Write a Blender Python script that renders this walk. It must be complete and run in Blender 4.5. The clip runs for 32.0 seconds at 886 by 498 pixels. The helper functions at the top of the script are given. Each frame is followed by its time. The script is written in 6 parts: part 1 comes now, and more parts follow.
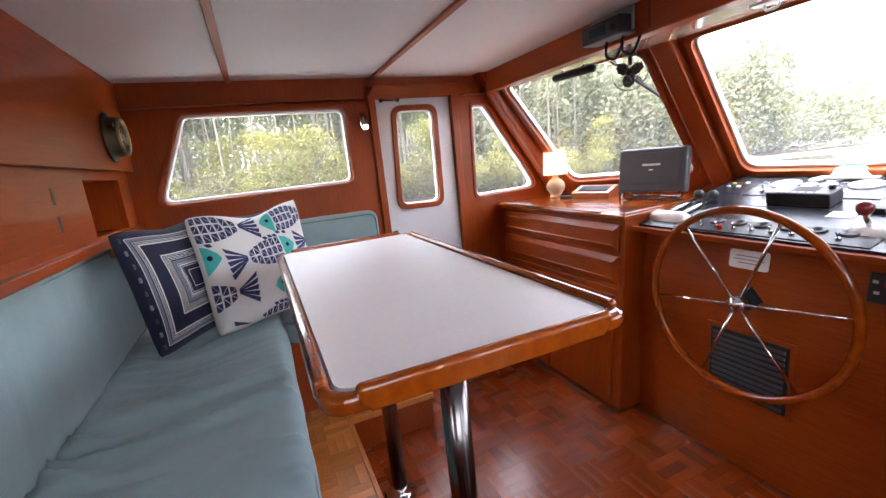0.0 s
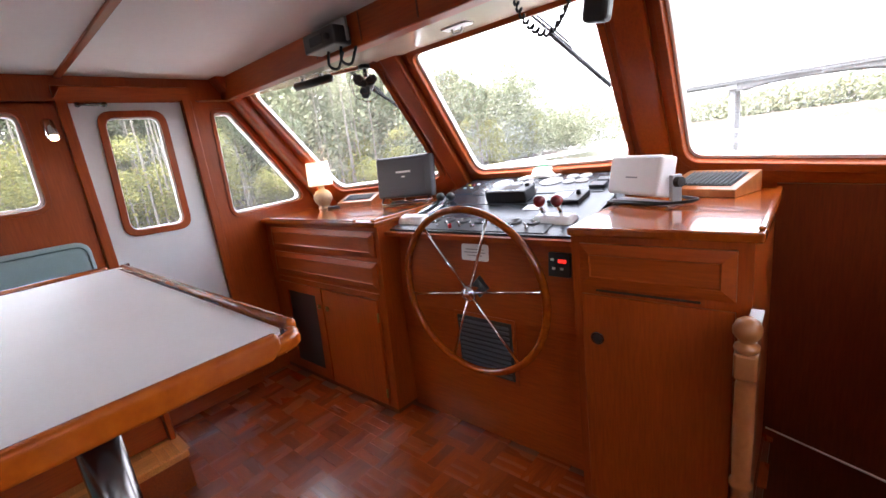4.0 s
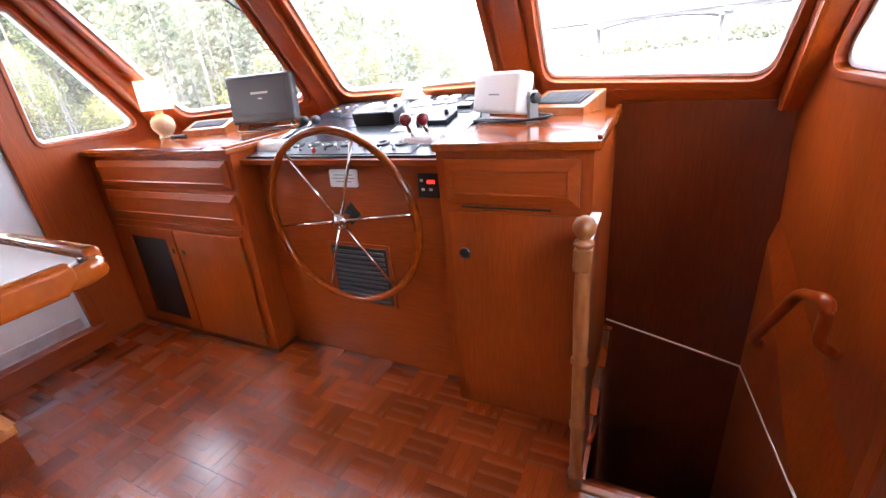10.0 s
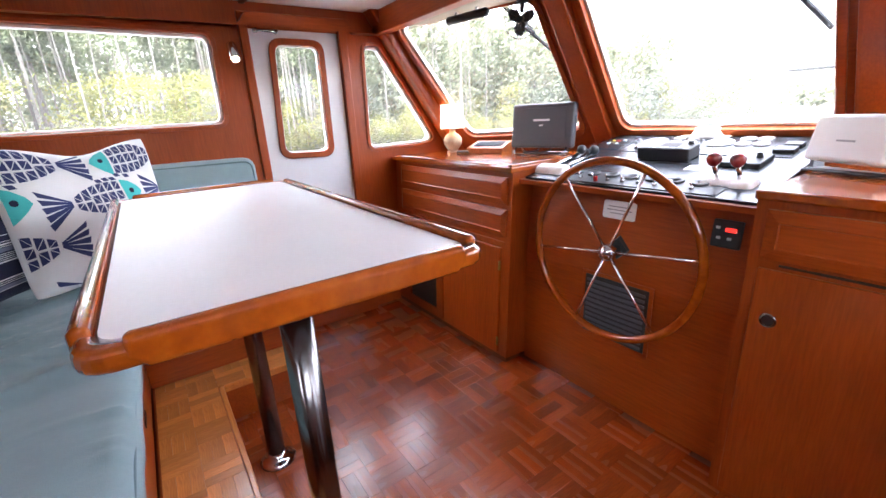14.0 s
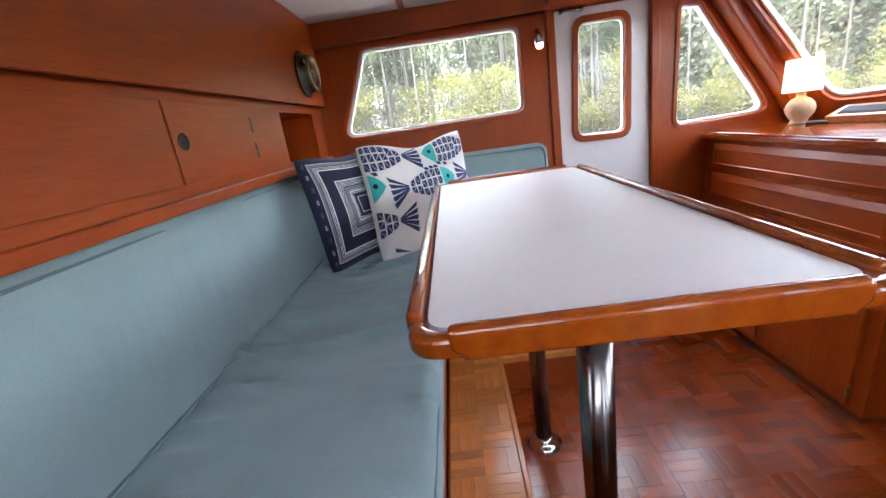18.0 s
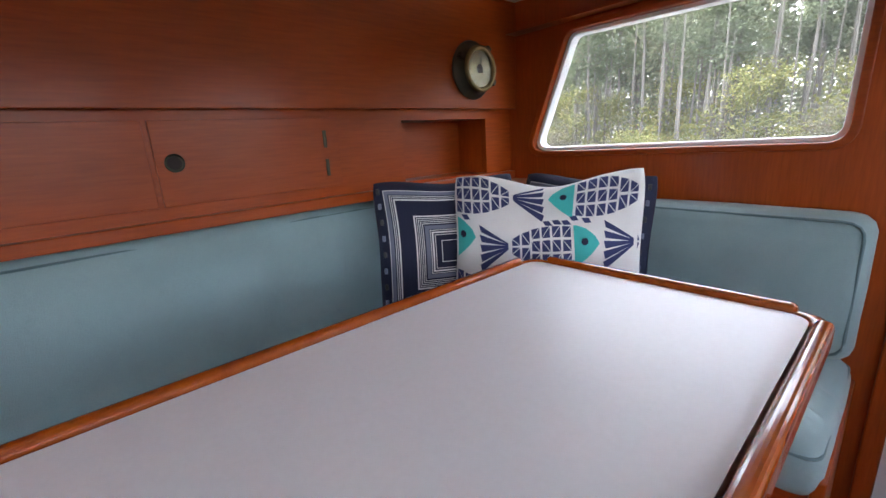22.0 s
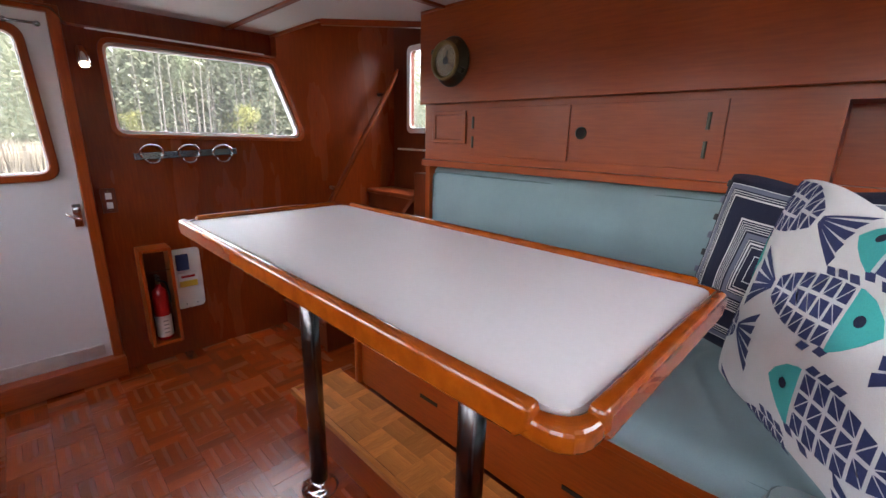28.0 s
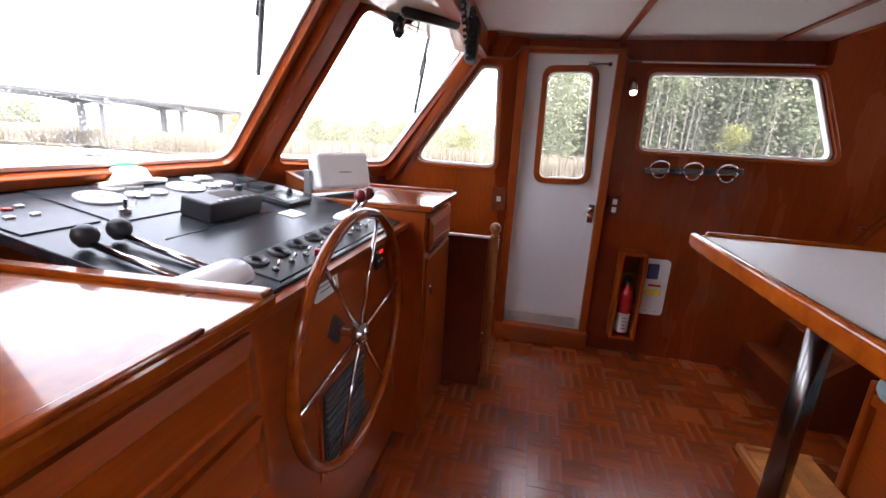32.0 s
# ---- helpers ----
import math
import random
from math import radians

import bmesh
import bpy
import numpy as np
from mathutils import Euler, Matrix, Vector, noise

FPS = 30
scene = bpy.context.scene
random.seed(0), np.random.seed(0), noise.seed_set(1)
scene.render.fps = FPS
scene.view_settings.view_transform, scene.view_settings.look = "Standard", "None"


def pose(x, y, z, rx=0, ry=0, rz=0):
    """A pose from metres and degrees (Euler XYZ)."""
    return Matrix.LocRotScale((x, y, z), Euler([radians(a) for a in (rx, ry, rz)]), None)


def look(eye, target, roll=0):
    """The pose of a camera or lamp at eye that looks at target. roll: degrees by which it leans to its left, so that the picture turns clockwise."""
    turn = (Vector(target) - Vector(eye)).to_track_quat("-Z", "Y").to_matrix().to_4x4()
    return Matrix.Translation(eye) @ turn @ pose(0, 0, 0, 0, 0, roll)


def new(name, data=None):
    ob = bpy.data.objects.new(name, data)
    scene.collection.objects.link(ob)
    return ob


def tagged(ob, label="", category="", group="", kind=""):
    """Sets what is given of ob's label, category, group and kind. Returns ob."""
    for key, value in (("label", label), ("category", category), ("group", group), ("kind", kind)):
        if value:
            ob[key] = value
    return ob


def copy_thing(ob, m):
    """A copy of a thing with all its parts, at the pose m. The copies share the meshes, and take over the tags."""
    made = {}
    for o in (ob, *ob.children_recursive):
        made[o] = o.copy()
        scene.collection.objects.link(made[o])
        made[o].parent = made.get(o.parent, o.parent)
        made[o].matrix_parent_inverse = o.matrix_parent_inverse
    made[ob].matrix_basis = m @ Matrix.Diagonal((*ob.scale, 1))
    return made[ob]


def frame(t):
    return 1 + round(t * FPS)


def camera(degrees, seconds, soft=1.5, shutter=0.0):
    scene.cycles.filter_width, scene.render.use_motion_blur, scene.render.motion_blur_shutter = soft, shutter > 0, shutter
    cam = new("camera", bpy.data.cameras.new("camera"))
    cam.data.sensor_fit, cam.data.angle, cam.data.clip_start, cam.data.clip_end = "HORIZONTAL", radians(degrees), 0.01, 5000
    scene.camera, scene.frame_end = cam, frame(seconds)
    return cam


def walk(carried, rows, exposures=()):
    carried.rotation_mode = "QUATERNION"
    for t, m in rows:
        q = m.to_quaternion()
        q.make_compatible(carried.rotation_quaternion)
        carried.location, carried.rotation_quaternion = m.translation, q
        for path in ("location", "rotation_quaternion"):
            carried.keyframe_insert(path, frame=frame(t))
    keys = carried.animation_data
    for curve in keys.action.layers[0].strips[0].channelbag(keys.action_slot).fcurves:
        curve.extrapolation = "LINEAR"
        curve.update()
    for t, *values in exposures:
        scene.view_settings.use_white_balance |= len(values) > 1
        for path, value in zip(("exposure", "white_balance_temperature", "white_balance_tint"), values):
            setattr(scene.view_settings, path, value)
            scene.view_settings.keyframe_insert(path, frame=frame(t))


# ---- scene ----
cam = camera(92.9, 32.0)
PATH = [
    (0, (1.005, 0.581, 1.429), (-0.8, 1.335, 1.014), -5.9),
    (0.5, (0.996, 0.605, 1.421), (-0.758, 1.459, 0.98), -5.5),
    (1, (0.992, 0.626, 1.412), (-0.707, 1.574, 0.951), -6.2),
    (1.5, (1.012, 0.671, 1.408), (-0.62, 1.722, 0.928), -6.0),
    (2, (1.034, 0.714, 1.409), (-0.574, 1.8, 0.923), -6.6),
    (2.5, (1.051, 0.754, 1.405), (-0.503, 1.913, 0.914), -6.6),
    (4.5, (1.141, 0.873, 1.391), (-0.041, 2.417, 0.921), -7.6),
    (5, (1.158, 0.88, 1.396), (0.138, 2.53, 0.912), -7.5),
    (5.5, (1.188, 0.901, 1.384), (0.349, 2.647, 0.887), -7.5),
    (6, (1.205, 0.904, 1.383), (0.491, 2.698, 0.861), -7.4),
    (6.5, (1.243, 0.908, 1.38), (0.736, 2.767, 0.845), -7.3),
    (7, (1.272, 0.906, 1.373), (0.929, 2.798, 0.823), -7.4),
    (7.5, (1.291, 0.91, 1.371), (1.066, 2.813, 0.798), -7.0),
    (8, (1.284, 0.916, 1.357), (1.009, 2.791, 0.718), -6.8),
    (8.5, (1.248, 0.93, 1.323), (0.836, 2.729, 0.553), -5.7),
    (9, (1.21, 0.93, 1.318), (0.608, 2.67, 0.537), -5.5),
    (9.5, (1.183, 0.93, 1.315), (0.45, 2.606, 0.507), -5.9),
    (10, (1.164, 0.913, 1.314), (0.313, 2.538, 0.517), -6.2),
    (10.5, (1.151, 0.9, 1.314), (0.261, 2.516, 0.543), -4.9),
    (11, (1.12, 0.879, 1.312), (0.116, 2.432, 0.55), -4.8),
    (11.5, (1.089, 0.851, 1.317), (-0.024, 2.338, 0.575), -5.0),
    (12, (1.062, 0.83, 1.319), (-0.156, 2.248, 0.608), -4.6),
    (12.5, (1.045, 0.809, 1.322), (-0.249, 2.165, 0.625), -3.9),
    (13, (1.013, 0.79, 1.324), (-0.377, 2.057, 0.644), -3.8),
    (13.5, (0.997, 0.76, 1.323), (-0.491, 1.934, 0.685), -3.5),
    (14, (0.986, 0.731, 1.33), (-0.589, 1.807, 0.726), -3.0),
    (14.5, (0.976, 0.693, 1.337), (-0.689, 1.633, 0.749), -3.7),
    (16.5, (0.934, 0.558, 1.355), (-0.937, 1.022, 0.823), -3.4),
    (17, (0.92, 0.541, 1.348), (-0.962, 0.915, 0.783), -3.9),
    (17.5, (0.895, 0.563, 1.321), (-0.984, 0.756, 0.665), -9.0),
    (18, (0.874, 0.701, 1.345), (-1.041, 0.601, 0.778), -8.4),
    (18.5, (0.779, 0.784, 1.379), (-1.111, 0.371, 0.873), -7.3),
    (19, (0.609, 0.853, 1.377), (-1.271, 0.322, 0.953), -6.8),
    (19.5, (0.498, 0.913, 1.391), (-1.359, 0.311, 0.955), -8.4),
    (20, (0.452, 1.062, 1.376), (-1.293, 0.213, 0.892), -7.0),
    (20.5, (0.359, 1.162, 1.39), (-1.238, 0.092, 0.836), -6.3),
    (21, (0.203, 1.193, 1.407), (-1.339, 0.047, 0.852), -6.5),
    (21.5, (0.063, 1.216, 1.418), (-1.318, -0.136, 0.901), -6.0),
    (22, (-0.066, 1.284, 1.419), (-1.348, -0.164, 0.909), -3.4),
    (22.5, (-0.196, 1.294, 1.413), (-1.633, -0.004, 0.913), -4.5),
    (23, (-0.32, 1.281, 1.411), (-1.932, 0.217, 0.893), -5.0),
    (23.5, (-0.405, 1.276, 1.409), (-2.156, 0.458, 0.895), -6.2),
    (24, (-0.475, 1.336, 1.409), (-2.251, 0.566, 0.906), -5.4),
    (24.5, (-0.562, 1.455, 1.407), (-2.391, 0.851, 0.868), -5.0),
    (25, (-0.663, 1.446, 1.404), (-2.45, 0.749, 0.835), -4.5),
    (25.5, (-0.764, 1.393, 1.411), (-2.333, 0.268, 0.888), -4.4),
    (26, (-0.872, 1.392, 1.39), (-1.784, -0.31, 0.87), -2.9),
    (26.5, (-0.909, 1.474, 1.384), (-0.982, -0.444, 0.821), -1.4),
    (28.5, (-1.158, 1.576, 1.364), (0.376, 0.38, 0.897), 2.6),
    (29, (-1.151, 1.583, 1.361), (0.507, 0.54, 0.957), 3.9),
    (29.5, (-1.151, 1.596, 1.373), (0.647, 0.818, 0.969), 3.9),
    (30, (-1.157, 1.639, 1.369), (0.731, 1.128, 0.953), 4.2),
    (30.5, (-1.142, 1.665, 1.356), (0.795, 1.478, 0.897), 3.7),
    (31, (-1.118, 1.707, 1.356), (0.815, 1.813, 0.851), 3.5),
    (31.5, (-1.111, 1.736, 1.357), (0.81, 1.993, 0.865), 3.2),
    (32, (-1.116, 1.743, 1.355), (0.777, 2.137, 0.846), 3.1),
]
EXPOSURES = [(0.0, 4.74, 6500, 16), (2.5, 4.54, 6500, 16), (5.0, 4.50, 6500, 16), (8.0, 4.15, 6450, 16), (9.0, 4.60, 6350, 16), (10.0, 5.38, 6250, 16), (11.5, 5.42, 6250, 16),
             (14.5, 5.18, 6200, 16), (16.5, 5.02, 6150, 12), (18.0, 4.90, 6200, 12), (19.0, 4.63, 6200, 12), (20.0, 4.38, 6200, 12), (21.0, 4.34, 6200, 12), (22.5, 4.26, 6200, 14), (24.0, 4.05, 6200, 16), (26.5, 4.46, 6250, 16), (29.0, 4.48, 6600, 14), (30.0, 4.56, 6600, 14), (31.0, 4.42, 6600, 14), (32.0, 4.30, 6500, 16)]
walk(cam, [(t, look(e, g, r)) for t, e, g, r in PATH], EXPOSURES)

# ---- light ----
world = bpy.data.worlds.new("overcast")
scene.world = world
world.use_nodes = True
_n, _l = world.node_tree.nodes, world.node_tree.links
_sky = _n.new("ShaderNodeTexSky")
_sky.sky_type, _sky.sun_disc = "NISHITA", False
_sky.sun_elevation, _sky.sun_rotation = radians(70), radians(200)
_sky.air_density, _sky.dust_density, _sky.ozone_density = 1.0, 4.0, 0.6
_mix = _n.new("ShaderNodeMix")
_mix.data_type, _mix.blend_type = "RGBA", "MIX"
_mix.inputs[0].default_value = 0.72
_bw = _n.new("ShaderNodeRGBToBW")
_l.new(_sky.outputs[0], _bw.inputs[0])
_l.new(_sky.outputs[0], _mix.inputs[6])
_l.new(_bw.outputs[0], _mix.inputs[7])
_l.new(_mix.outputs[2], _n["Background"].inputs[0])
_n["Background"].inputs[1].default_value = 0.15

sun_data = bpy.data.lights.new("sun", "SUN")
sun_data.energy, sun_data.angle, sun_data.color = 0.5, radians(30), (1.0, 0.97, 0.92)
sun = new("sun", sun_data)
sun.matrix_world = look((0, 0, 60), (math.sin(radians(200)) * -20, math.cos(radians(200)) * -20, 60 - 55))

# ---- materials ----
def mat(name, base, rough=0.5, metal=0.0, coat=0.0, spec=0.5):
    m = bpy.data.materials.new(name)
    m.use_nodes = True
    b = m.node_tree.nodes["Principled BSDF"]
    b.inputs["Base Color"].default_value = (*base, 1)
    b.inputs["Roughness"].default_value, b.inputs["Metallic"].default_value = rough, metal
    b.inputs["Coat Weight"].default_value = coat
    b.inputs["Specular IOR Level"].default_value = spec
    m.diffuse_color = (*base, 1)
    return m, m.node_tree.nodes, m.node_tree.links, b


def ramp(nodes, links, fac, stops):
    r = nodes.new("ShaderNodeValToRGB")
    while len(r.color_ramp.elements) < len(stops):
        r.color_ramp.elements.new(0.5)
    for e, (p, c) in zip(r.color_ramp.elements, stops):
        e.position, e.color = p, (*c, 1)
    links.new(fac, r.inputs[0])
    return r


def mixed(nodes, links, fac, a, b, blend="MIX"):
    m = nodes.new("ShaderNodeMix")
    m.data_type, m.blend_type = "RGBA", blend
    for sock, v in ((m.inputs[0], fac), (m.inputs[6], a), (m.inputs[7], b)):
        if isinstance(v, bpy.types.NodeSocket):
            links.new(v, sock)
        elif isinstance(v, tuple):
            sock.default_value = (*v, 1)
        else:
            sock.default_value = v
    return m.outputs[2]


def noise_tex(nodes, links, scale, detail=4.0, stretch=(1, 1, 1), coord="Object", rough=0.55):
    tc = nodes.new("ShaderNodeTexCoord")
    mp = nodes.new("ShaderNodeMapping")
    mp.inputs["Scale"].default_value = stretch
    links.new(tc.outputs[coord], mp.inputs[0])
    n = nodes.new("ShaderNodeTexNoise")
    n.inputs["Scale"].default_value, n.inputs["Detail"].default_value = scale, detail
    n.inputs["Roughness"].default_value = rough
    links.new(mp.outputs[0], n.inputs[0])
    return n.outputs[0]


def bump(nodes, links, b, height, strength=0.1, dist=0.002):
    u = nodes.new("ShaderNodeBump")
    u.inputs["Strength"].default_value, u.inputs["Distance"].default_value = strength, dist
    links.new(height, u.inputs["Height"])
    links.new(u.outputs[0], b.inputs["Normal"])


def wood(name, dark, mid, light, grain=(9, 9, 0.7), rough=0.32, coat=0.1, vary=0.0, polish=0.14):
    """Varnished timber: long grain along the axis with the smallest stretch, broad flame figure and per-piece tone."""
    m, n, l, b = mat(name, mid, rough, 0, coat, 0.3)
    b.inputs["Coat Roughness"].default_value = polish
    fine = noise_tex(n, l, 14.0, 5, grain)
    broad = noise_tex(n, l, 1.6, 3, tuple(g * 0.22 + 0.35 for g in grain))
    c1 = ramp(n, l, fine, [(0.25, dark), (0.5, mid), (0.78, light)]).outputs[0]
    c2 = ramp(n, l, broad, [(0.3, (0.72, 0.66, 0.62)), (0.7, (1.15, 1.12, 1.1))]).outputs[0]
    col = mixed(n, l, 0.85, c1, c2, "MULTIPLY")
    if vary:
        oi = n.new("ShaderNodeObjectInfo")
        c3 = ramp(n, l, oi.outputs["Random"], [(0.0, (1 - vary, 1 - vary, 1 - vary)), (1.0, (1 + vary, 1 + vary * 0.9, 1 + vary * 0.8))]).outputs[0]
        col = mixed(n, l, 1.0, col, c3, "MULTIPLY")
    l.new(col, b.inputs["Base Color"])
    rr = n.new("ShaderNodeMapRange")
    rr.inputs[3].default_value, rr.inputs[4].default_value = rough - 0.07, rough + 0.1
    l.new(broad, rr.inputs[0])
    l.new(rr.outputs[0], b.inputs["Roughness"])
    bump(n, l, b, fine, 0.02, 0.001)
    return m


def plain(name, base, rough=0.5, metal=0.0, coat=0.0, scale=40.0, var=0.06, bmp=0.05):
    """A plain surface with faint mottling at two scales."""
    m, n, l, b = mat(name, base, rough, metal, coat)
    a = noise_tex(n, l, scale, 4)
    c = noise_tex(n, l, scale * 0.07, 3)
    lo, hi = tuple(v * (1 - var) for v in base), tuple(min(1, v * (1 + var)) for v in base)
    k = mixed(n, l, 0.5, ramp(n, l, a, [(0.3, lo), (0.7, hi)]).outputs[0], ramp(n, l, c, [(0.3, lo), (0.7, hi)]).outputs[0])
    l.new(k, b.inputs["Base Color"])
    if bmp:
        bump(n, l, b, a, bmp, 0.001)
    return m


TD, TM, TL = (0.265, 0.0435, 0.0035), (0.325, 0.0565, 0.0045), (0.385, 0.0735, 0.007)
TEAK_V = wood("teak_upright", TD, TM, TL, (9, 9, 0.7))
TEAK_X = wood("teak_across", TD, TM, TL, (0.7, 9, 9))
TEAK_Y = wood("teak_fore_aft", TD, TM, TL, (9, 0.7, 9))
# Darkened teak copy; its low tone carries the stairwell and hatch shade.
DARK_V = wood("darkened_teak_upright", (0.10, 0.018, 0.005), (0.13, 0.025, 0.006), (0.165, 0.034, 0.008), (9, 9, 0.7), 0.3)
# Darker teak tone for the starboard wall aft of the door.
AFT_V = wood("darker_teak_upright", (0.16, 0.025, 0.0035), (0.20, 0.033, 0.0045), (0.245, 0.044, 0.006), (9, 9, 0.7), 0.24, 0.3)
RIM = wood("varnished_rim", (0.235, 0.041, 0.003), (0.31, 0.061, 0.004), (0.39, 0.087, 0.006), (2, 2, 2), 0.2, 0.6, 0.0, 0.035)
PARQ_X = wood("parquet_across", (0.21, 0.036, 0.006), (0.30, 0.056, 0.008), (0.385, 0.082, 0.013), (1.2, 16, 16), 0.25, 0.85, 0.26, 0.23)
PARQ_Y = wood("parquet_along", (0.21, 0.036, 0.006), (0.30, 0.056, 0.008), (0.385, 0.082, 0.013), (16, 1.2, 16), 0.25, 0.85, 0.26, 0.23)
STEP_X = wood("step_parquet_across", (0.42, 0.145, 0.03), (0.58, 0.225, 0.05), (0.68, 0.30, 0.08), (1.2, 16, 16), 0.3, 0.3, 0.25)
STEP_Y = wood("step_parquet_along", (0.42, 0.145, 0.03), (0.58, 0.225, 0.05), (0.68, 0.30, 0.08), (16, 1.2, 16), 0.3, 0.3, 0.25)
PALE = wood("pale_teak", (0.25, 0.080, 0.022), (0.34, 0.12, 0.037), (0.42, 0.165, 0.056), (2, 2, 1), 0.3, 0.4)
GROUT = plain("joint_dark", (0.13, 0.028, 0.010), 0.5)
WHITE = plain("white_headliner", (0.74, 0.73, 0.72), 0.6, var=0.03)
DOORW = plain("white_gelcoat", (0.72, 0.73, 0.76), 0.25, coat=0.4, var=0.025, bmp=0.0)
CREAM = plain("cream_gloss", (0.62, 0.50, 0.38), 0.16, coat=0.6, var=0.05, bmp=0.0)
LAMINATE = plain("white_laminate", (0.78, 0.765, 0.77), 0.42, var=0.03, scale=90, bmp=0.02)
ALU = plain("white_aluminium", (0.82, 0.83, 0.84), 0.3, 0.1, bmp=0.0)
CHROME = plain("chrome", (0.72, 0.72, 0.73), 0.08, 1.0, bmp=0.0)
SCUFFED = plain("scuffed_aluminium", (0.6, 0.6, 0.61), 0.38, 1.0, scale=25, var=0.2, bmp=0.03)
TUBE = plain("dull_steel_tube", (0.19, 0.175, 0.17), 0.2, 1.0, bmp=0.02)
STEEL = plain("brushed_steel", (0.25, 0.25, 0.255), 0.22, 1.0, bmp=0.02)
BLACK = plain("black_plastic", (0.018, 0.018, 0.02), 0.42)
GREYP = plain("dark_grey_plastic", (0.075, 0.08, 0.09), 0.38)
PANELG = plain("grey_instrument_panel", (0.022, 0.026, 0.034), 0.27, var=0.15)
DIALG = plain("grey_gauge_face", (0.20, 0.21, 0.22), 0.3, coat=0.4, var=0.1)
WHITEP = plain("white_plastic", (0.76, 0.76, 0.76), 0.34, var=0.02)
GREYM = plain("grey_bezel", (0.32, 0.33, 0.34), 0.35, 0.6)
BRASS = plain("aged_brass", (0.24, 0.18, 0.085), 0.36, 1.0, var=0.25, scale=30)
BRONZE = plain("dark_bronze", (0.07, 0.065, 0.045), 0.4, 0.8, var=0.25, scale=30)
DIAL = plain("aged_dial", (0.45, 0.41, 0.32), 0.24, 0.8, var=0.35, scale=25)
RED = plain("red_enamel", (0.42, 0.012, 0.012), 0.25, coat=0.5)
MAROON = plain("maroon_knob", (0.20, 0.012, 0.014), 0.22, coat=0.5)
YELLOW = plain("yellow_label", (0.75, 0.55, 0.05), 0.5)
NAVYP = plain("navy_label", (0.03, 0.05, 0.16), 0.5)
RUBBER = plain("black_rubber", (0.012, 0.012, 0.012), 0.6)
DARK = plain("shadow_recess", (0.02, 0.008, 0.005), 0.7)
CERAMIC = plain("jute_ceramic", (0.42, 0.30, 0.18), 0.6, var=0.25, scale=60, bmp=0.3)
GREEN = plain("green_card", (0.05, 0.45, 0.22), 0.4)


def fabric(name, base, weave=420.0, sheen=0.25, relief=0.55):
    m, n, l, b = mat(name, base, 0.85)
    b.inputs["Sheen Weight"].default_value = sheen
    w = noise_tex(n, l, weave, 2)
    s = noise_tex(n, l, 5.0, 4)
    lo, hi = tuple(v * 0.86 for v in base), tuple(v * 1.1 for v in base)
    k = mixed(n, l, 0.4, ramp(n, l, s, [(0.3, lo), (0.7, hi)]).outputs[0], ramp(n, l, w, [(0.3, lo), (0.7, hi)]).outputs[0])
    l.new(k, b.inputs["Base Color"])
    folds = mixed(n, l, noise_tex(n, l, 2.2, 2), (0.5, 0.5, 0.5), noise_tex(n, l, 5.0, 3, (2.6, 0.55, 1.0)))
    bump(n, l, b, mixed(n, l, 0.12, folds, w), relief, 0.02)
    return m


AQUA = fabric("aqua_canvas", (0.245, 0.345, 0.355))
PIPING = fabric("aqua_piping", (0.11, 0.18, 0.19))
NAVY = fabric("navy_cotton", (0.010, 0.013, 0.040), 420, 0.03)
NAVY2 = fabric("navy_blue_print", (0.032, 0.042, 0.135), 420, 0.03)
TURQ = fabric("turquoise_print", (0.06, 0.50, 0.47), 420, 0.05)
LINEN = fabric("white_linen", (0.78, 0.77, 0.75), 700, 0.1, 0.3)
GREYST = fabric("grey_stripe", (0.16, 0.175, 0.24))


def lamp_mat(name, col, strength, base=(0.9, 0.8, 0.6)):
    m, n, l, b = mat(name, base, 0.6)
    b.inputs["Emission Color"].default_value = (*col, 1)
    b.inputs["Emission Strength"].default_value = strength
    return m


SHADE = lamp_mat("lit_linen_shade", (1.0, 0.72, 0.46), 0.055)
BULB = lamp_mat("lit_bulb", (1.0, 0.72, 0.42), 1.6)
LED = lamp_mat("red_led", (1.0, 0.03, 0.02), 0.06, (0.3, 0.0, 0.0))

GLASS, _gn, _gl, _gb = mat("window_glass", (1, 1, 1), 0.0)
_gn.remove(_gb)
_tr, _go, _lw, _fr, _ms = _gn.new("ShaderNodeBsdfTransparent"), _gn.new("ShaderNodeBsdfGlossy"), _gn.new("ShaderNodeLayerWeight"), _gn.new("ShaderNodeMapRange"), _gn.new("ShaderNodeMixShader")
_tr.inputs[0].default_value = (0.985, 0.99, 0.985, 1)
_go.inputs["Roughness"].default_value = 0.01
_lw.inputs[0].default_value = 0.5
_pw = _gn.new("ShaderNodeMath")
_pw.operation = "POWER"
_pw.inputs[1].default_value = 5.0
_gl.new(_lw.outputs["Facing"], _pw.inputs[0])
_gl.new(_pw.outputs[0], _fr.inputs[0])
_fr.inputs[3].default_value, _fr.inputs[4].default_value = 0.025, 0.6
_gl.new(_fr.outputs[0], _ms.inputs[0])
_gd, _gm = _gn.new("ShaderNodeBsdfTranslucent"), _gn.new("ShaderNodeMixShader")
_gd.inputs[0].default_value = (0.9, 0.92, 0.93, 1)
_veil = _gn.new("ShaderNodeMapRange")       # uneven translucent veil added to pale the view, for haze and glare
_veil.inputs[3].default_value, _veil.inputs[4].default_value = 0.007, 0.02
_gl.new(noise_tex(_gn, _gl, 4.0, 3), _veil.inputs[0])
_gl.new(_veil.outputs[0], _gm.inputs[0])
_gl.new(_tr.outputs[0], _gm.inputs[1])
_gl.new(_gd.outputs[0], _gm.inputs[2])
_gl.new(_gm.outputs[0], _ms.inputs[1])
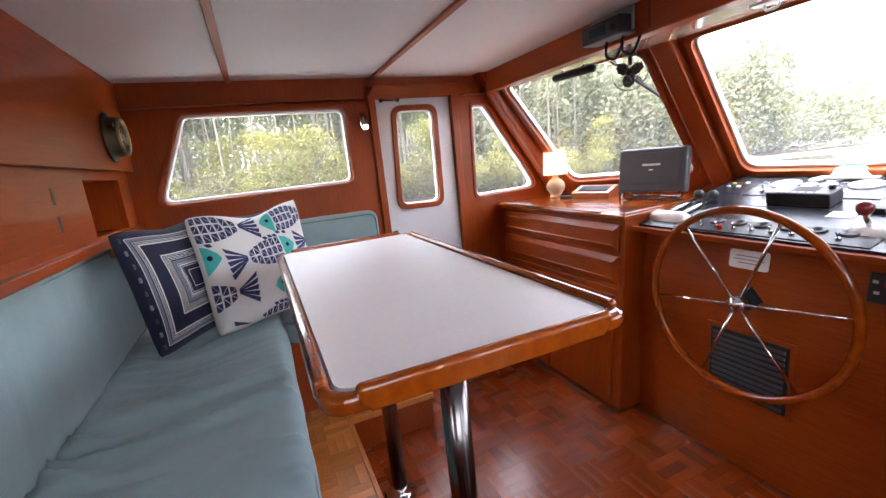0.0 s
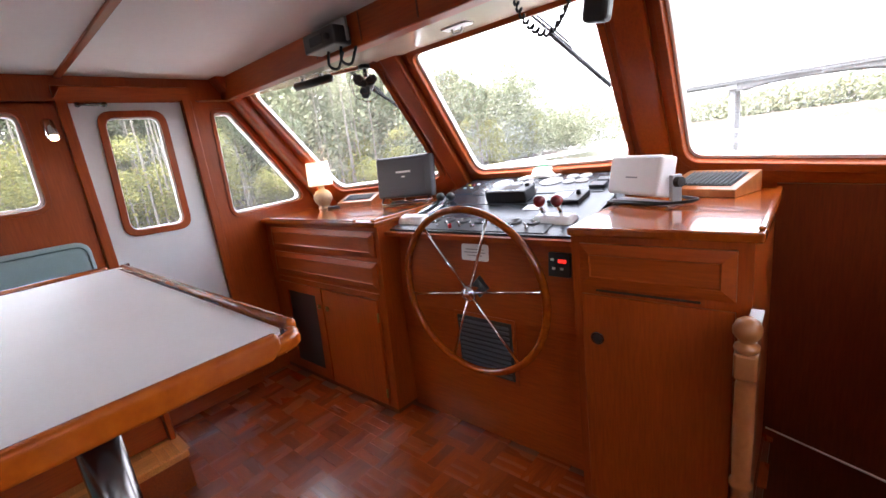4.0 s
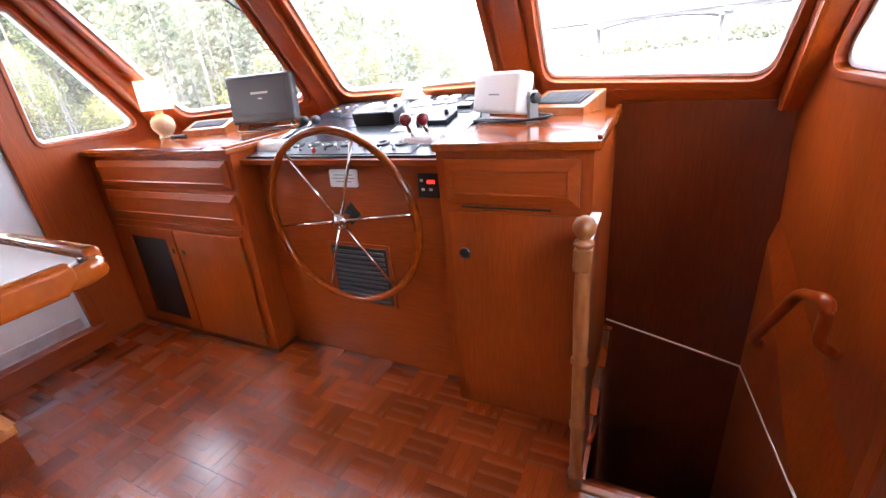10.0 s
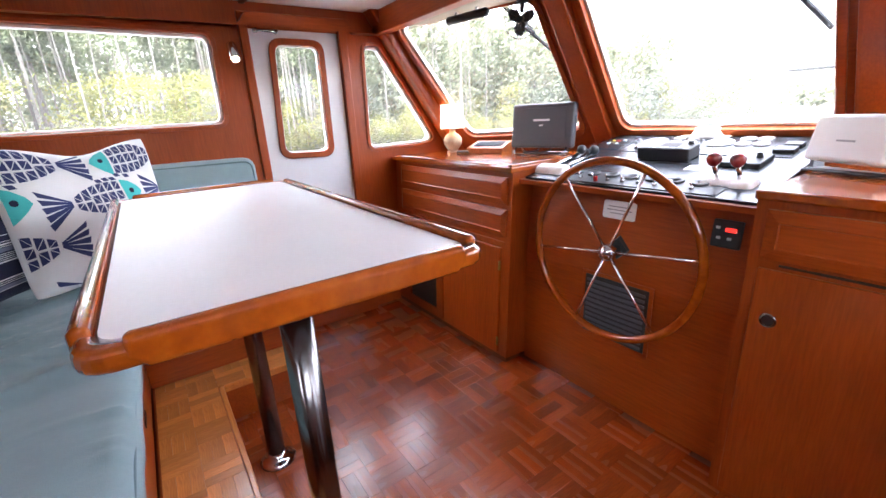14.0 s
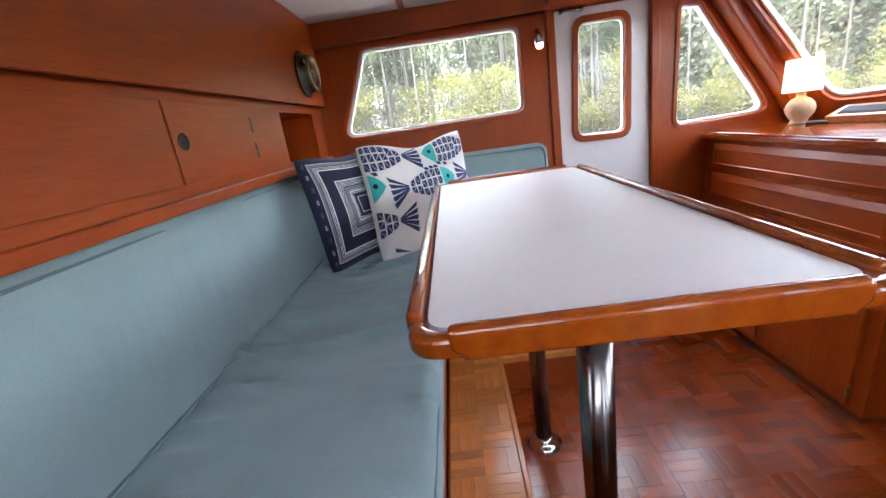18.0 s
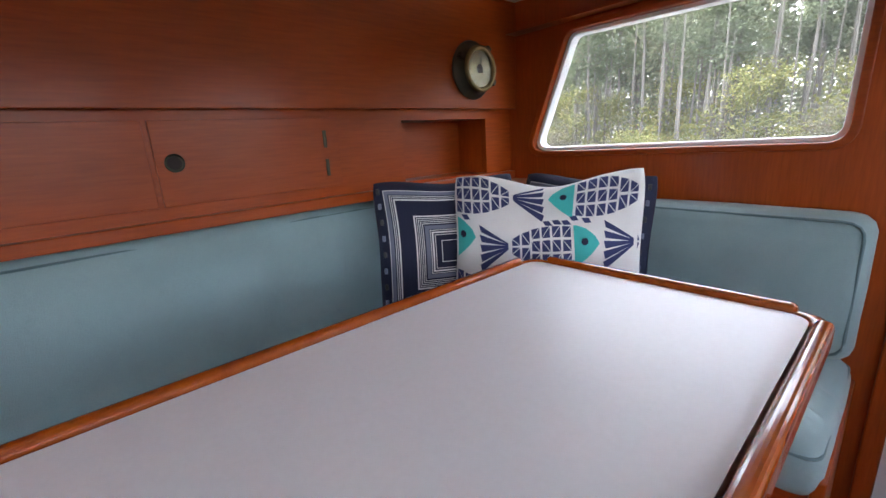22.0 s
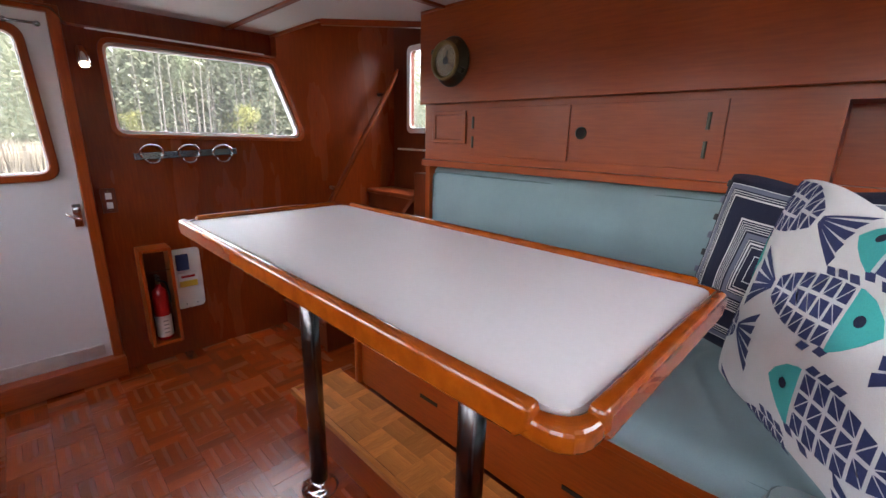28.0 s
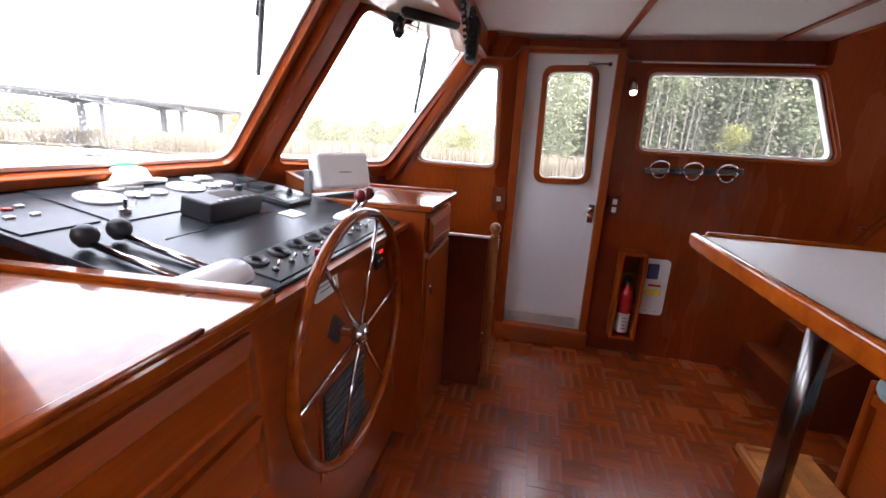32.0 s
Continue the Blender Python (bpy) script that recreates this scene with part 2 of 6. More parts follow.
_gl.new(_go.outputs[0], _ms.inputs[2])
_gl.new(_ms.outputs[0], _gn["Material Output"].inputs[0])

# windscreen glass beaded with rain
WET, _wn, _wl, _wb = mat("wet_windscreen_glass", (1, 1, 1), 0.0)
_wt, _wd, _wg = _wn.new("ShaderNodeBsdfTransparent"), _wn.new("ShaderNodeBsdfTranslucent"), _wn.new("ShaderNodeBsdfGlossy")
_wn.remove(_wb)
_wt.inputs[0].default_value = (0.985, 0.99, 0.985, 1)
_wd.inputs[0].default_value = (0.34, 0.35, 0.36, 1)
_wg.inputs["Roughness"].default_value = 0.02
_vo = _wn.new("ShaderNodeTexVoronoi")
_vo.inputs["Scale"].default_value = 95.0
_tcw = _wn.new("ShaderNodeTexCoord")
_wl.new(_tcw.outputs["Object"], _vo.inputs["Vector"])
# Between the beads a faint added veil stays, to wash out the view.
_dr = ramp(_wn, _wl, _vo.outputs["Distance"], [(0.18, (1, 1, 1)), (0.30, (0.025, 0.025, 0.025))])
_pt = ramp(_wn, _wl, noise_tex(_wn, _wl, 5.0, 3), [(0.35, (0.15, 0.15, 0.15)), (0.65, (0.75, 0.75, 0.75))])
_pr = mixed(_wn, _wl, 1.0, _dr.outputs[0], _pt.outputs[0], "MULTIPLY")
_w1, _w2 = _wn.new("ShaderNodeMixShader"), _wn.new("ShaderNodeMixShader")
_wl.new(_pr, _w1.inputs[0])
_wl.new(_wt.outputs[0], _w1.inputs[1])
_wl.new(_wd.outputs[0], _w1.inputs[2])
_w2.inputs[0].default_value = 0.03
_wl.new(_w1.outputs[0], _w2.inputs[1])
_wl.new(_wg.outputs[0], _w2.inputs[2])
_wl.new(_w2.outputs[0], _wn["Material Output"].inputs[0])

# ---- mesh helpers ----
def thing(name, label, category, at=(0, 0, 0), turn=(0, 0, 0), group=""):
    o = new(name)
    o.empty_display_size = 0.05
    o.matrix_world = pose(*at, *turn)
    return tagged(o, label, category, group)


def part(name, bm, material, parent=None, label="", smooth=False, kind="", at=None, turn=(0, 0, 0)):
    me = bpy.data.meshes.new(name)
    if smooth:
        for f in bm.faces:
            f.smooth = True
    bm.to_mesh(me)
    bm.free()
    for m in material if isinstance(material, (list, tuple)) else (material,):
        me.materials.append(m)
    o = new(name, me)
    if at:
        o.matrix_basis = pose(*at, *turn)
    if parent:
        o.parent = parent
    return tagged(o, label, kind=kind)


def setting(name, bm, material, label, category, smooth=False):
    return tagged(part(name, bm, material, None, "", smooth), label, category, kind="structure")


def box(x0, x1, y0, y1, z0, z1, bev=0.0, seg=2, bm=None):
    b = bmesh.new()
    bmesh.ops.create_cube(b, size=1, matrix=Matrix.LocRotScale(((x0 + x1) / 2, (y0 + y1) / 2, (z0 + z1) / 2), None, (x1 - x0, y1 - y0, z1 - z0)))
    if bev:
        bmesh.ops.bevel(b, geom=b.edges[:], offset=bev, segments=seg, profile=0.5, affect="EDGES")
    return join(bm, b) if bm else b


def join(bm, other):
    me = bpy.data.meshes.new("tmp")
    other.to_mesh(me)
    other.free()
    bm.from_mesh(me)
    bpy.data.meshes.remove(me)
    return bm


def moved(bm, m):
    bmesh.ops.transform(bm, matrix=m, verts=bm.verts)
    return bm


def lathe(profile, seg=24):
    """Turned about z from (radius, height) pairs."""
    bm = bmesh.new()
    rings = []
    for r, z in profile:
        if r < 1e-5:
            rings.append([bm.verts.new((0, 0, z))])
        else:
            rings.append([bm.verts.new((r * math.cos(2 * math.pi * k / seg), r * math.sin(2 * math.pi * k / seg), z)) for k in range(seg)])
    for a, b in zip(rings, rings[1:]):
        for k in range(seg):
            j = (k + 1) % seg
            vs = [a[k % len(a)], a[j % len(a)], b[j % len(b)], b[k % len(b)]]
            vs = list(dict.fromkeys(vs))
            if len(vs) > 2:
                bm.faces.new(vs)
    bmesh.ops.recalc_face_normals(bm, faces=bm.faces)
    return bm


def tube(points, r, seg=10, closed=False):
    """A round rod along points."""
    pts = [Vector(p) for p in points]
    bm = bmesh.new()
    rings, n = [], len(pts)
    up = Vector((0, 0, 1))
    for i, p in enumerate(pts):
        a, b = pts[(i - 1) % n] if (closed or i) else p, pts[(i + 1) % n] if (closed or i < n - 1) else p
        d = (b - a).normalized()
        s = d.cross(up)
        if s.length < 0.05:
            s = d.cross(Vector((0, 1, 0)))
        s.normalize()
        t = s.cross(d)
        rings.append([bm.verts.new(p + r * (math.cos(2 * math.pi * k / seg) * s + math.sin(2 * math.pi * k / seg) * t)) for k in range(seg)])
    for i in range(n if closed else n - 1):
        a, b = rings[i], rings[(i + 1) % n]
        for k in range(seg):
            j = (k + 1) % seg
            bm.faces.new((a[k], a[j], b[j], b[k]))
    if not closed:
        bm.faces.new(rings[0][::-1])
        bm.faces.new(rings[-1])
    bmesh.ops.recalc_face_normals(bm, faces=bm.faces)
    return bm


def arc(points, r, seg=6):
    """A path of 3D points with its inner corners rounded."""
    pts = [Vector(p) for p in points]
    out = [pts[0]]
    for a, b, c in zip(pts, pts[1:], pts[2:]):
        u, v = (a - b), (c - b)
        k = min(r, u.length * 0.49, v.length * 0.49)
        p, q = b + u.normalized() * k, b + v.normalized() * k
        out += [(1 - s) ** 2 * p + 2 * s * (1 - s) * b + s * s * q for s in [i / seg for i in range(seg + 1)]]
    return out + [pts[-1]]


def rounded(poly, r, seg=5):
    """A 2D polygon with rounded corners."""
    n, out = len(poly), []
    rs = r if isinstance(r, (list, tuple)) else [r] * n
    for i in range(n):
        b, a, c = Vector(poly[i]), Vector(poly[i - 1]), Vector(poly[(i + 1) % n])
        u, v = (a - b).normalized(), (c - b).normalized()
        ang = math.acos(max(-1, min(1, u.dot(v))))
        k = min(rs[i] / math.tan(ang / 2), (a - b).length * 0.49, (c - b).length * 0.49)
        p, q = b + u * k, b + v * k
        for s in range(seg + 1):
            t = s / seg
            out.append(tuple((1 - t) ** 2 * p + 2 * t * (1 - t) * b + t * t * q))
    return out


def inset(poly, d):
    """A 2D polygon moved inwards by d (outwards when negative)."""
    n = len(poly)
    area = sum(poly[i - 1][0] * poly[i][1] - poly[i][0] * poly[i - 1][1] for i in range(n))
    s = 1 if area > 0 else -1
    out = []
    for i in range(n):
        a, b, c = Vector(poly[i - 1]), Vector(poly[i]), Vector(poly[(i + 1) % n])
        u, v = (b - a).normalized(), (c - b).normalized()
        nu, nv = Vector((-u.y, u.x)) * s, Vector((-v.y, v.x)) * s
        m = (nu + nv)
        m = m / max(0.2, m.dot(nu))
        out.append(tuple(b + m * d))
    return out


def plate(outer, holes, frm, thick, bev=0.0, seg=2):
    """A flat plate with openings. frm(u, v, w) puts the plane into space; the plate fills w from 0 to thick."""
    bm = bmesh.new()
    loops = []
    for loop in (outer, *holes):
        vs = [bm.verts.new((u, v, 0)) for u, v in loop]
        loops.append(vs)
        for a, b in zip(vs, vs[1:] + vs[:1]):
            bm.edges.new((a, b))
    bmesh.ops.triangle_fill(bm, use_beauty=True, use_dissolve=False, edges=bm.edges[:], normal=(0, 0, 1))
    faces = bm.faces[:]
    top = {v: bm.verts.new((v.co.x, v.co.y, thick)) for vs in loops for v in vs}
    for f in faces:
        bm.faces.new([top[v] for v in f.verts][::-1])
    for vs in loops:
        for a, b in zip(vs, vs[1:] + vs[:1]):
            bm.faces.new((a, b, top[b], top[a]))
    for v in bm.verts:
        v.co = Vector(frm(*v.co))
    bmesh.ops.recalc_face_normals(bm, faces=bm.faces)
    if bev:
        bm.normal_update()
        es = [e for e in bm.edges if len(e.link_faces) == 2 and e.calc_face_angle(0) > 0.9]
        bmesh.ops.bevel(bm, geom=es, offset=bev, segments=seg, profile=0.5, affect="EDGES")
    return bm


def prism(poly, frm, thick, bev=0.0, seg=2):
    return plate(poly, [], frm, thick, bev, seg)


XP, XS = -1.69, 1.735          # inner faces of the side walls
TAPER = 0.11                  # the starboard side draws in forward of its recessed door


def sx(y):
    return XS - TAPER * (y - 1.25) if y > 1.89 else XS


ZC = 1.965                    # ceiling
RAKE = 0.69                   # the windscreen leans aft by this much a metre of height

# ---- side walls with their windows ----
WIN_SIDE = [(0.09, 1.335), (1.15, 1.345), (1.155, 1.795), (0.275, 1.80)]
WIN_QUARTER_S = [(2.01, 1.185), (2.56, 1.20), (2.14, 1.80), (2.03, 1.80)]
WIN_QUARTER = [(2.01, 1.14), (2.56, 1.15), (2.14, 1.775), (2.03, 1.775)]
DOOR = (1.345, 1.865, 0.12, 1.885)


def side_frame(x, s):
    return lambda u, v, w: (x + s * w, u, v)


SWING = Matrix.Translation((XS, 1.25, 0)) @ Matrix.Rotation(math.atan(TAPER), 4, "Z") @ Matrix.Translation((-XS, -1.25, 0))


def side_wall(name, x, s, label, aft):
    outer = [(aft, -0.048), (2.98, -0.048), (2.98, 0.9), (2.80, 1.08), (2.18, 2.02), (aft, 2.02)]
    y0, y1, z0, z1 = DOOR
    if x > 0:
        outer = [(y0, -0.2), (1.87, -0.2), (1.93, -0.2), (1.93, -1.3), (2.9, -1.3), (2.95, 0.9), (2.80, 1.08), (2.18, 2.02), (1.93, 2.02), (1.87, 2.02), (y0, 2.02), (y0, z1), (y1, z1), (y1, z0), (y0, z0)]
        back = [(aft, -0.2), (y0 - 0.0005, -0.2), (y0 - 0.0005, 2.02), (0.3, 2.02), (0.3, 2.75), (aft, 2.75)]
        setting("wall_starboard_aft", plate(back, [rounded(WIN_SIDE, [0.05] * 4)], lambda u, v, w: (sx(u) + w, u, v), 0.07), AFT_V, "darker teak veneer wall by the stairs", "wall")
    holes = [rounded(WIN_SIDE, [0.05, 0.05, 0.05, 0.05]), rounded(WIN_QUARTER_S if x > 0 else WIN_QUARTER, [0.05, 0.06, 0.04, 0.03]), [(y0, z0), (y1, z0), (y1, z1), (y0, z1)]]
    frm = side_frame(x, s) if x < 0 else (lambda u, v, w: (sx(u) + w, u, v))
    setting(name, plate(outer, holes[1:2] if x > 0 else holes, frm, 0.07), TEAK_V, label, "wall")


side_wall("wall_port", XP, -1, "varnished teak veneer side wall with window and door openings", -0.1)
side_wall("wall_starboard", XS, 1, "varnished teak veneer side wall round the door and quarter window", -0.765)


def window(name, poly, radii, x, s, label):
    """Timber-rimmed opening with a white metal frame and one pane."""
    w = tagged(new(name), label, "window", kind="structure")
    f = side_frame(x, s)
    part("trim", plate(rounded(inset(poly, -0.022), [r + 0.02 for r in radii]), [rounded(poly, radii)], lambda u, v, t: f(u, v, -t), 0.008, 0.003), TEAK_Y, w)
    part("window_frame", plate(rounded(inset(poly, 0.001), radii), [rounded(inset(poly, 0.016), [max(0.02, r - 0.012) for r in radii])], lambda u, v, t: f(u, v, 0.022 + t), 0.05, 0.003), ALU, w, "white metal inner frame")
    p = part("pane", prism(rounded(inset(poly, 0.010), radii), lambda u, v, t: f(u, v, 0.036 + t), 0.005), GLASS, w)
    p.visible_shadow = False
    return w


def side_door(name, x, s, label, glass):
    y0, y1, z0, z1 = DOOR
    d = tagged(new(name), label, "door", kind="structure")
    f = side_frame(x, s)
    rad = [0.05] * 4
    panel = part("panel", plate([(y0 + 0.003, z0 + 0.003), (y1 - 0.003, z0 + 0.003), (y1 - 0.003, z1 - 0.003), (y0 + 0.003, z1 - 0.003)], [rounded(glass, rad)], lambda u, v, t: f(u, v, 0.012 + t), 0.04), DOORW, d)
    part("window_frame", plate(rounded(inset(glass, -0.03), [0.075] * 4), [rounded(inset(glass, 0.006), rad)], lambda u, v, t: f(u, v, 0.012 - t), 0.016, 0.006), TEAK_V, d, "rounded varnished teak window trim")
    part("rim", plate(rounded(inset(glass, 0.0), rad), [rounded(inset(glass, 0.012), [0.04] * 4)], lambda u, v, t: f(u, v, 0.02 + t), 0.03), ALU, d)
    p = part("pane", prism(rounded(inset(glass, 0.006), rad), lambda u, v, t: f(u, v, 0.03 + t), 0.005), GLASS, d)
    p.visible_shadow = False
    part("stop", plate([(y0 - 0.03, z0 - 0.03), (y1 + 0.03, z0 - 0.03), (y1 + 0.03, z1 + 0.03), (y0 - 0.03, z1 + 0.03)], [[(y0 + 0.03, z0 + 0.03), (y1 - 0.03, z0 + 0.03), (y1 - 0.03, z1 - 0.03), (y0 + 0.03, z1 - 0.03)]], lambda u, v, t: f(u, v, 0.075 + t), 0.02), DOORW, d)
    part("kick_plate", box(min(x + s * 0.004, x + s * 0.012), max(x + s * 0.004, x + s * 0.012), y0 + 0.03, y1 - 0.03, z0 + 0.02, z0 + 0.085, 0.002), SCUFFED, d, "scuffed aluminium kick plate")
    # casing proud of the wall
    for nm, a, b, c, e in (("jamb", y0 - 0.045, y0 + 0.002, 0.03, z1 + 0.02), ("jamb", y1 - 0.002, y1 + 0.05, 0.03, z1 + 0.02), ("head", y0 - 0.045, y1 + 0.05, z1 - 0.004, z1 + 0.03)):
        xa, xb = sorted((x - s * (0.04 if s > 0 and a > 1.6 else 0.022), x + s * 0.03))
        part(nm, box(xa, xb, a, b, c, e, 0.006), TEAK_V, d)
    xa, xb = sorted((x - s * 0.06, x + s * 0.05))
    part("sill", box(xa, xb, y0 - 0.05, y1 + 0.055, 0.005, z0 + 0.004, 0.006), TEAK_Y, d, "raised teak door sill")
    # latch near the aft edge, with a lever handle
    latch = part("latch", box(*sorted((x + s * 0.012, x - s * 0.004)), y0 + 0.015, y0 + 0.05, 0.875, 0.995, 0.003), CHROME, d, "chrome latch plate")
    part("lever", tube(arc([(x, y0 + 0.03, 0.92), (x - s * 0.045, y0 + 0.03, 0.92), (x - s * 0.055, y0 + 0.05, 0.93), (x - s * 0.05, y0 + 0.08, 0.955)], 0.02), 0.007, 10), CHROME, latch, smooth=True)
    part("knob", moved(lathe([(0, 0.02), (0.014, 0.016), (0.016, 0.006), (0.01, 0)], 16), Matrix.Translation((x - s * 0.004, y0 + 0.032, 0.965)) @ Matrix.Rotation(-s * math.pi / 2, 4, "Y")), CHROME, latch, smooth=True)
    # holdback hook at the head of the door
    hk = part("hook", tube([(x - s * 0.018, y0 + 0.04, z1 - 0.06), (x - s * 0.018, y0 + 0.15, z1 - 0.062)], 0.006, 8), STEEL, d, smooth=True)
    for q in (0.04, 0.15):
        part("eye", moved(lathe([(0, 0.02), (0.012, 0.018), (0.012, 0)], 12), Matrix.Translation((x + s * 0.005, y0 + q, z1 - 0.06)) @ Matrix.Rotation(-s * math.pi / 2, 4, "Y")), STEEL, hk)
    return d


window("window_1", WIN_SIDE, [0.05] * 4, XP, -1, "raked side window with rounded corners and white rim")
window("window_2", WIN_QUARTER, [0.05, 0.06, 0.04, 0.03], XP, -1, "triangular quarter window with white rim")
window("window_3", WIN_SIDE, [0.05] * 4, XS, 1, "raked side window with rounded corners and white rim")
window("window_4", WIN_QUARTER_S, [0.05, 0.06, 0.04, 0.03], XS, 1, "triangular quarter window with white rim").matrix_world = SWING
side_door("door_1", XP, -1, "closed white side door with a tall narrow window", [(1.445, 1.155), (1.728, 1.145), (1.738, 1.765), (1.475, 1.765)])
side_door("door_2", XS - 0.03, 1, "closed white side door with a tall narrow window", [(1.437, 1.145), (1.732, 1.135), (1.74, 1.785), (1.468, 1.79)])

# ---- windscreen: three raked panes, the outer two swept aft ----
BX, BY, BZ = 0.58, 3.06, 1.13          # foot of the mullions
SXS = 1.612                            # foot of the starboard corner post
SX, SY = 1.672, 2.665


def screen_frame(a, b):
    """Plane through the feet a and b: u along the foot, v up the rake, w outwards."""
    a, b = Vector((*a, BZ)), Vector((*b, BZ))
    du = (b - a).normalized()
    dv = Vector((0, -RAKE, 1))
    dw = du.cross(dv).normalized()
    if dw.y < 0:
        dw = -dw
    return lambda u, v, w: tuple(a + du * u + dv * (v - BZ) + dw * w), (b - a).length


def screen(name, a, b, glass, label):
    f, n = screen_frame(a, b)
    w = tagged(new(name), label, "window", kind="structure")
    rad = [0.07, 0.07, 0.05, 0.05]
    part("wall", plate([(0.0, BZ - 0.06), (n, BZ - 0.06), (n, 1.98), (0.0, 1.98)], [rounded(glass, rad)], f, 0.06), TEAK_X, w, "varnished teak windscreen surround")
    part("trim", plate(rounded(inset(glass, -0.028), [0.09, 0.09, 0.07, 0.07]), [rounded(inset(glass, 0.002), rad)], lambda u, v, t: f(u, v, -t), 0.014, 0.004), TEAK_X, w)
    part("window_frame", plate(rounded(inset(glass, 0.0), rad), [rounded(inset(glass, 0.014), [0.06, 0.06, 0.04, 0.04])], lambda u, v, t: f(u, v, 0.018 + t), 0.03, 0.003), ALU, w, "white metal inner frame")
    p = part("pane", prism(rounded(inset(glass, 0.008), rad), lambda u, v, t: f(u, v, 0.034 + t), 0.006), GLASS if a[0] < -1 else WET, w)
    p.visible_shadow = False
    return f


f_mid = screen("window_5", (-BX, BY), (BX, BY), [(BX - 0.465, 1.205), (BX + 0.465, 1.205), (BX + 0.465, 1.865), (BX - 0.465, 1.865)], "raked centre windscreen pane spotted with rain")
_len = math.hypot(SX - BX, BY - SY)
f_port = screen("window_6", (-SX, SY), (-BX, BY), [(0.20, 1.175), (_len - 0.13, 1.20), (_len - 0.13, 1.865), (0.13, 1.865)], "raked port windscreen pane")
_len = math.hypot(SXS - BX, BY - SY)
f_stbd = screen("window_7", (BX, BY), (SXS, SY), [(0.13, 1.20), (_len - 0.13, 1.165), (_len - 0.07, 1.865), (0.13, 1.865)], "raked starboard windscreen pane spotted with rain")

# mullions and corner posts, proud of the panes
def post(name, foot, half, label):
    x, y = foot
    pr = [(x - half, y - 0.055), (x + half, y - 0.055), (x + half, y + 0.05), (x - half, y + 0.05)]
    bm = prism(rounded(pr, 0.015, 2), lambda u, v, w: (u, v - RAKE * (w - 0.06), BZ - 0.06 + w), 0.92)
    return setting(name, bm, TEAK_V, label, "post")


post("mullion_port", (-BX - 0.005, BY), 0.062, "raked varnished teak windscreen post")
post("mullion_starboard", (BX + 0.005, BY), 0.062, "raked varnished teak windscreen post")
post("corner_post_port", (-SX + 0.035, SY + 0.01), 0.055, "raked varnished teak corner post")
post("corner_post_starboard", (SXS - 0.03, SY + 0.01), 0.055, "dark raked teak corner post")

# ---- ceiling, battens, fascia, valances ----
ceil_poly = [(XP - 0.05, -0.05), (0.60, -0.05), (0.60, -0.27), (1.12, 0.27), (XS + 0.05, 0.28), (XS + 0.05, 2.16), (XP - 0.05, 2.16)]
setting("ceiling", prism(ceil_poly, lambda u, v, w: (u, v, ZC + w), 0.04), WHITE, "white vinyl headliner panels", "ceiling")
for nm, x0, x1, y0, y1 in (("batten_1", XP, XS, 0.522, 0.552), ("batten_2", XP, XS, 1.325, 1.355), ("batten_3", 0.43, 0.46, -0.02, 0.52), ("batten_4", XP, 0.6, 0.0, 0.018), ("batten_5", 1.12, XS, 0.262, 0.288)):
    setting(nm, box(x0, x1, y0, y1, ZC - 0.014, ZC - 0.001, 0.003), TEAK_X if y1 - y0 < 0.1 else TEAK_Y, "varnished teak ceiling batten", "trim")
setting("batten_6", moved(box(-0.375, 0.375, -0.013, 0.013, -0.03, 0.05), pose(0.86, 0.0, ZC, 0, 0, 46)), TEAK_X, "varnished teak coaming round the stair hatch", "trim")
setting("overhead_fascia", box(XP, XS, 2.10, 2.17, 1.835, 2.02, 0.006), TEAK_X, "varnished teak fascia over the helm", "trim")
soff = [(XP, 2.172), (XS, 2.172), (XS, 2.19), (BX + 0.03, 2.60), (-BX - 0.03, 2.60), (XP, 2.19)]
setting("overhead_soffit", prism(soff, lambda u, v, w: (u, v, 1.842 + (v - 2.17) * 0.09 + w), 0.03), CREAM, "glossy cream soffit above the windscreen", "ceiling")
for k, x in enumerate((-0.62, -0.30, 0.02, 0.34)):
    setting("fascia_seam_%d" % (k + 1), box(x, x + 0.006, 2.0965, 2.0995, 1.85, 1.96), GROUT, "seam between overhead lockers", "trim")

VAL = [(-0.02, 1.83), (1.29, 1.845), (1.33, 1.90), (1.90, 1.90), (1.95, 1.835), (2.10, 1.835), (2.10, 1.985), (-0.02, 1.985)]
setting("valance_port", prism(rounded(VAL, [0.0, 0.03, 0.02, 0.02, 0.03, 0, 0, 0]), lambda u, v, w: (XP + 0.075 - w, u, v), 0.075), TEAK_Y, "varnished teak valance over the windows", "trim")
VAL2 = [(0.28, 1.83), *VAL[1:-1], (0.28, 1.985)]
setting("valance_starboard", prism(rounded(VAL2, [0.0, 0.03, 0.02, 0.02, 0.03, 0, 0, 0]), lambda u, v, w: (sx(u) - 0.075 + w, u, v), 0.075), TEAK_Y, "varnished teak valance over the windows", "trim")
setting("curtain_track", box(XS - 0.079, XS - 0.0755, 0.36, 1.22, 1.828, 1.836), ALU, "white curtain track along the valance", "trim")

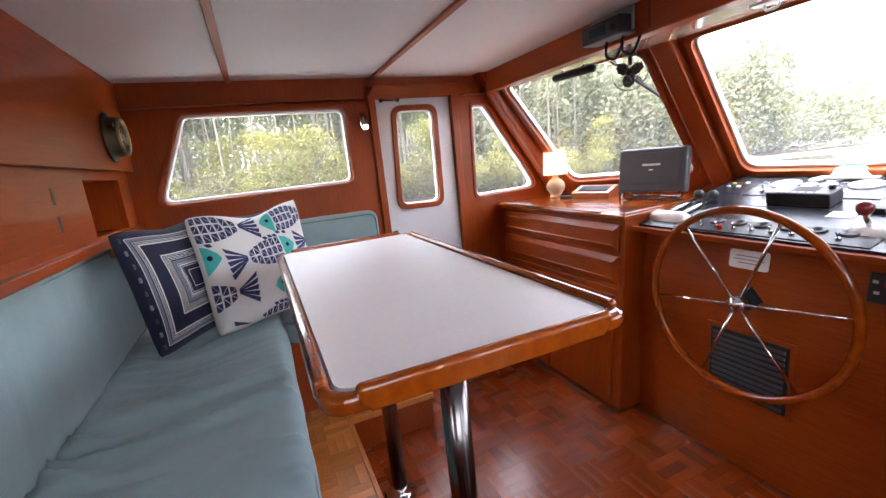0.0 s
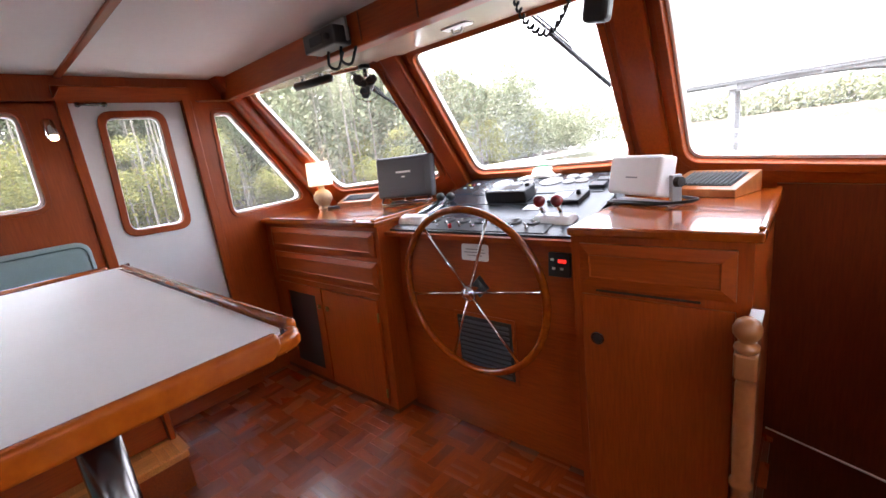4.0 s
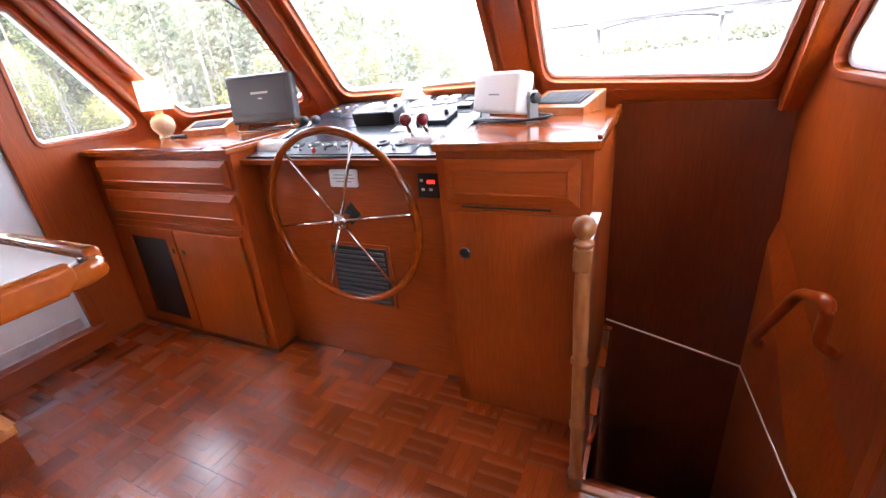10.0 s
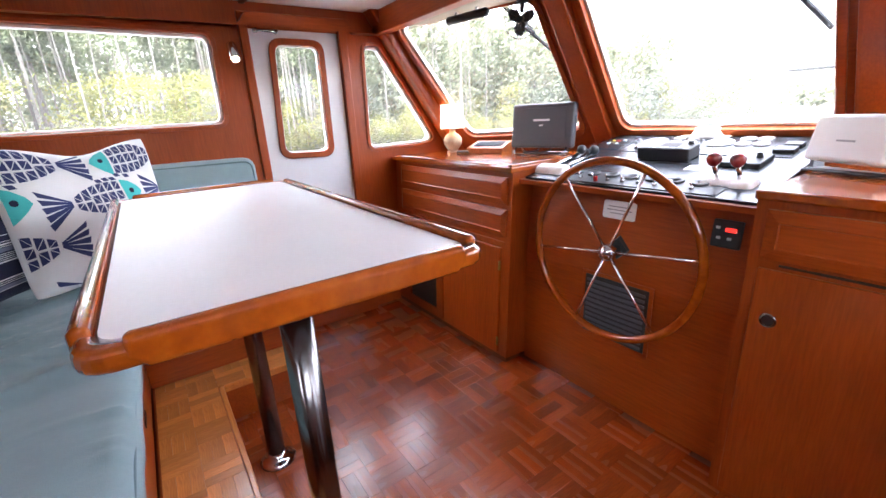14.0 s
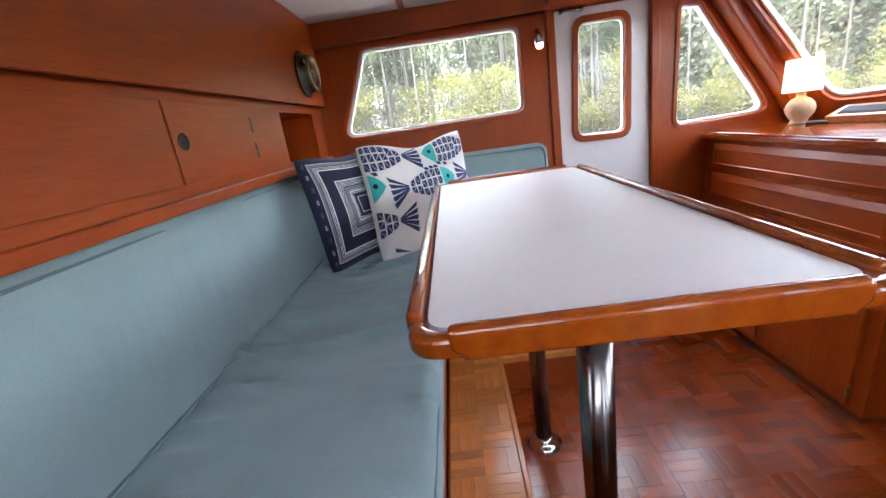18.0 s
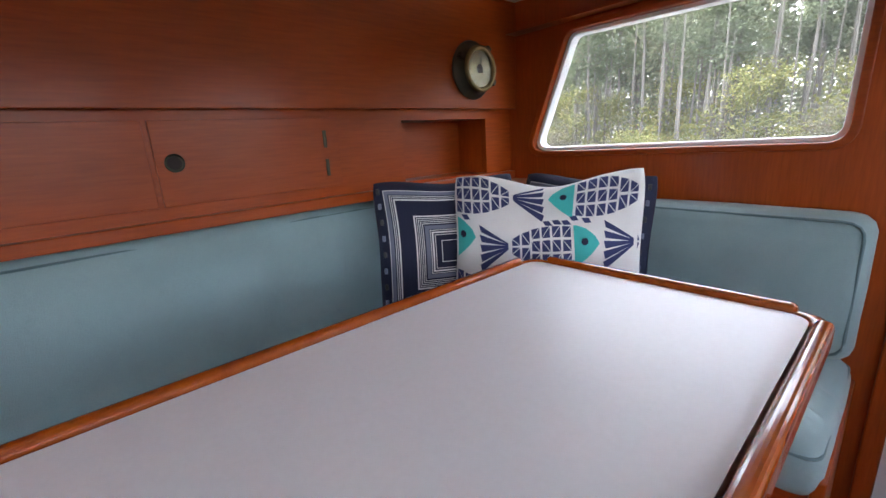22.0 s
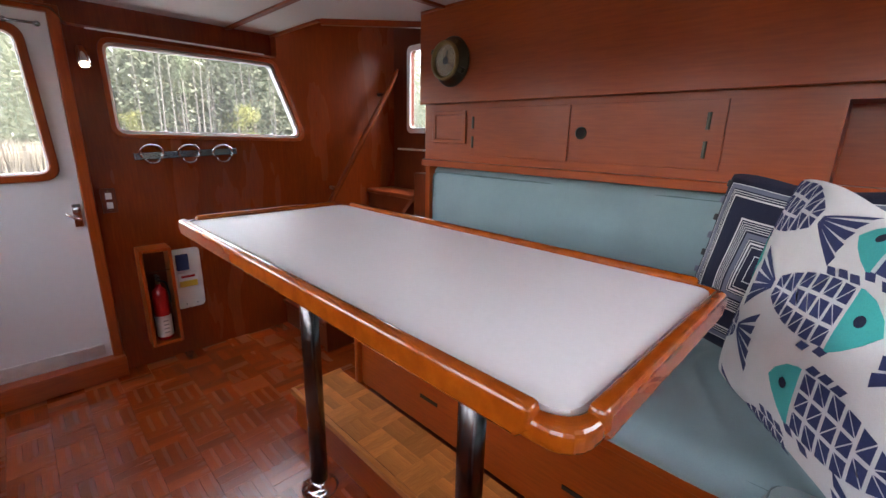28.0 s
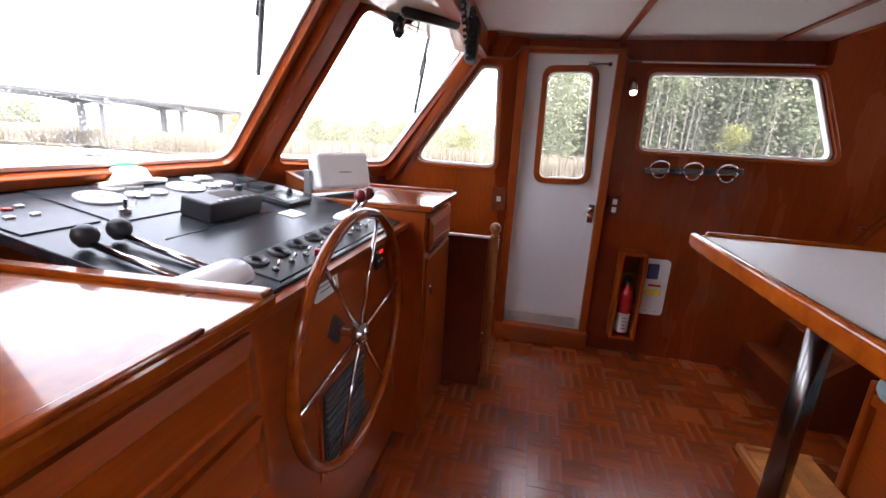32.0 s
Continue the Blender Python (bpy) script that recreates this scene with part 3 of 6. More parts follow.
# ---- aft bulkhead with lockers and a niche ----
NICHE = [(-1.52, 1.255), (-1.055, 1.265), (-1.055, 1.49), (-1.52, 1.49)]
aft_face = lambda u, v, w: (u, -0.025 - w, v)
setting("wall_aft", plate([(XP - 0.05, 1.215), (0.60, 1.215), (0.60, 2.02), (XP - 0.05, 2.02)], [NICHE], aft_face, 0.03), TEAK_X, "varnished teak locker bulkhead behind the settee", "wall")
setting("wall_aft_end", box(0.57, 0.60, -0.715, -0.03, 0.0, 2.02), TEAK_V, "teak end panel beside the stairs", "wall")
setting("panel_upper", box(XP, 0.603, 0.0, 0.014, 1.528, 1.962, 0.003), TEAK_X, "upper teak bulkhead panel", "trim")
niche = tagged(new("niche"), "open recessed niche in the teak bulkhead", "niche", kind="structure")
part("back", box(-1.54, -1.04, -0.215, -0.20, 1.24, 1.51), TEAK_X, niche)
part("floor", box(-1.54, -1.04, -0.20, -0.0555, 1.236, 1.255), TEAK_X, niche)
part("top", box(-1.54, -1.04, -0.20, -0.0555, 1.49, 1.505), TEAK_X, niche)
part("side", box(-1.54, -1.52, -0.20, -0.0555, 1.255, 1.49), TEAK_V, niche)
part("side", box(-1.055, -1.035, -0.20, -0.0555, 1.255, 1.49), TEAK_V, niche)
setting("wall_aft_lining", box(XP - 0.05, 0.57, -0.30, -0.27, 0.0, 2.02), TEAK_X, "back of the locker bulkhead", "wall")


def locker(name, x0, x1, hinge_x, knob_x, label):
    o = thing(name, label, "locker door", (0, -0.025, 0))
    door = part("door", box(x0 + 0.0015, x1 - 0.0015, 0.001, 0.007, 1.283, 1.503, 0.0015), TEAK_X, o)
    if hinge_x is not None:
        for z in (1.347, 1.437):
            part("hinge", moved(lathe([(0, -0.027), (0.006, -0.027), (0.006, 0.027), (0, 0.027)], 10), Matrix.Translation((hinge_x, 0.007, z))), BRONZE, o, "dark bronze butt hinge")
    if knob_x is not None:
        ring = part("finger_pull", moved(lathe([(0.017, 0.0), (0.022, 0.0), (0.024, 0.003), (0.018, 0.004), (0.017, 0)], 20), Matrix.Translation((knob_x, 0.0065, 1.395)) @ Matrix.Rotation(-math.pi / 2, 4, "X")), BRONZE, o, "round brass finger pull", True)
        part("hole", moved(lathe([(0, 0.0012), (0.0175, 0.001), (0.0175, 0)], 20), Matrix.Translation((knob_x, 0.0068, 1.395)) @ Matrix.Rotation(-math.pi / 2, 4, "X")), DARK, ring)
    return o


locker("locker_door", -0.785, -0.258, -0.735, -0.302, "flush teak locker door with a brass finger pull")
locker("locker_door", -0.248, 0.272, 0.258, None, "flush teak locker door with brass hinges")
pan = thing("access_panel", "small framed teak access panel on the bulkhead", "panel", (0, -0.025, 0))
part("board", box(0.325, 0.515, 0.0015, 0.007, 1.355, 1.475, 0.002), TEAK_X, pan)
part("frame", plate([(0.305, 1.337), (0.535, 1.337), (0.535, 1.493), (0.305, 1.493)], [[(0.327, 1.357), (0.513, 1.357), (0.513, 1.473), (0.327, 1.473)]], lambda u, v, w: (u, 0.0015 + w, v), 0.010, 0.003), TEAK_X, pan)
setting("rail_aft", box(XP, 0.6, -0.03, 0.003, 1.216, 1.25, 0.004), TEAK_X, "teak rail over the settee back", "trim")


def dial_clock(name, x, z, label):
    o = thing(name, label, "clock", (x, 0.014, z), (-90, 0, 0))
    part("case", lathe([(0, 0), (0.108, 0), (0.112, 0.006), (0.108, 0.012), (0.092, 0.016), (0.086, 0.05), (0.083, 0.058), (0.076, 0.056), (0.072, 0.045), (0, 0.045)], 36), BRONZE, o, smooth=True)
    part("face", lathe([(0, 0.0475), (0.07, 0.047), (0.07, 0.0455)], 32), DIAL, o, "white dial")
    face = o.children[1]
    for k in range(12):
        a = k * math.pi / 6
        part("hour_mark", moved(box(-0.0012, 0.0012, 0.052, 0.060, 0.0475, 0.0482), Matrix.Rotation(a, 4, "Z")), GREYP, face)
    for a, n in ((0.9, 0.03), (2.9, 0.045)):
        part("pointer", moved(box(-0.0014, 0.0014, -0.01, n, 0.0485, 0.0495), Matrix.Rotation(a, 4, "Z")), GREYP, face)
    part("hub", lathe([(0, 0.054), (0.008, 0.053), (0.012, 0.0495), (0.017, 0.0485), (0.017, 0.0475)], 20), GREYP, face, "dark centre boss")
    part("bezel", lathe([(0.068, 0.05), (0.072, 0.058), (0.08, 0.062), (0.086, 0.058), (0.088, 0.05)], 36), BRASS, o, "worn brass bezel", True)
    for q in (0.35, 0.78, 1.35):
        part("lug", moved(box(-0.012, 0.012, 0.082, 0.112, 0.022, 0.046, 0.004), Matrix.Rotation(math.pi * q, 4, "Z")), BRONZE, o, "dark bronze swing dog")
    return o


dial_clock("wall_clock", -1.40, 1.675, "brass ship's bell clock with a white dial")
dial_clock("barometer", 0.375, 1.712, "brass ship's barometer with a pale dial")

# ---- floor ----
fl = [(XP, 0.0), (0.57, 0.0), (0.57, -1.2), (XS, -1.2), (XS, 1.915), (1.05, 1.915), (1.05, 2.95), (XP, 2.95)]
floor = setting("floor", prism(fl, lambda u, v, w: (u, v, -0.05 + w), 0.044), GROUT, "dark red varnished finger-parquet cabin floor", "floor")

# ---- forward stairwell ----
WELLY = 2.87
FOOT = lambda x: BY - (x - BX) * (BY - SY) / (SXS - BX)
# Well panels take the darkened teak, so their shade sits in the colour.
setting("wall_forward", prism([(1.02, FOOT(1.02)), (XS, FOOT(XS)), (XS, FOOT(XS) + 0.05), (1.02, FOOT(1.02) + 0.05)], lambda u, v, w: (u, v + 0.004, -1.3 + w), 2.40), DARK_V, "teak panel at the head of the forward stairs, toned dark for shade", "wall")
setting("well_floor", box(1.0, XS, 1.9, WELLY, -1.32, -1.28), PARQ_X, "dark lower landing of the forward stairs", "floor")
setting("well_side", box(1.0, 1.03, 1.93, WELLY, -1.3, 0.0), DARK_V, "teak side of the stairwell, toned dark for shade", "wall")
setting("well_aft", box(1.03, XS, 1.875, 1.905, -1.3, -0.05), DARK_V, "teak riser under the cabin floor, toned dark for shade", "wall")
setting("well_nosing", box(1.05, XS, 1.905, 1.93, -0.03, 0.008, 0.004), PALE, "pale teak nosing at the head of the stairs", "trim")
for k in range(3):
    z = -0.26 - 0.25 * k
    setting("tread_%d" % (k + 1), box(1.03, XS, 1.905, 2.16 + 0.21 * k, z - 0.03, z, 0.004), PARQ_X, "dark teak tread of the forward stairs", "stairs")
setting("well_line_1", prism([(1.03, FOOT(1.03) - 0.004), (XS, FOOT(XS) - 0.004), (XS, FOOT(XS) + 0.002), (1.03, FOOT(1.03) + 0.002)], lambda u, v, w: (u, v, 0.035 + w), 0.006), ALU, "pale seam along the stairwell panel", "trim")
setting("well_line_2", prism([(sx(1.95) - 0.004, 1.95), (sx(2.7) - 0.004, 2.7), (sx(2.7) + 0.004, 2.7), (sx(1.95) + 0.004, 1.95)], lambda u, v, w: (u, v, 0.035 + w - 0.02 * (2.7 - v)), 0.006), ALU, "pale seam along the stairwell panel", "trim")
setting("bow_panel", box(XP, XS, 3.03, 3.07, 0.0, 1.12), TEAK_X, "closed panel under the windscreen", "wall")
setting("roof", box(XP - 0.32, XS + 0.32, 0.29, 2.75, 2.05, 2.10), WHITE, "white coach roof", "roof")
setting("roof_aft", box(XP - 0.32, 0.9, -1.4, 0.29, 2.05, 2.10), WHITE, "white coach roof", "roof")

# ---- starboard aft stairs ----
AFTWIN = [(1.20, 1.42), (1.53, 1.42), (1.53, 2.0), (1.20, 2.0)]
aft2 = lambda u, v, w: (u, -0.72 - w, v)
# Stair bulkhead and hatch lining get their gloom from the darkened teak too.
setting("wall_stairs_aft", plate([(0.57, -0.2), (XS + 0.05, -0.2), (XS + 0.05, 2.8), (0.57, 2.8)], [rounded(AFTWIN, 0.04)], aft2, 0.04), DARK_V, "teak bulkhead behind the stairs, toned dark for shade", "wall")
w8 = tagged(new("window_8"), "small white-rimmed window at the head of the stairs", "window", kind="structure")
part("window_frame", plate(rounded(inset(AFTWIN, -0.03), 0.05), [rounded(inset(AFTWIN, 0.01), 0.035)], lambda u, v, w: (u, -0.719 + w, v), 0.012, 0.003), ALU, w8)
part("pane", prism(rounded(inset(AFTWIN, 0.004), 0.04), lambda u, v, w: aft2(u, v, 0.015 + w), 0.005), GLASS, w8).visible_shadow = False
setting("wall_stairs_port", box(0.57, 0.60, -0.72, -0.05, 2.02, 2.8), DARK_V, "teak side of the hatch, toned dark for shade", "wall")
setting("hatch_ceiling", box(0.55, XS + 0.1, -0.77, 0.32, 2.75, 2.8), DARK_V, "hatch lining over the stairs, toned dark for shade", "ceiling")
setting("hatch_front", box(0.6, XS + 0.06, 0.29, 0.33, 2.0, 2.76), DARK_V, "hatch lining over the stairs, toned dark for shade", "wall")
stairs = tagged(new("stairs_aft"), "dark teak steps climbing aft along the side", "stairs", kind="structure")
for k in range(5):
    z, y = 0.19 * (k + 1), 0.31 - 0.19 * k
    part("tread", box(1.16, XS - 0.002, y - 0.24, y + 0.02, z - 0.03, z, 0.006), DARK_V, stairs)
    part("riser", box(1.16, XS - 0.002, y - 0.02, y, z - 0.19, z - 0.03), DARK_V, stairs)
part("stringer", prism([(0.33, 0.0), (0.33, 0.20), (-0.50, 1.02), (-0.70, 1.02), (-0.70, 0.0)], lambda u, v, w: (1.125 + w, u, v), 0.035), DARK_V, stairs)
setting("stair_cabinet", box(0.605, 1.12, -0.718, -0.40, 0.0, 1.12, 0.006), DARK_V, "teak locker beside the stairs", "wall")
setting("stair_ledge", box(1.30, 1.66, -0.718, -0.695, 1.255, 1.27, 0.003), ALU, "pale edging of the locker top", "trim")
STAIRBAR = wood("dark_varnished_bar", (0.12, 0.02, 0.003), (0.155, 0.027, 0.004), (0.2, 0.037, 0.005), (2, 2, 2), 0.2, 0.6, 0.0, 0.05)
rail = thing("stair_handrail", "varnished handrail sloping up along the stairs", "handrail")
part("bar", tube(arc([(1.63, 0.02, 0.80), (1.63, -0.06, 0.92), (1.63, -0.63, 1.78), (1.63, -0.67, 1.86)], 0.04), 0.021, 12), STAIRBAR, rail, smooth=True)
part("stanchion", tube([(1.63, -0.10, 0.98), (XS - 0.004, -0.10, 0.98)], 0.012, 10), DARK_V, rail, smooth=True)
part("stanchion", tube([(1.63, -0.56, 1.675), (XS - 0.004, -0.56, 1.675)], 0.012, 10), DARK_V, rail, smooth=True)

setting("wall_aft_lower", box(XP - 0.05, 0.57, -0.205, -0.175, 0.0, 1.235), TEAK_X, "teak panel behind the settee back", "wall")

# ---- settee ----
def cushion(x0, x1, y0, y1, z0, z1, r=0.035, puff=0.012, seed=0, fold=0.0):
    """A boxed cushion with soft edges and slightly swollen, creased faces."""
    b = box(x0, x1, y0, y1, z0, z1, min(r, (z1 - z0) * 0.45, (x1 - x0) * 0.45, (y1 - y0) * 0.45), 3)
    for _ in range(7):
        big = [e for e in b.edges if e.calc_length() > (0.027 if fold else 0.1)]
        if not big:
            break
        bmesh.ops.subdivide_edges(b, edges=big, cuts=1, use_grid_fill=True)
    bmesh.ops.triangulate(b, faces=[f for f in b.faces if len(f.verts) > 4])
    b.normal_update()
    moves = []
    for v in b.verts:
        fx, fy, fz = [min((c - lo), (hi - c)) / max(0.02, (hi - lo)) for c, lo, hi in zip(v.co, (x0, y0, z0), (x1, y1, z1))]
        k = sum(sorted((fx, fy, fz))[1:]) / 1.0
        moves.append(v.normal * (puff * min(1, 2.2 * k) + 0.004 * noise.noise(v.co * 7 + Vector((seed, 0, 0)))))
    for v, d in zip(b.verts, moves):
        if fold and v.normal.z > 0.6:
            x, y = v.co.x, v.co.y
            m = max(0.0, 0.25 + noise.noise(Vector((x * 1.6, y * 1.6, seed + 9))))
            n = noise.noise(Vector((x * 10 + 1.5 * noise.noise(Vector((x, y * 2.5, 1))), y * 1.3, seed)))
            d = d + Vector((0, 0, fold * m * (2.0 * (1 - abs(n)) ** 8 - 0.4)))
        v.co += d
    return b


SEAT = 0.705
settee = thing("settee", "L-shaped built-in settee base in varnished teak", "settee", (0, 0, 0))
part("base", box(-1.68, 0.42, -0.16, 0.54, 0.20, 0.593, 0.004), TEAK_X, settee)
part("base", box(-1.68, -1.16, 0.542, 1.235, 0.20, 0.593, 0.004), TEAK_Y, settee)
part("front_rail", box(-1.16, 0.42, 0.5405, 0.562, 0.56, 0.605, 0.004), TEAK_X, settee)
part("end_panel", box(0.421, 0.45, -0.05, 0.562, 0.2, 0.64, 0.006), TEAK_V, settee, "teak end panel of the settee")
part("end_panel", box(-1.68, -1.13, 1.236, 1.262, 0.0, 0.66, 0.006), TEAK_V, settee, "teak end panel of the settee")
for x in (-0.75, -0.1):
    part("vent_slot", box(x, x + 0.10, 0.5405, 0.5435, 0.33, 0.345), DARK, settee)


def seat_cushion(name, args, label, seam):
    o = thing(name, label, "cushion")
    c = part("cushion", cushion(*args), AQUA, o, smooth=True)
    part("piping", tube(seam, 0.0045, 6, True), PIPING, o, "dark piping along the seam", True)
    return o


def loop_xy(x0, x1, y0, y1, z, r=0.04):
    return [(u, v, z) for u, v in rounded([(x0, y0), (x1, y0), (x1, y1), (x0, y1)], r, 4)]


seat_cushion("seat_cushion", (-1.66, 0.40, -0.15, 0.585, 0.597, SEAT, 0.04, 0.010, 1, 0.042), "pale aqua canvas seat cushion, lightly creased", loop_xy(-1.655, 0.398, -0.14, 0.585, SEAT - 0.022, 0.09))
seat_cushion("seat_cushion", (-1.66, -1.115, 0.592, 1.245, 0.597, SEAT + 0.03, 0.04, 0.010, 2, 0.022), "pale aqua canvas seat cushion on the short side", loop_xy(-1.655, -1.115, 0.596, 1.245, SEAT + 0.008))
bk = seat_cushion("back_cushion", (-1.53, 0.585, -0.17, -0.062, SEAT + 0.006, 1.208, 0.045, 0.012, 3), "long pale aqua canvas back cushion", [(u, -0.060, v) for u, v in rounded([(-1.51, SEAT + 0.03), (0.57, SEAT + 0.03), (0.57, 1.182), (-1.51, 1.182)], 0.05, 4)])
bp = seat_cushion("back_cushion", (-1.684, -1.575, 0.0, 1.235, SEAT + 0.036, 1.152, 0.04, 0.012, 4), "pale aqua canvas back cushion under the window", [(-1.578, u, v) for u, v in rounded([(0.10, SEAT + 0.05), (1.226, SEAT + 0.05), (1.226, 1.143), (0.10, 1.143)], 0.05, 4)])
ledge = [(XP + 0.002, 0.005), (-1.02, 0.005), (-1.03, 0.05), (-1.35, 0.075), (-1.57, 0.20), (-1.615, 0.45), (-1.65, 0.55), (XP + 0.002, 0.55)]
lg = thing("corner_ledge", "curved teak ledge behind the settee corner", "ledge")
part("ledge", prism(rounded(ledge, [0, 0.02, 0.02, 0.12, 0.12, 0.1, 0.02, 0], 5), lambda u, v, w: (u, v, 1.178 + w), 0.036, 0.004), PALE, lg)

# ---- raised step in front of the settee ----
step = tagged(new("step_platform"), "raised pale parquet footstep along the settee", "step", kind="structure")
part("core", prism([(-1.24, 0.545), (0.60, 0.545), (0.60, 0.80), (-0.985, 0.80), (-0.985, 1.255), (-1.24, 1.255)], lambda u, v, w: (u, v, 0.001 + w), 0.1895), TEAK_X, step)
part("nosing", box(-0.985, 0.615, 0.795, 0.815, 0.165, 0.1975, 0.004), STEP_X, step)
part("nosing", box(0.598, 0.616, 0.545, 0.795, 0.165, 0.1975, 0.004), STEP_X, step)
part("nosing", box(-0.99, -0.970, 0.815, 1.262, 0.165, 0.1975, 0.004), STEP_X, step)

# ---- dining table ----
TZ = 1.09
TX0, TX1, TY0, TY1 = -0.965, 0.385, 0.63, 1.215
table = thing("dining_table", "white laminate dining table with a varnished teak fiddle", "table", (0, 0, 0))
part("tabletop", prism(rounded([(TX0 + 0.008, TY0 + 0.008), (TX1 - 0.008, TY0 + 0.008), (TX1 - 0.008, TY1 - 0.008), (TX0 + 0.008, TY1 - 0.008)], 0.04, 5), lambda u, v, w: (u, v, TZ - 0.03 + w), 0.03), LAMINATE, table)
part("rim", plate(rounded([(TX0 - 0.02, TY0 - 0.02), (TX1 + 0.02, TY0 - 0.02), (TX1 + 0.02, TY1 + 0.02), (TX0 - 0.02, TY1 + 0.02)], 0.05, 6), [rounded([(TX0 + 0.006, TY0 + 0.006), (TX1 - 0.006, TY0 + 0.006), (TX1 - 0.006, TY1 - 0.006), (TX0 + 0.006, TY1 - 0.006)], 0.042, 6)], lambda u, v, w: (u, v, TZ - 0.034 + w), 0.035, 0.013, 5), RIM, table, "high-gloss varnished teak edge")
part("apron", box(TX0 + 0.10, TX1 - 0.10, TY0 + 0.10, TY1 - 0.10, TZ - 0.055, TZ - 0.031), TEAK_X, table)


def fiddle(a, b):
    """A raised lip along one edge, tapering to the open corners."""
    a, b = Vector((*a, TZ)), Vector((*b, TZ))
    d = (b - a).normalized()
    s = Vector((-d.y, d.x, 0))
    n = (b - a).length
    prof = [(0.02, -0.036), (0, -0.018), (0, 0.013), (n, 0.013), (n, -0.018), (n - 0.02, -0.036)]
    return prism(prof, lambda u, v, w: tuple(a + d * u + s * (0.0115 - w) + Vector((0, 0, v))), 0.026, 0.011, 5)


for a, b in (((TX0 + 0.04, TY0 - 0.009), (TX1 - 0.04, TY0 - 0.009)), ((TX1 - 0.02, TY1 + 0.009), (TX0 + 0.035, TY1 + 0.009)), ((TX0 - 0.009, TY1 - 0.03), (TX0 - 0.009, TY0 + 0.04)), ((TX1 + 0.009, TY0 + 0.035), (TX1 + 0.009, TY1 - 0.035))):
    part("fiddle_rail", fiddle(a, b), RIM, table)
for x, y in ((-0.60, 0.93), (0.18, 0.915)):
    leg = part("leg", lathe([(0, 0.012), (0.033, 0.012), (0.033, TZ - 0.056), (0, TZ - 0.056)], 32), TUBE, table, "polished steel tube leg", True, at=(x, y, 0))
    part("flange", lathe([(0, 0.0), (0.070, 0.0), (0.072, 0.005), (0.052, 0.016), (0.039, 0.03), (0.036, 0.045), (0, 0.045)], 28), CHROME, leg, "chrome floor flange", True)

# ---- port counter ----
CT = 1.076
pc = thing("port_counter", "teak counter unit with two drawers and two doors", "cabinet", (0, -0.0468, 0.1184), (-3.1, 0, 0))
part("body", box(XP + 0.002, -0.518, 2.19, 2.97, 0.03, CT - 0.006), TEAK_V, pc)
part("plinth", box(XP + 0.002, -0.525, 2.195, 2.30, 0.0, 0.03), DARK_V, pc)


def raised_panel(x0, x1, z0, z1, y, t=0.02, edge=0.03):
    """A fielded front: bevelled border rising to a flat centre."""
    bm = bmesh.new()
    a = [bm.verts.new(p) for p in ((x0, y, z0), (x1, y, z0), (x1, y, z1), (x0, y, z1))]
    b = [bm.verts.new(p) for p in ((x0, y - t * 0.55, z0), (x1, y - t * 0.55, z0), (x1, y - t * 0.55, z1), (x0, y - t * 0.55, z1))]
    c = [bm.verts.new(p) for p in ((x0 + edge, y - t, z0 + edge), (x1 - edge, y - t, z0 + edge), (x1 - edge, y - t, z1 - edge), (x0 + edge, y - t, z1 - edge))]
    e = [bm.verts.new(p) for p in ((x0 + edge + 0.004, y - t + 0.004, z0 + edge + 0.004), (x1 - edge - 0.004, y - t + 0.004, z0 + edge + 0.004), (x1 - edge - 0.004, y - t + 0.004, z1 - edge - 0.004), (x0 + edge + 0.004, y - t + 0.004, z1 - edge - 0.004))]
    for p, q in ((a, b), (b, c), (c, e)):
        for k in range(4):
            bm.faces.new((p[k], p[(k + 1) % 4], q[(k + 1) % 4], q[k]))
    bm.faces.new(e)
    bm.faces.new(a[::-1])
    bmesh.ops.recalc_face_normals(bm, faces=bm.faces)
    return bm


part("drawer", raised_panel(-1.60, -0.545, 0.885, 1.022, 2.189, 0.022), TEAK_X, pc, "fielded teak drawer front")
part("drawer", raised_panel(-1.60, -0.545, 0.715, 0.86, 2.189, 0.022), TEAK_X, pc, "fielded teak drawer front")
part("rail", box(-1.60, -0.56, 2.180, 2.1895, 0.665, 0.69, 0.002), TEAK_X, pc)
d = part("door", box(-1.09, -0.575, 2.172, 2.1895, 0.05, 0.655, 0.003), TEAK_V, pc, "flush teak cupboard door")
for z in (0.12, 0.56):
    part("hinge", moved(lathe([(0, -0.025), (0.006, -0.025), (0.006, 0.025), (0, 0.025)], 10), Matrix.Translation((-0.575, 2.171, z))), BRASS, d)
d2 = part("door", plate([(-1.60, 0.05), (-1.10, 0.05), (-1.10, 0.655), (-1.60, 0.655)], [[(-1.50, 0.10), (-1.17, 0.10), (-1.17, 0.60), (-1.50, 0.60)]], lambda u, v, w: (u, 2.1895 - w, v), 0.0175), TEAK_V, pc, "cupboard door with a dark mesh panel")
part("mesh", box(-1.50, -1.17, 2.183, 2.1885, 0.10, 0.60), BLACK, d2, "black mesh infill")
for dd, x in ((d, -1.05), (d2, -1.135)):
    part("finger_pull", moved(lathe([(0.009, 0), (0.015, 0), (0.016, 0.004), (0.009, 0.005)], 18), Matrix.Translation((x, 2.172, 0.535)) @ Matrix.Rotation(math.pi / 2, 4, "X")), BRASS, dd, smooth=True)
wt = thing("port_worktop", "glossy varnished teak counter top with a raised lip", "worktop")
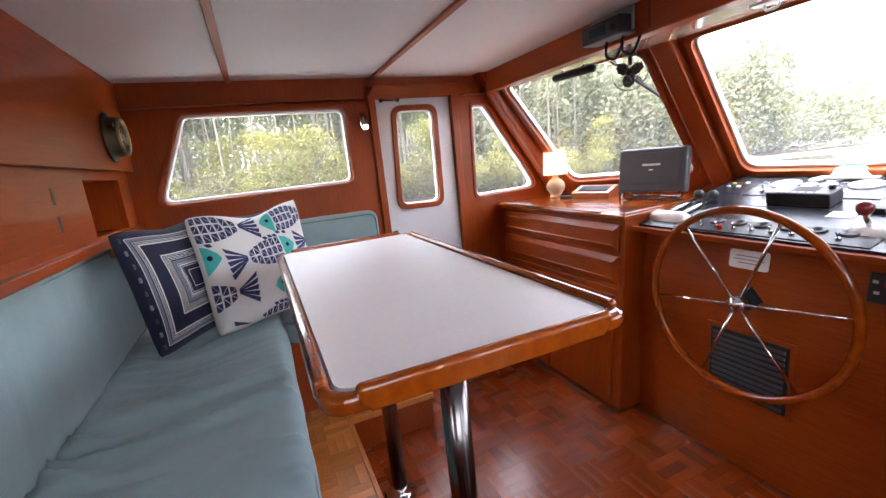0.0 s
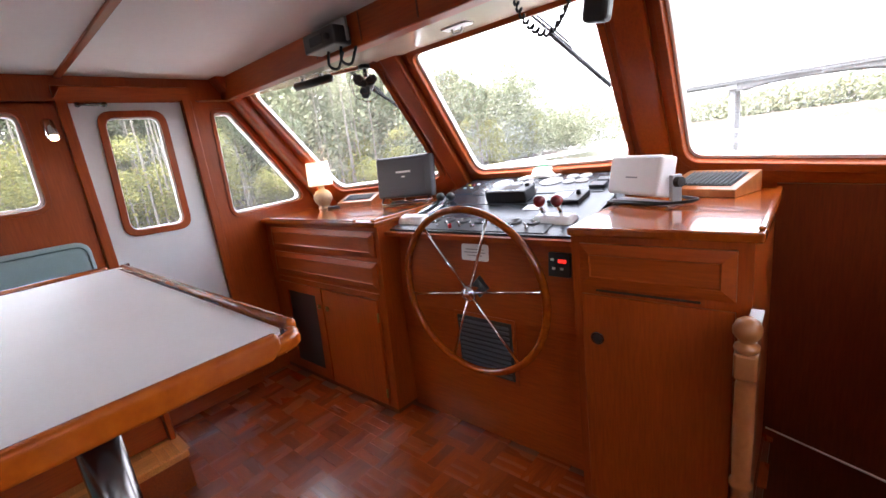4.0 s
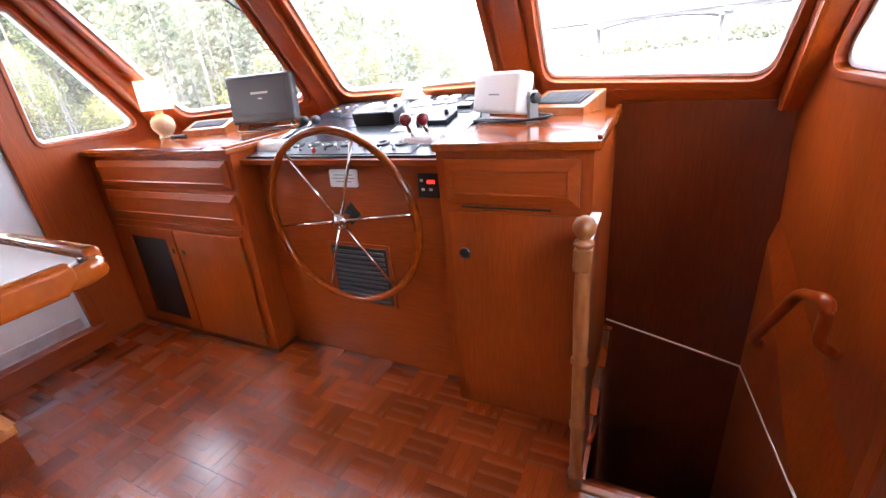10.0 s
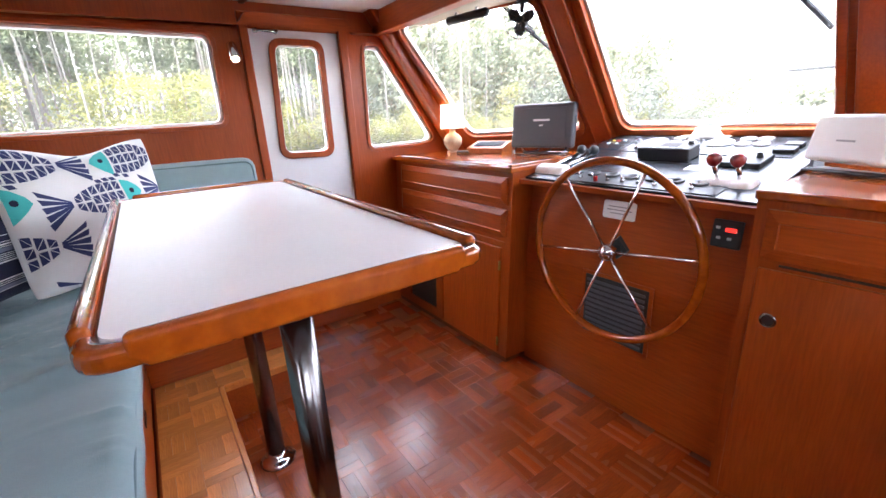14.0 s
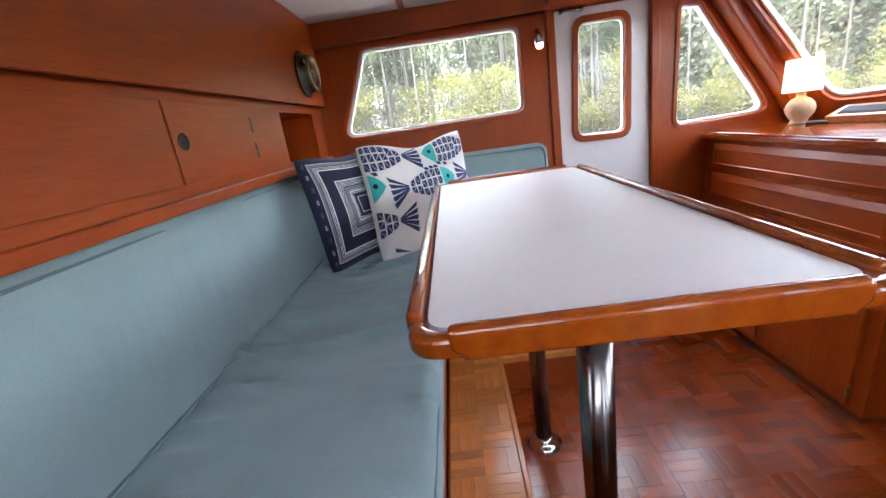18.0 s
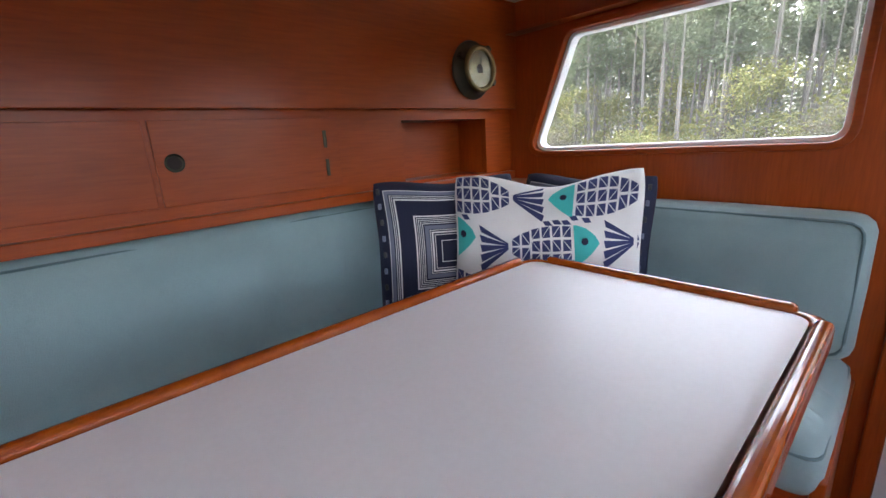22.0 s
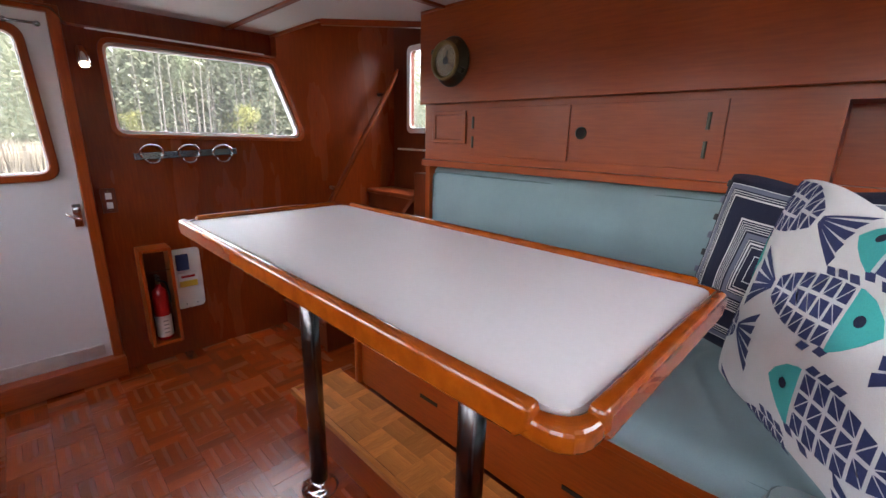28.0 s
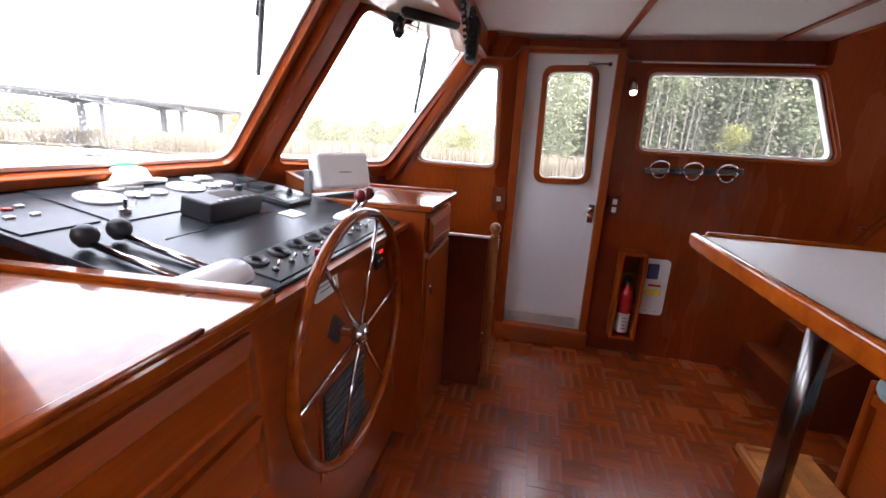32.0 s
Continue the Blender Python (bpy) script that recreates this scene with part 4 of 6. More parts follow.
part("top", prism([(XP + 0.003, 2.165), (-0.497, 2.165), (-0.555, 2.95), (-0.555, 3.025), (XP + 0.003, 3.025)], lambda u, v, w: (u, v, CT - 0.029 + w), 0.029, 0.006), RIM, wt)
part("lip", box(-1.62, -0.66, 2.167, 2.186, CT - 0.001, CT + 0.009, 0.004), RIM, wt)
part("lip", prism([(-0.530, 2.17), (-0.499, 2.17), (-0.556, 2.955), (-0.587, 2.955)], lambda u, v, w: (u, v, CT - 0.001 + w), 0.013, 0.004), RIM, wt)

# ---- helm console ----
hc = thing("helm_console", "teak steering console under the instrument panel", "console")
face = [(2.28, 0.0), (2.29, 0.62), (2.337, 0.985), (2.235, 0.99), (2.232, 1.012), (3.02, 1.02), (3.02, 0.0)]
part("body", prism(face, lambda u, v, w: (-0.512 + w, u, v), 1.028), TEAK_X, hc)


def on_face(x, z, off=0.0):
    """A point on the sloping console face."""
    y = 2.29 + (z - 0.62) * (0.047 / 0.365) if z > 0.62 else 2.28 + z * 0.0161
    return (x, y - off, z)


gr = part("grille", box(-0.15, 0.15, -0.010, 0.0, -0.14, 0.14, 0.003), BLACK, hc, "black louvred air grille", at=on_face(0.018, 0.47), turn=(-0.9, 0, 0))
for k in range(11):
    part("slat", moved(box(-0.138, 0.138, -0.016, -0.008, -0.009, 0.003, 0.001), Matrix.Translation((0, 0, -0.118 + k * 0.0238))), GREYP, gr)
part("frame", plate([(-0.168, -0.158), (0.168, -0.158), (0.168, 0.158), (-0.168, 0.158)], [[(-0.151, -0.141), (0.151, -0.141), (0.151, 0.141), (-0.151, 0.141)]], lambda u, v, w: (u, -w, v), 0.008, 0.002), TEAK_X, gr)
pl = part("name_plate", prism(rounded([(-0.075, -0.038), (0.075, -0.038), (0.075, 0.038), (-0.075, 0.038)], 0.012, 3), lambda u, v, w: (u, -w, v), 0.004), ALU, hc, "small pale maker's plate", at=on_face(-0.018, 0.912), turn=(-7.3, 0, 0))
for k, (w, z) in enumerate(((0.05, 0.014), (0.058, 0.0), (0.04, -0.014))):
    part("engraving", box(-w, w, -0.0048, -0.004, z - 0.002, z + 0.002), GREYM, pl)
al = part("alarm_unit", box(-0.046, 0.046, -0.016, 0.0, -0.048, 0.048, 0.004), BLACK, hc, "black alarm unit with a red lamp", at=on_face(0.398, 0.892), turn=(-7.3, 0, 0))
part("lamp", box(-0.004, 0.030, -0.0182, -0.0155, 0.008, 0.022), LED, al)
for x, z in ((-0.022, -0.015), (0.012, -0.015), (-0.028, 0.02)):
    part("button", box(x - 0.007, x + 0.007, -0.018, -0.0155, z - 0.005, z + 0.005, 0.001), WHITEP, al)

# sloping instrument panel
PA, PB = (2.262, 1.016), (3.035, 1.165)
_pv = Vector((0, PB[0] - PA[0], PB[1] - PA[1]))
PL = _pv.length
TILT = math.degrees(math.atan2(_pv.z, _pv.y))
ip = thing("instrument_panel", "sloping grey instrument panel with round gauges and switches", "instrument panel", (0, *PA), (TILT, 0, 0))
part("board", box(-0.50, 0.49, 0.0, PL, -0.02, 0.006, 0.003), PANELG, ip)
part("seam", box(-0.30, 0.13, 0.335, 0.339, 0.006, 0.0075), BLACK, ip)
part("sub_panel", box(-0.30, 0.42, 0.475, 0.76, 0.006, 0.0095, 0.001), PANELG, ip)
part("sub_panel", box(-0.485, -0.32, 0.50, 0.72, 0.006, 0.0095, 0.001), PANELG, ip)
part("switch_strip", box(-0.32, 0.36, 0.015, 0.15, 0.006, 0.0095, 0.001), BLACK, ip, "black switch strip")


def gauge(x, y, r):
    g = part("gauge", lathe([(r * 0.9, 0.0035), (r * 0.93, 0.006), (r, 0.006), (r * 1.03, 0.003), (r * 1.03, 0.0)], 28), GREYM, ip, "round gauge with a steel bezel", True, at=(x, y, 0.0095))
    part("dial", lathe([(0, 0.0042), (r * 0.94, 0.0041), (r * 0.94, 0.001)], 24), DIALG, g, "grey dial under glass")
    part("pointer", moved(box(-0.0012, 0.0012, -0.004, r * 0.66, 0.0044, 0.0049), Matrix.Rotation(0.7 + x * 9, 4, "Z")), BLACK, g)
    for k in range(7):
        part("mark", moved(box(-0.001, 0.001, r * 0.68, r * 0.8, 0.0043, 0.0047), Matrix.Rotation(-2.1 + k * 0.7, 4, "Z")), BLACK, g)


for x0 in (-0.20, 0.095):
    gauge(x0, 0.645, 0.058)
    for dx, dy in ((0.09, 0.712), (0.157, 0.715), (0.10, 0.632), (0.168, 0.637)):
        gauge(x0 + dx, dy, 0.031)
for k in range(9):
    x = -0.28 + k * 0.068
    s = part("toggle_switch", lathe([(0, 0.008), (0.008, 0.007), (0.009, 0.0)], 12), STEEL, ip, at=(x, 0.055, 0.0095))
    part("bat", moved(lathe([(0, 0.03), (0.004, 0.029), (0.0025, 0.006), (0, 0.006)], 10), Matrix.Rotation(0.3, 4, "X")), CHROME, s, smooth=True)
for k in range(7):
    part("push_button", lathe([(0.012, 0.006), (0.02, 0.009), (0.028, 0.007), (0.03, 0.0)], 20), BLACK, ip, "black ringed switch", at=(-0.27 + k * 0.09, 0.112, 0.0095))
part("push_button", lathe([(0, 0.02), (0.009, 0.019), (0.009, 0.0)], 14), RED, ip, "red push button", at=(-0.12, 0.035, 0.0095))
rd = part("radio", box(-0.13, 0.10, 0.36, 0.46, 0.006, 0.062, 0.006), BLACK, ip, "black marine radio")
part("display", box(-0.045, 0.04, 0.39, 0.445, 0.0622, 0.063), DARK, rd)
for k in range(6):
    part("key", box(-0.09 + k * 0.028, -0.075 + k * 0.028, 0.366, 0.376, 0.0622, 0.065), GREYM, rd)
part("knob", lathe([(0, 0.016), (0.011, 0.015), (0.012, 0)], 16), BLACK, rd, at=(0.075, 0.435, 0.062))
ap = part("autopilot", box(0.22, 0.37, 0.33, 0.465, 0.006, 0.024, 0.004), BLACK, ip, "black autopilot control")
part("knob", lathe([(0, 0.022), (0.008, 0.02), (0.012, 0)], 16), BLACK, ap, at=(0.34, 0.41, 0.024))
part("display", box(0.235, 0.31, 0.35, 0.44, 0.0242, 0.025), PANELG, ap)
for x, y, w, h in ((0.34, 0.52, 0.07, 0.06), (0.35, 0.60, 0.06, 0.05)):
    part("breaker", box(x, x + w, y, y + h, 0.0095, 0.024, 0.002), BLACK, ip)
part("placard", box(0.13, 0.21, 0.26, 0.32, 0.006, 0.0085), ALU, ip, "pale placard")
for x, y, m in ((-0.45, 0.64, YELLOW), (-0.42, 0.64, RED), (-0.39, 0.65, ALU), (-0.45, 0.59, ALU), (-0.40, 0.59, ALU)):
    part("indicator", box(x, x + 0.018, y, y + 0.012, 0.0095, 0.014, 0.001), m, ip)
for x in (-0.235, 0.06):
    k = part("ignition_key", lathe([(0, 0.012), (0.014, 0.011), (0.015, 0)], 16), CHROME, ip, at=(x, 0.525, 0.0095))
    part("key", box(-0.006, 0.006, -0.001, 0.001, 0.012, 0.035), CHROME, k)
    part("key_ring", tube([(0.014 + 0.018 * math.cos(a), 0.004 * math.sin(a), 0.03 + 0.018 * math.sin(a)) for a in [i * math.pi / 8 for i in range(16)]], 0.0014, 6, True), CHROME, k)

# compass under its white cover
cp = thing("compass", "compass under a white plastic cover", "compass", (-0.01, 3.015, 1.163))
part("skirt", prism(rounded([(-0.105, -0.065), (0.105, -0.065), (0.105, 0.065), (-0.105, 0.065)], 0.03, 4), lambda u, v, w: (u, v, w), 0.012, 0.003), WHITEP, cp)
part("cover", lathe([(0, 0.055), (0.035, 0.054), (0.055, 0.046), (0.072, 0.012), (0.072, 0.01)], 28), WHITEP, cp, smooth=True)
part("sticker", lathe([(0, 0.0562), (0.03, 0.0555), (0.03, 0.0545)], 20), GREEN, cp, "green sticker")


def lever_pair(name, x, y, z, knob, label, lean, h):
    o = thing(name, label, "control lever", (x, y, z))
    part("housing", moved(lathe([(0, -0.085), (0.04, -0.085), (0.048, -0.065), (0.048, 0.065), (0.04, 0.085), (0, 0.085)], 28), Matrix.Rotation(math.pi / 2, 4, "Y")), ALU, o, "white rounded lever housing", True)
    for dx in (-0.037, 0.037):
        lv = part("lever", tube([(dx, 0, 0.02), (dx, lean, h)], 0.008, 10), CHROME, o, smooth=True)
        part("knob", moved(lathe([(0, -0.025), (0.014, -0.021), (0.023, -0.008), (0.025, 0.003), (0.021, 0.016), (0.01, 0.024), (0, 0.025)], 20), Matrix.Translation((dx, lean, h + 0.012))), knob, lv, "glossy ball knob", True)
    return o


lever_pair("throttle_levers", 0.345, 2.41, 1.03, MAROON, "pair of chrome levers with maroon ball knobs", -0.055, 0.095)
lever_pair("gear_levers", -0.415, 2.37, 1.03, BLACK, "pair of chrome levers with black ball knobs", 0.26, 0.08)

# steering wheel
wh = thing("steering_wheel", "large varnished wooden steering wheel with six chrome spokes", "steering wheel", (0.004, 2.225, 0.755), (90, 0, 0))
part("rim", tube([(0.375 * math.cos(a), 0.375 * math.sin(a), 0) for a in [2 * math.pi * k / 72 for k in range(72)]], 0.0165, 14, True), RIM, wh, "glossy teak rim", True)
for k in range(6):
    a = radians(k * 60 + 8)
    part("spoke", tube([(0.028 * math.cos(a), 0.028 * math.sin(a), 0), (0.365 * math.cos(a), 0.365 * math.sin(a), 0)], 0.0062, 10), CHROME, wh, smooth=True)
hub = part("hub", lathe([(0, 0.026), (0.016, 0.026), (0.02, 0.02), (0.034, 0.016), (0.036, -0.012), (0.02, -0.02), (0, -0.02)], 28), CHROME, wh, "chrome hub", True)
part("shaft", lathe([(0, -0.09), (0.016, -0.09), (0.016, -0.02), (0, -0.02)], 16), CHROME, wh)
part("boss", lathe([(0, -0.13), (0.055, -0.13), (0.056, -0.09), (0.046, -0.07), (0, -0.068)], 4), BLACK, wh, "black square helm boss")
for k in range(6):
    part("bolt", lathe([(0, 0.021), (0.0035, 0.021), (0.0035, 0.016)], 6), CHROME, hub, at=(0.026 * math.cos(radians(30 + k * 60)), 0.026 * math.sin(radians(30 + k * 60)), 0))

# ---- starboard cabinet, with the partition and newel of the stairs ----
ST = 1.086
sc = thing("helm_cabinet", "tall teak cabinet with one drawer and one door", "cabinet")
part("body", box(0.519, 1.02, 2.165, 2.98, 0.0, ST - 0.03), TEAK_V, sc)
part("drawer", raised_panel(0.552, 0.985, 0.885, 1.03, 2.164, 0.022, 0.034), TEAK_X, sc, "fielded teak drawer front")
part("shadow_gap", box(0.60, 0.90, 2.159, 2.1645, 0.866, 0.872), DARK, sc)
dd = part("door", box(0.552, 0.985, 2.15, 2.1645, 0.03, 0.855, 0.003), TEAK_V, sc, "flush teak cupboard door")
fp = part("finger_pull", moved(lathe([(0.0165, 0), (0.021, 0), (0.0225, 0.002), (0.0205, 0.004), (0.0165, 0.003)], 24), Matrix.Translation((0.602, 2.15, 0.70)) @ Matrix.Rotation(math.pi / 2, 4, "X")), STEEL, dd, "round steel finger pull")
part("hole", moved(lathe([(0, 0.0012), (0.0168, 0.001), (0.0168, 0)], 24), Matrix.Translation((0.602, 2.15, 0.70)) @ Matrix.Rotation(math.pi / 2, 4, "X")), DARK, dd)
st = thing("helm_worktop", "glossy varnished teak cabinet top", "worktop")
part("top", box(0.518, 1.042, 2.135, 2.90, ST - 0.029, ST, 0.007), RIM, st)
part("lip", box(1.025, 1.041, 2.16, 2.85, ST - 0.001, ST + 0.012, 0.005), RIM, st)

pt = thing("stair_partition", "low dark teak partition beside the stairwell", "partition")
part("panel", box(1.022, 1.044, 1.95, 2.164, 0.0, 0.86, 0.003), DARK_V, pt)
part("cap", box(1.018, 1.048, 1.94, 2.163, 0.86, 0.872, 0.003), ALU, pt, "pale edging")
nw = thing("newel_post", "turned teak newel post with a ball finial", "post", (1.033, 1.918, 0.0))
part("square", box(-0.023, 0.023, -0.023, 0.023, 0.80, 0.865, 0.006), PALE, nw)
part("shaft", lathe([(0, 0), (0.021, 0), (0.021, 0.05), (0.025, 0.056), (0.025, 0.066), (0.02, 0.075), (0.02, 0.26), (0.025, 0.267), (0.025, 0.277), (0.02, 0.285), (0.0195, 0.50), (0.025, 0.507), (0.025, 0.517), (0.0195, 0.525), (0.022, 0.66), (0.020, 0.78), (0.017, 0.792), (0.021, 0.80), (0, 0.80)], 20), PALE, nw, smooth=True)
part("finial", lathe([(0.021, 0.865), (0.026, 0.872), (0.024, 0.88), (0.014, 0.886), (0.018, 0.893), (0.028, 0.908), (0.029, 0.922), (0.022, 0.938), (0.010, 0.946), (0, 0.947)], 24), PALE, nw, smooth=True)

# ---- throw pillows ----
def pillow_point(u, v, w, h, t, side, off=0.0):
    """Surface of a stuffed square cushion: u to the right, v up, both 0 to 1; side +1 front, -1 back."""
    a, b = 2 * u - 1, 2 * v - 1
    x = (u - 0.5) * w * (1 - 0.09 * (1 - b * b)) + 0.010 * noise.noise(Vector((u * 2, v * 2, 5)))
    y = (v - 0.5) * h * (1 - 0.09 * (1 - a * a)) - (0.035 if w > 0.55 else 0.012) * math.exp(-((u - 0.52) / 0.22) ** 2) * max(0, b) ** 3
    y += (0.018 if w > 0.55 else 0.01) * max(0.0, a) ** 3 * max(0.0, b) ** 3
    k = 1 - 0.085 * abs(a * b) ** 4
    x, y = x * k, y * k
    g = max(0.0, (1 - abs(a) ** 2.4) * (1 - abs(b) ** 2.4)) ** 0.55
    z = side * (t * 0.5 * g + 0.003 + off) + (0.010 * noise.noise(Vector((u * 3.5, v * 3.5, side)))) * g
    return (x, z * -1, y)


def pillow_mesh(w, h, t, n=22):
    bm = bmesh.new()
    grids = []
    for side in (1, -1):
        grids.append([[bm.verts.new(pillow_point(i / n, j / n, w, h, t, side)) for j in range(n + 1)] for i in range(n + 1)])
    for g in grids:
        for i in range(n):
            for j in range(n):
                bm.faces.new((g[i][j], g[i + 1][j], g[i + 1][j + 1], g[i][j + 1]))
    f, b = grids
    rim = [(i, 0) for i in range(n)] + [(n, j) for j in range(n)] + [(i, n) for i in range(n, 0, -1)] + [(0, j) for j in range(n, 0, -1)]
    for p, q in zip(rim, rim[1:] + rim[:1]):
        bm.faces.new((f[p[0]][p[1]], f[q[0]][q[1]], b[q[0]][q[1]], b[p[0]][p[1]]))
    bmesh.ops.recalc_face_normals(bm, faces=bm.faces)
    return bm


def printed(shapes, w, h, t, off=0.0016):
    """Flat patches of print laid on the pillow's front. Each shape is a list of (u, v), cut off at the seams."""
    bm = bmesh.new()
    for s in shapes:
        mu, mv = sum(p[0] for p in s) / len(s), sum(p[1] for p in s) / len(s)
        if not (0.012 < mu < 0.988 and 0.012 < mv < 0.988):
            continue
        pts = [(min(0.985, max(0.015, u)), min(0.985, max(0.015, v))) for u, v in s]
        todo = [(pts[0], pts[k], pts[k + 1]) for k in range(1, len(pts) - 1)]
        while todo:
            tri3 = todo.pop()
            far, k = max((math.dist(tri3[k], tri3[(k + 1) % 3]), k) for k in range(3))
            if far > 0.04:
                a, b, c = tri3[k], tri3[(k + 1) % 3], tri3[(k + 2) % 3]
                m = ((a[0] + b[0]) / 2, (a[1] + b[1]) / 2)
                todo += [(a, m, c), (m, b, c)]
            elif far > 0.003:
                bm.faces.new([bm.verts.new(pillow_point(u, v, w, h, t, 1, off)) for u, v in tri3])
    return bm


def fish(cu, cv, d, s, tilt=0.0):
    """Scales, head, eye and fins of one printed fish that swims to +u (d=1) or -u (d=-1)."""
    ca, sa = math.cos(tilt), math.sin(tilt)
    put = lambda a, b: (cu + d * s * (a * ca - b * sa), cv + s * (a * sa + b * ca))
    half = lambda a: 0.27 * math.sqrt(max(0, 1 - ((a - 0.06) / 0.52) ** 2)) * (1 - 0.25 * max(0, -a))
    navy, head, eye = [], [], []
    cols = 6
    for k in range(cols):
        a0, a1 = -0.42 + k * 0.113, -0.42 + (k + 1) * 0.113 - 0.014
        h0, h1 = half(a0 + 0.01), half(a1)
        rows = max(2, int(round((h0 + h1) * 5.6)))
        for r in range(rows):
            b0, b1 = -1 + 2 * r / rows, -1 + 2 * (r + 1) / rows
            g = 0.10
            b0, b1 = b0 + g / rows, b1 - g / rows
            if r % 2:
                cells = [(a0, b0 * h0), (a1, b0 * h1), (a0, b1 * h0)], [(a1, b0 * h1), (a1, b1 * h1), (a0, b1 * h0)]
            else:
                cells = [(a0, b0 * h0), (a1, b0 * h1), (a1, b1 * h1)], [(a0, b0 * h0), (a1, b1 * h1), (a0, b1 * h0)]
            for cell in cells:
                ga, gb = sum(p[0] for p in cell) / 3, sum(p[1] for p in cell) / 3
                navy.append([put(ga + (p[0] - ga) * 0.86, gb + (p[1] - gb) * 0.86) for p in cell])
    arcp = [(0.27, half(0.27)), (0.30, 0.245), (0.40, 0.20), (0.50, 0.10), (0.545, 0.0), (0.47, -0.10), (0.38, -0.19), (0.30, -0.25), (0.27, -half(0.27))]
    head.append([put(a, b) for a, b in arcp])
    eye.append([put(0.385 + 0.038 * math.cos(q), 0.035 + 0.045 * math.sin(q)) for q in [i * math.pi / 6 for i in range(12)]])
    for k in range(5):
        b = -0.30 + k * 0.125
        navy.append([put(-0.46, b * 0.12), put(-0.78, b - 0.014), put(-0.80, b + 0.078), put(-0.46, b * 0.12 + 0.02)])
    for a, b, q in ((0.10, 0.27, 1), (0.20, 0.26, 1), (0.0, 0.26, 1), (0.12, -0.27, -1), (0.26, -0.24, -1)):
        navy.append([put(a - 0.03, b), put(a + 0.05, b), put(a + 0.01, b + q * 0.065), put(a - 0.06, b + q * 0.06)])
    return navy, head, eye


def fish_pillow():
    w, h, t = 0.615, 0.56, 0.16
    o = thing("throw_pillow", "white throw pillow printed with navy and turquoise fish", "pillow", (-1.152, 0.538, 1.035), (-10, 1, 125.5))
    part("cover", pillow_mesh(w, h, t), LINEN, o, smooth=True)
    navy, head, eye = [], [], []
    for a in ((0.12, 0.875, -1, 0.465, 0.0), (0.765, 0.87, -1, 0.465, 0.05), (-0.13, 0.62, 1, 0.465, 0.0), (0.52, 0.585, 1, 0.465, 0.05), (1.165, 0.60, 1, 0.465, 0.0), (-0.035, 0.32, -1, 0.465, 0.0), (0.735, 0.26, -1, 0.455, 0.03), (0.48, -0.03, 1, 0.465, 0.0), (1.16, 0.03, 1, 0.465, 0.0)):
        n, hd, e = fish(*a)
        navy += n
        head += hd
        eye += e
    part("print", printed(navy, w, h, t), NAVY2, o, "navy scales and fins", kind="stuff")
    part("print", printed(head, w, h, t, 0.0022), TURQ, o, "turquoise fish heads", kind="stuff")
    part("print", printed(eye, w, h, t, 0.003), NAVY, o, "navy fish eyes", kind="stuff")
    return o


def ring(k0, k1, n=14):
    """A square band as a run of short patches."""
    out = []
    a, b, c, e = 0.5 - k0 / 2, 0.5 + k0 / 2, 0.5 - k1 / 2, 0.5 + k1 / 2
    corners = [((a, a), (c, c)), ((b, a), (e, c)), ((b, b), (e, e)), ((a, b), (c, e))]
    for (p, q), (r, s) in zip(corners, corners[1:] + corners[:1]):
        mix = lambda m, o, t: (m[0] + (o[0] - m[0]) * t, m[1] + (o[1] - m[1]) * t)
        for k in range(n):
            out.append([mix(p, r, k / n), mix(p, r, (k + 1) / n), mix(q, s, (k + 1) / n), mix(q, s, k / n)])
    return out


def navy_pillow(at, turn, label):
    w, h, t = 0.525, 0.525, 0.13
    o = thing("throw_pillow", label, "pillow", at, turn)
    part("cover", pillow_mesh(w, h, t), NAVY, o, smooth=True)
    grey, white = [], []
    for k0, k1 in ((0.855, 0.80), (0.365, 0.31)):
        grey += ring(k0, k1)
    for k0 in (0.735, 0.505, 0.275):
        white += ring(k0, k0 - 0.02)
    for k0 in (0.86, 0.785, 0.76, 0.47, 0.445, 0.42, 0.395, 0.30, 0.235, 0.15):
        white += ring(k0, k0 - 0.009)
    part("print", printed(grey, w, h, t), GREYST, o, "grey concentric squares", kind="stuff")
    part("print", printed(white, w, h, t, 0.0026), LINEN, o, "white concentric lines", kind="stuff")
    for k in range(9):
        v = 0.08 + k * 0.105
        for u in (0.035, 0.965):
            p = pillow_point(u, v, w, h, t, 1, 0.004)
            part("stitch_knot", box(p[0] - 0.006, p[0] + 0.006, p[1] - 0.002, p[1] + 0.004, p[2] - 0.010, p[2] + 0.010, 0.003), GREYST if k % 2 else BLACK, o)
    return o


fish_pillow()
navy_pillow((-1.024, 0.233, 1.042), (-11.5, 1.0, 148.1), "navy throw pillow with grey and white concentric squares")
navy_pillow((-1.461, 0.488, 1.015), (-3.5, 1, 94), "navy striped throw pillow against the window-side cushion")

# ---- on the port counter ----
lamp = thing("table_lamp", "small lit table lamp with a woven globe base", "lamp", (-1.49, 2.555, CT))
part("base", lathe([(0, 0), (0.042, 0), (0.044, 0.008), (0.034, 0.016), (0.045, 0.032), (0.062, 0.058), (0.066, 0.08), (0.060, 0.104), (0.044, 0.124), (0.022, 0.136), (0.02, 0.15), (0.024, 0.156), (0, 0.156)], 28), CERAMIC, lamp, smooth=True)
part("stem", lathe([(0, 0.15), (0.007, 0.15), (0.007, 0.20), (0.012, 0.205), (0.012, 0.225), (0, 0.225)], 12), BRASS, lamp, smooth=True)
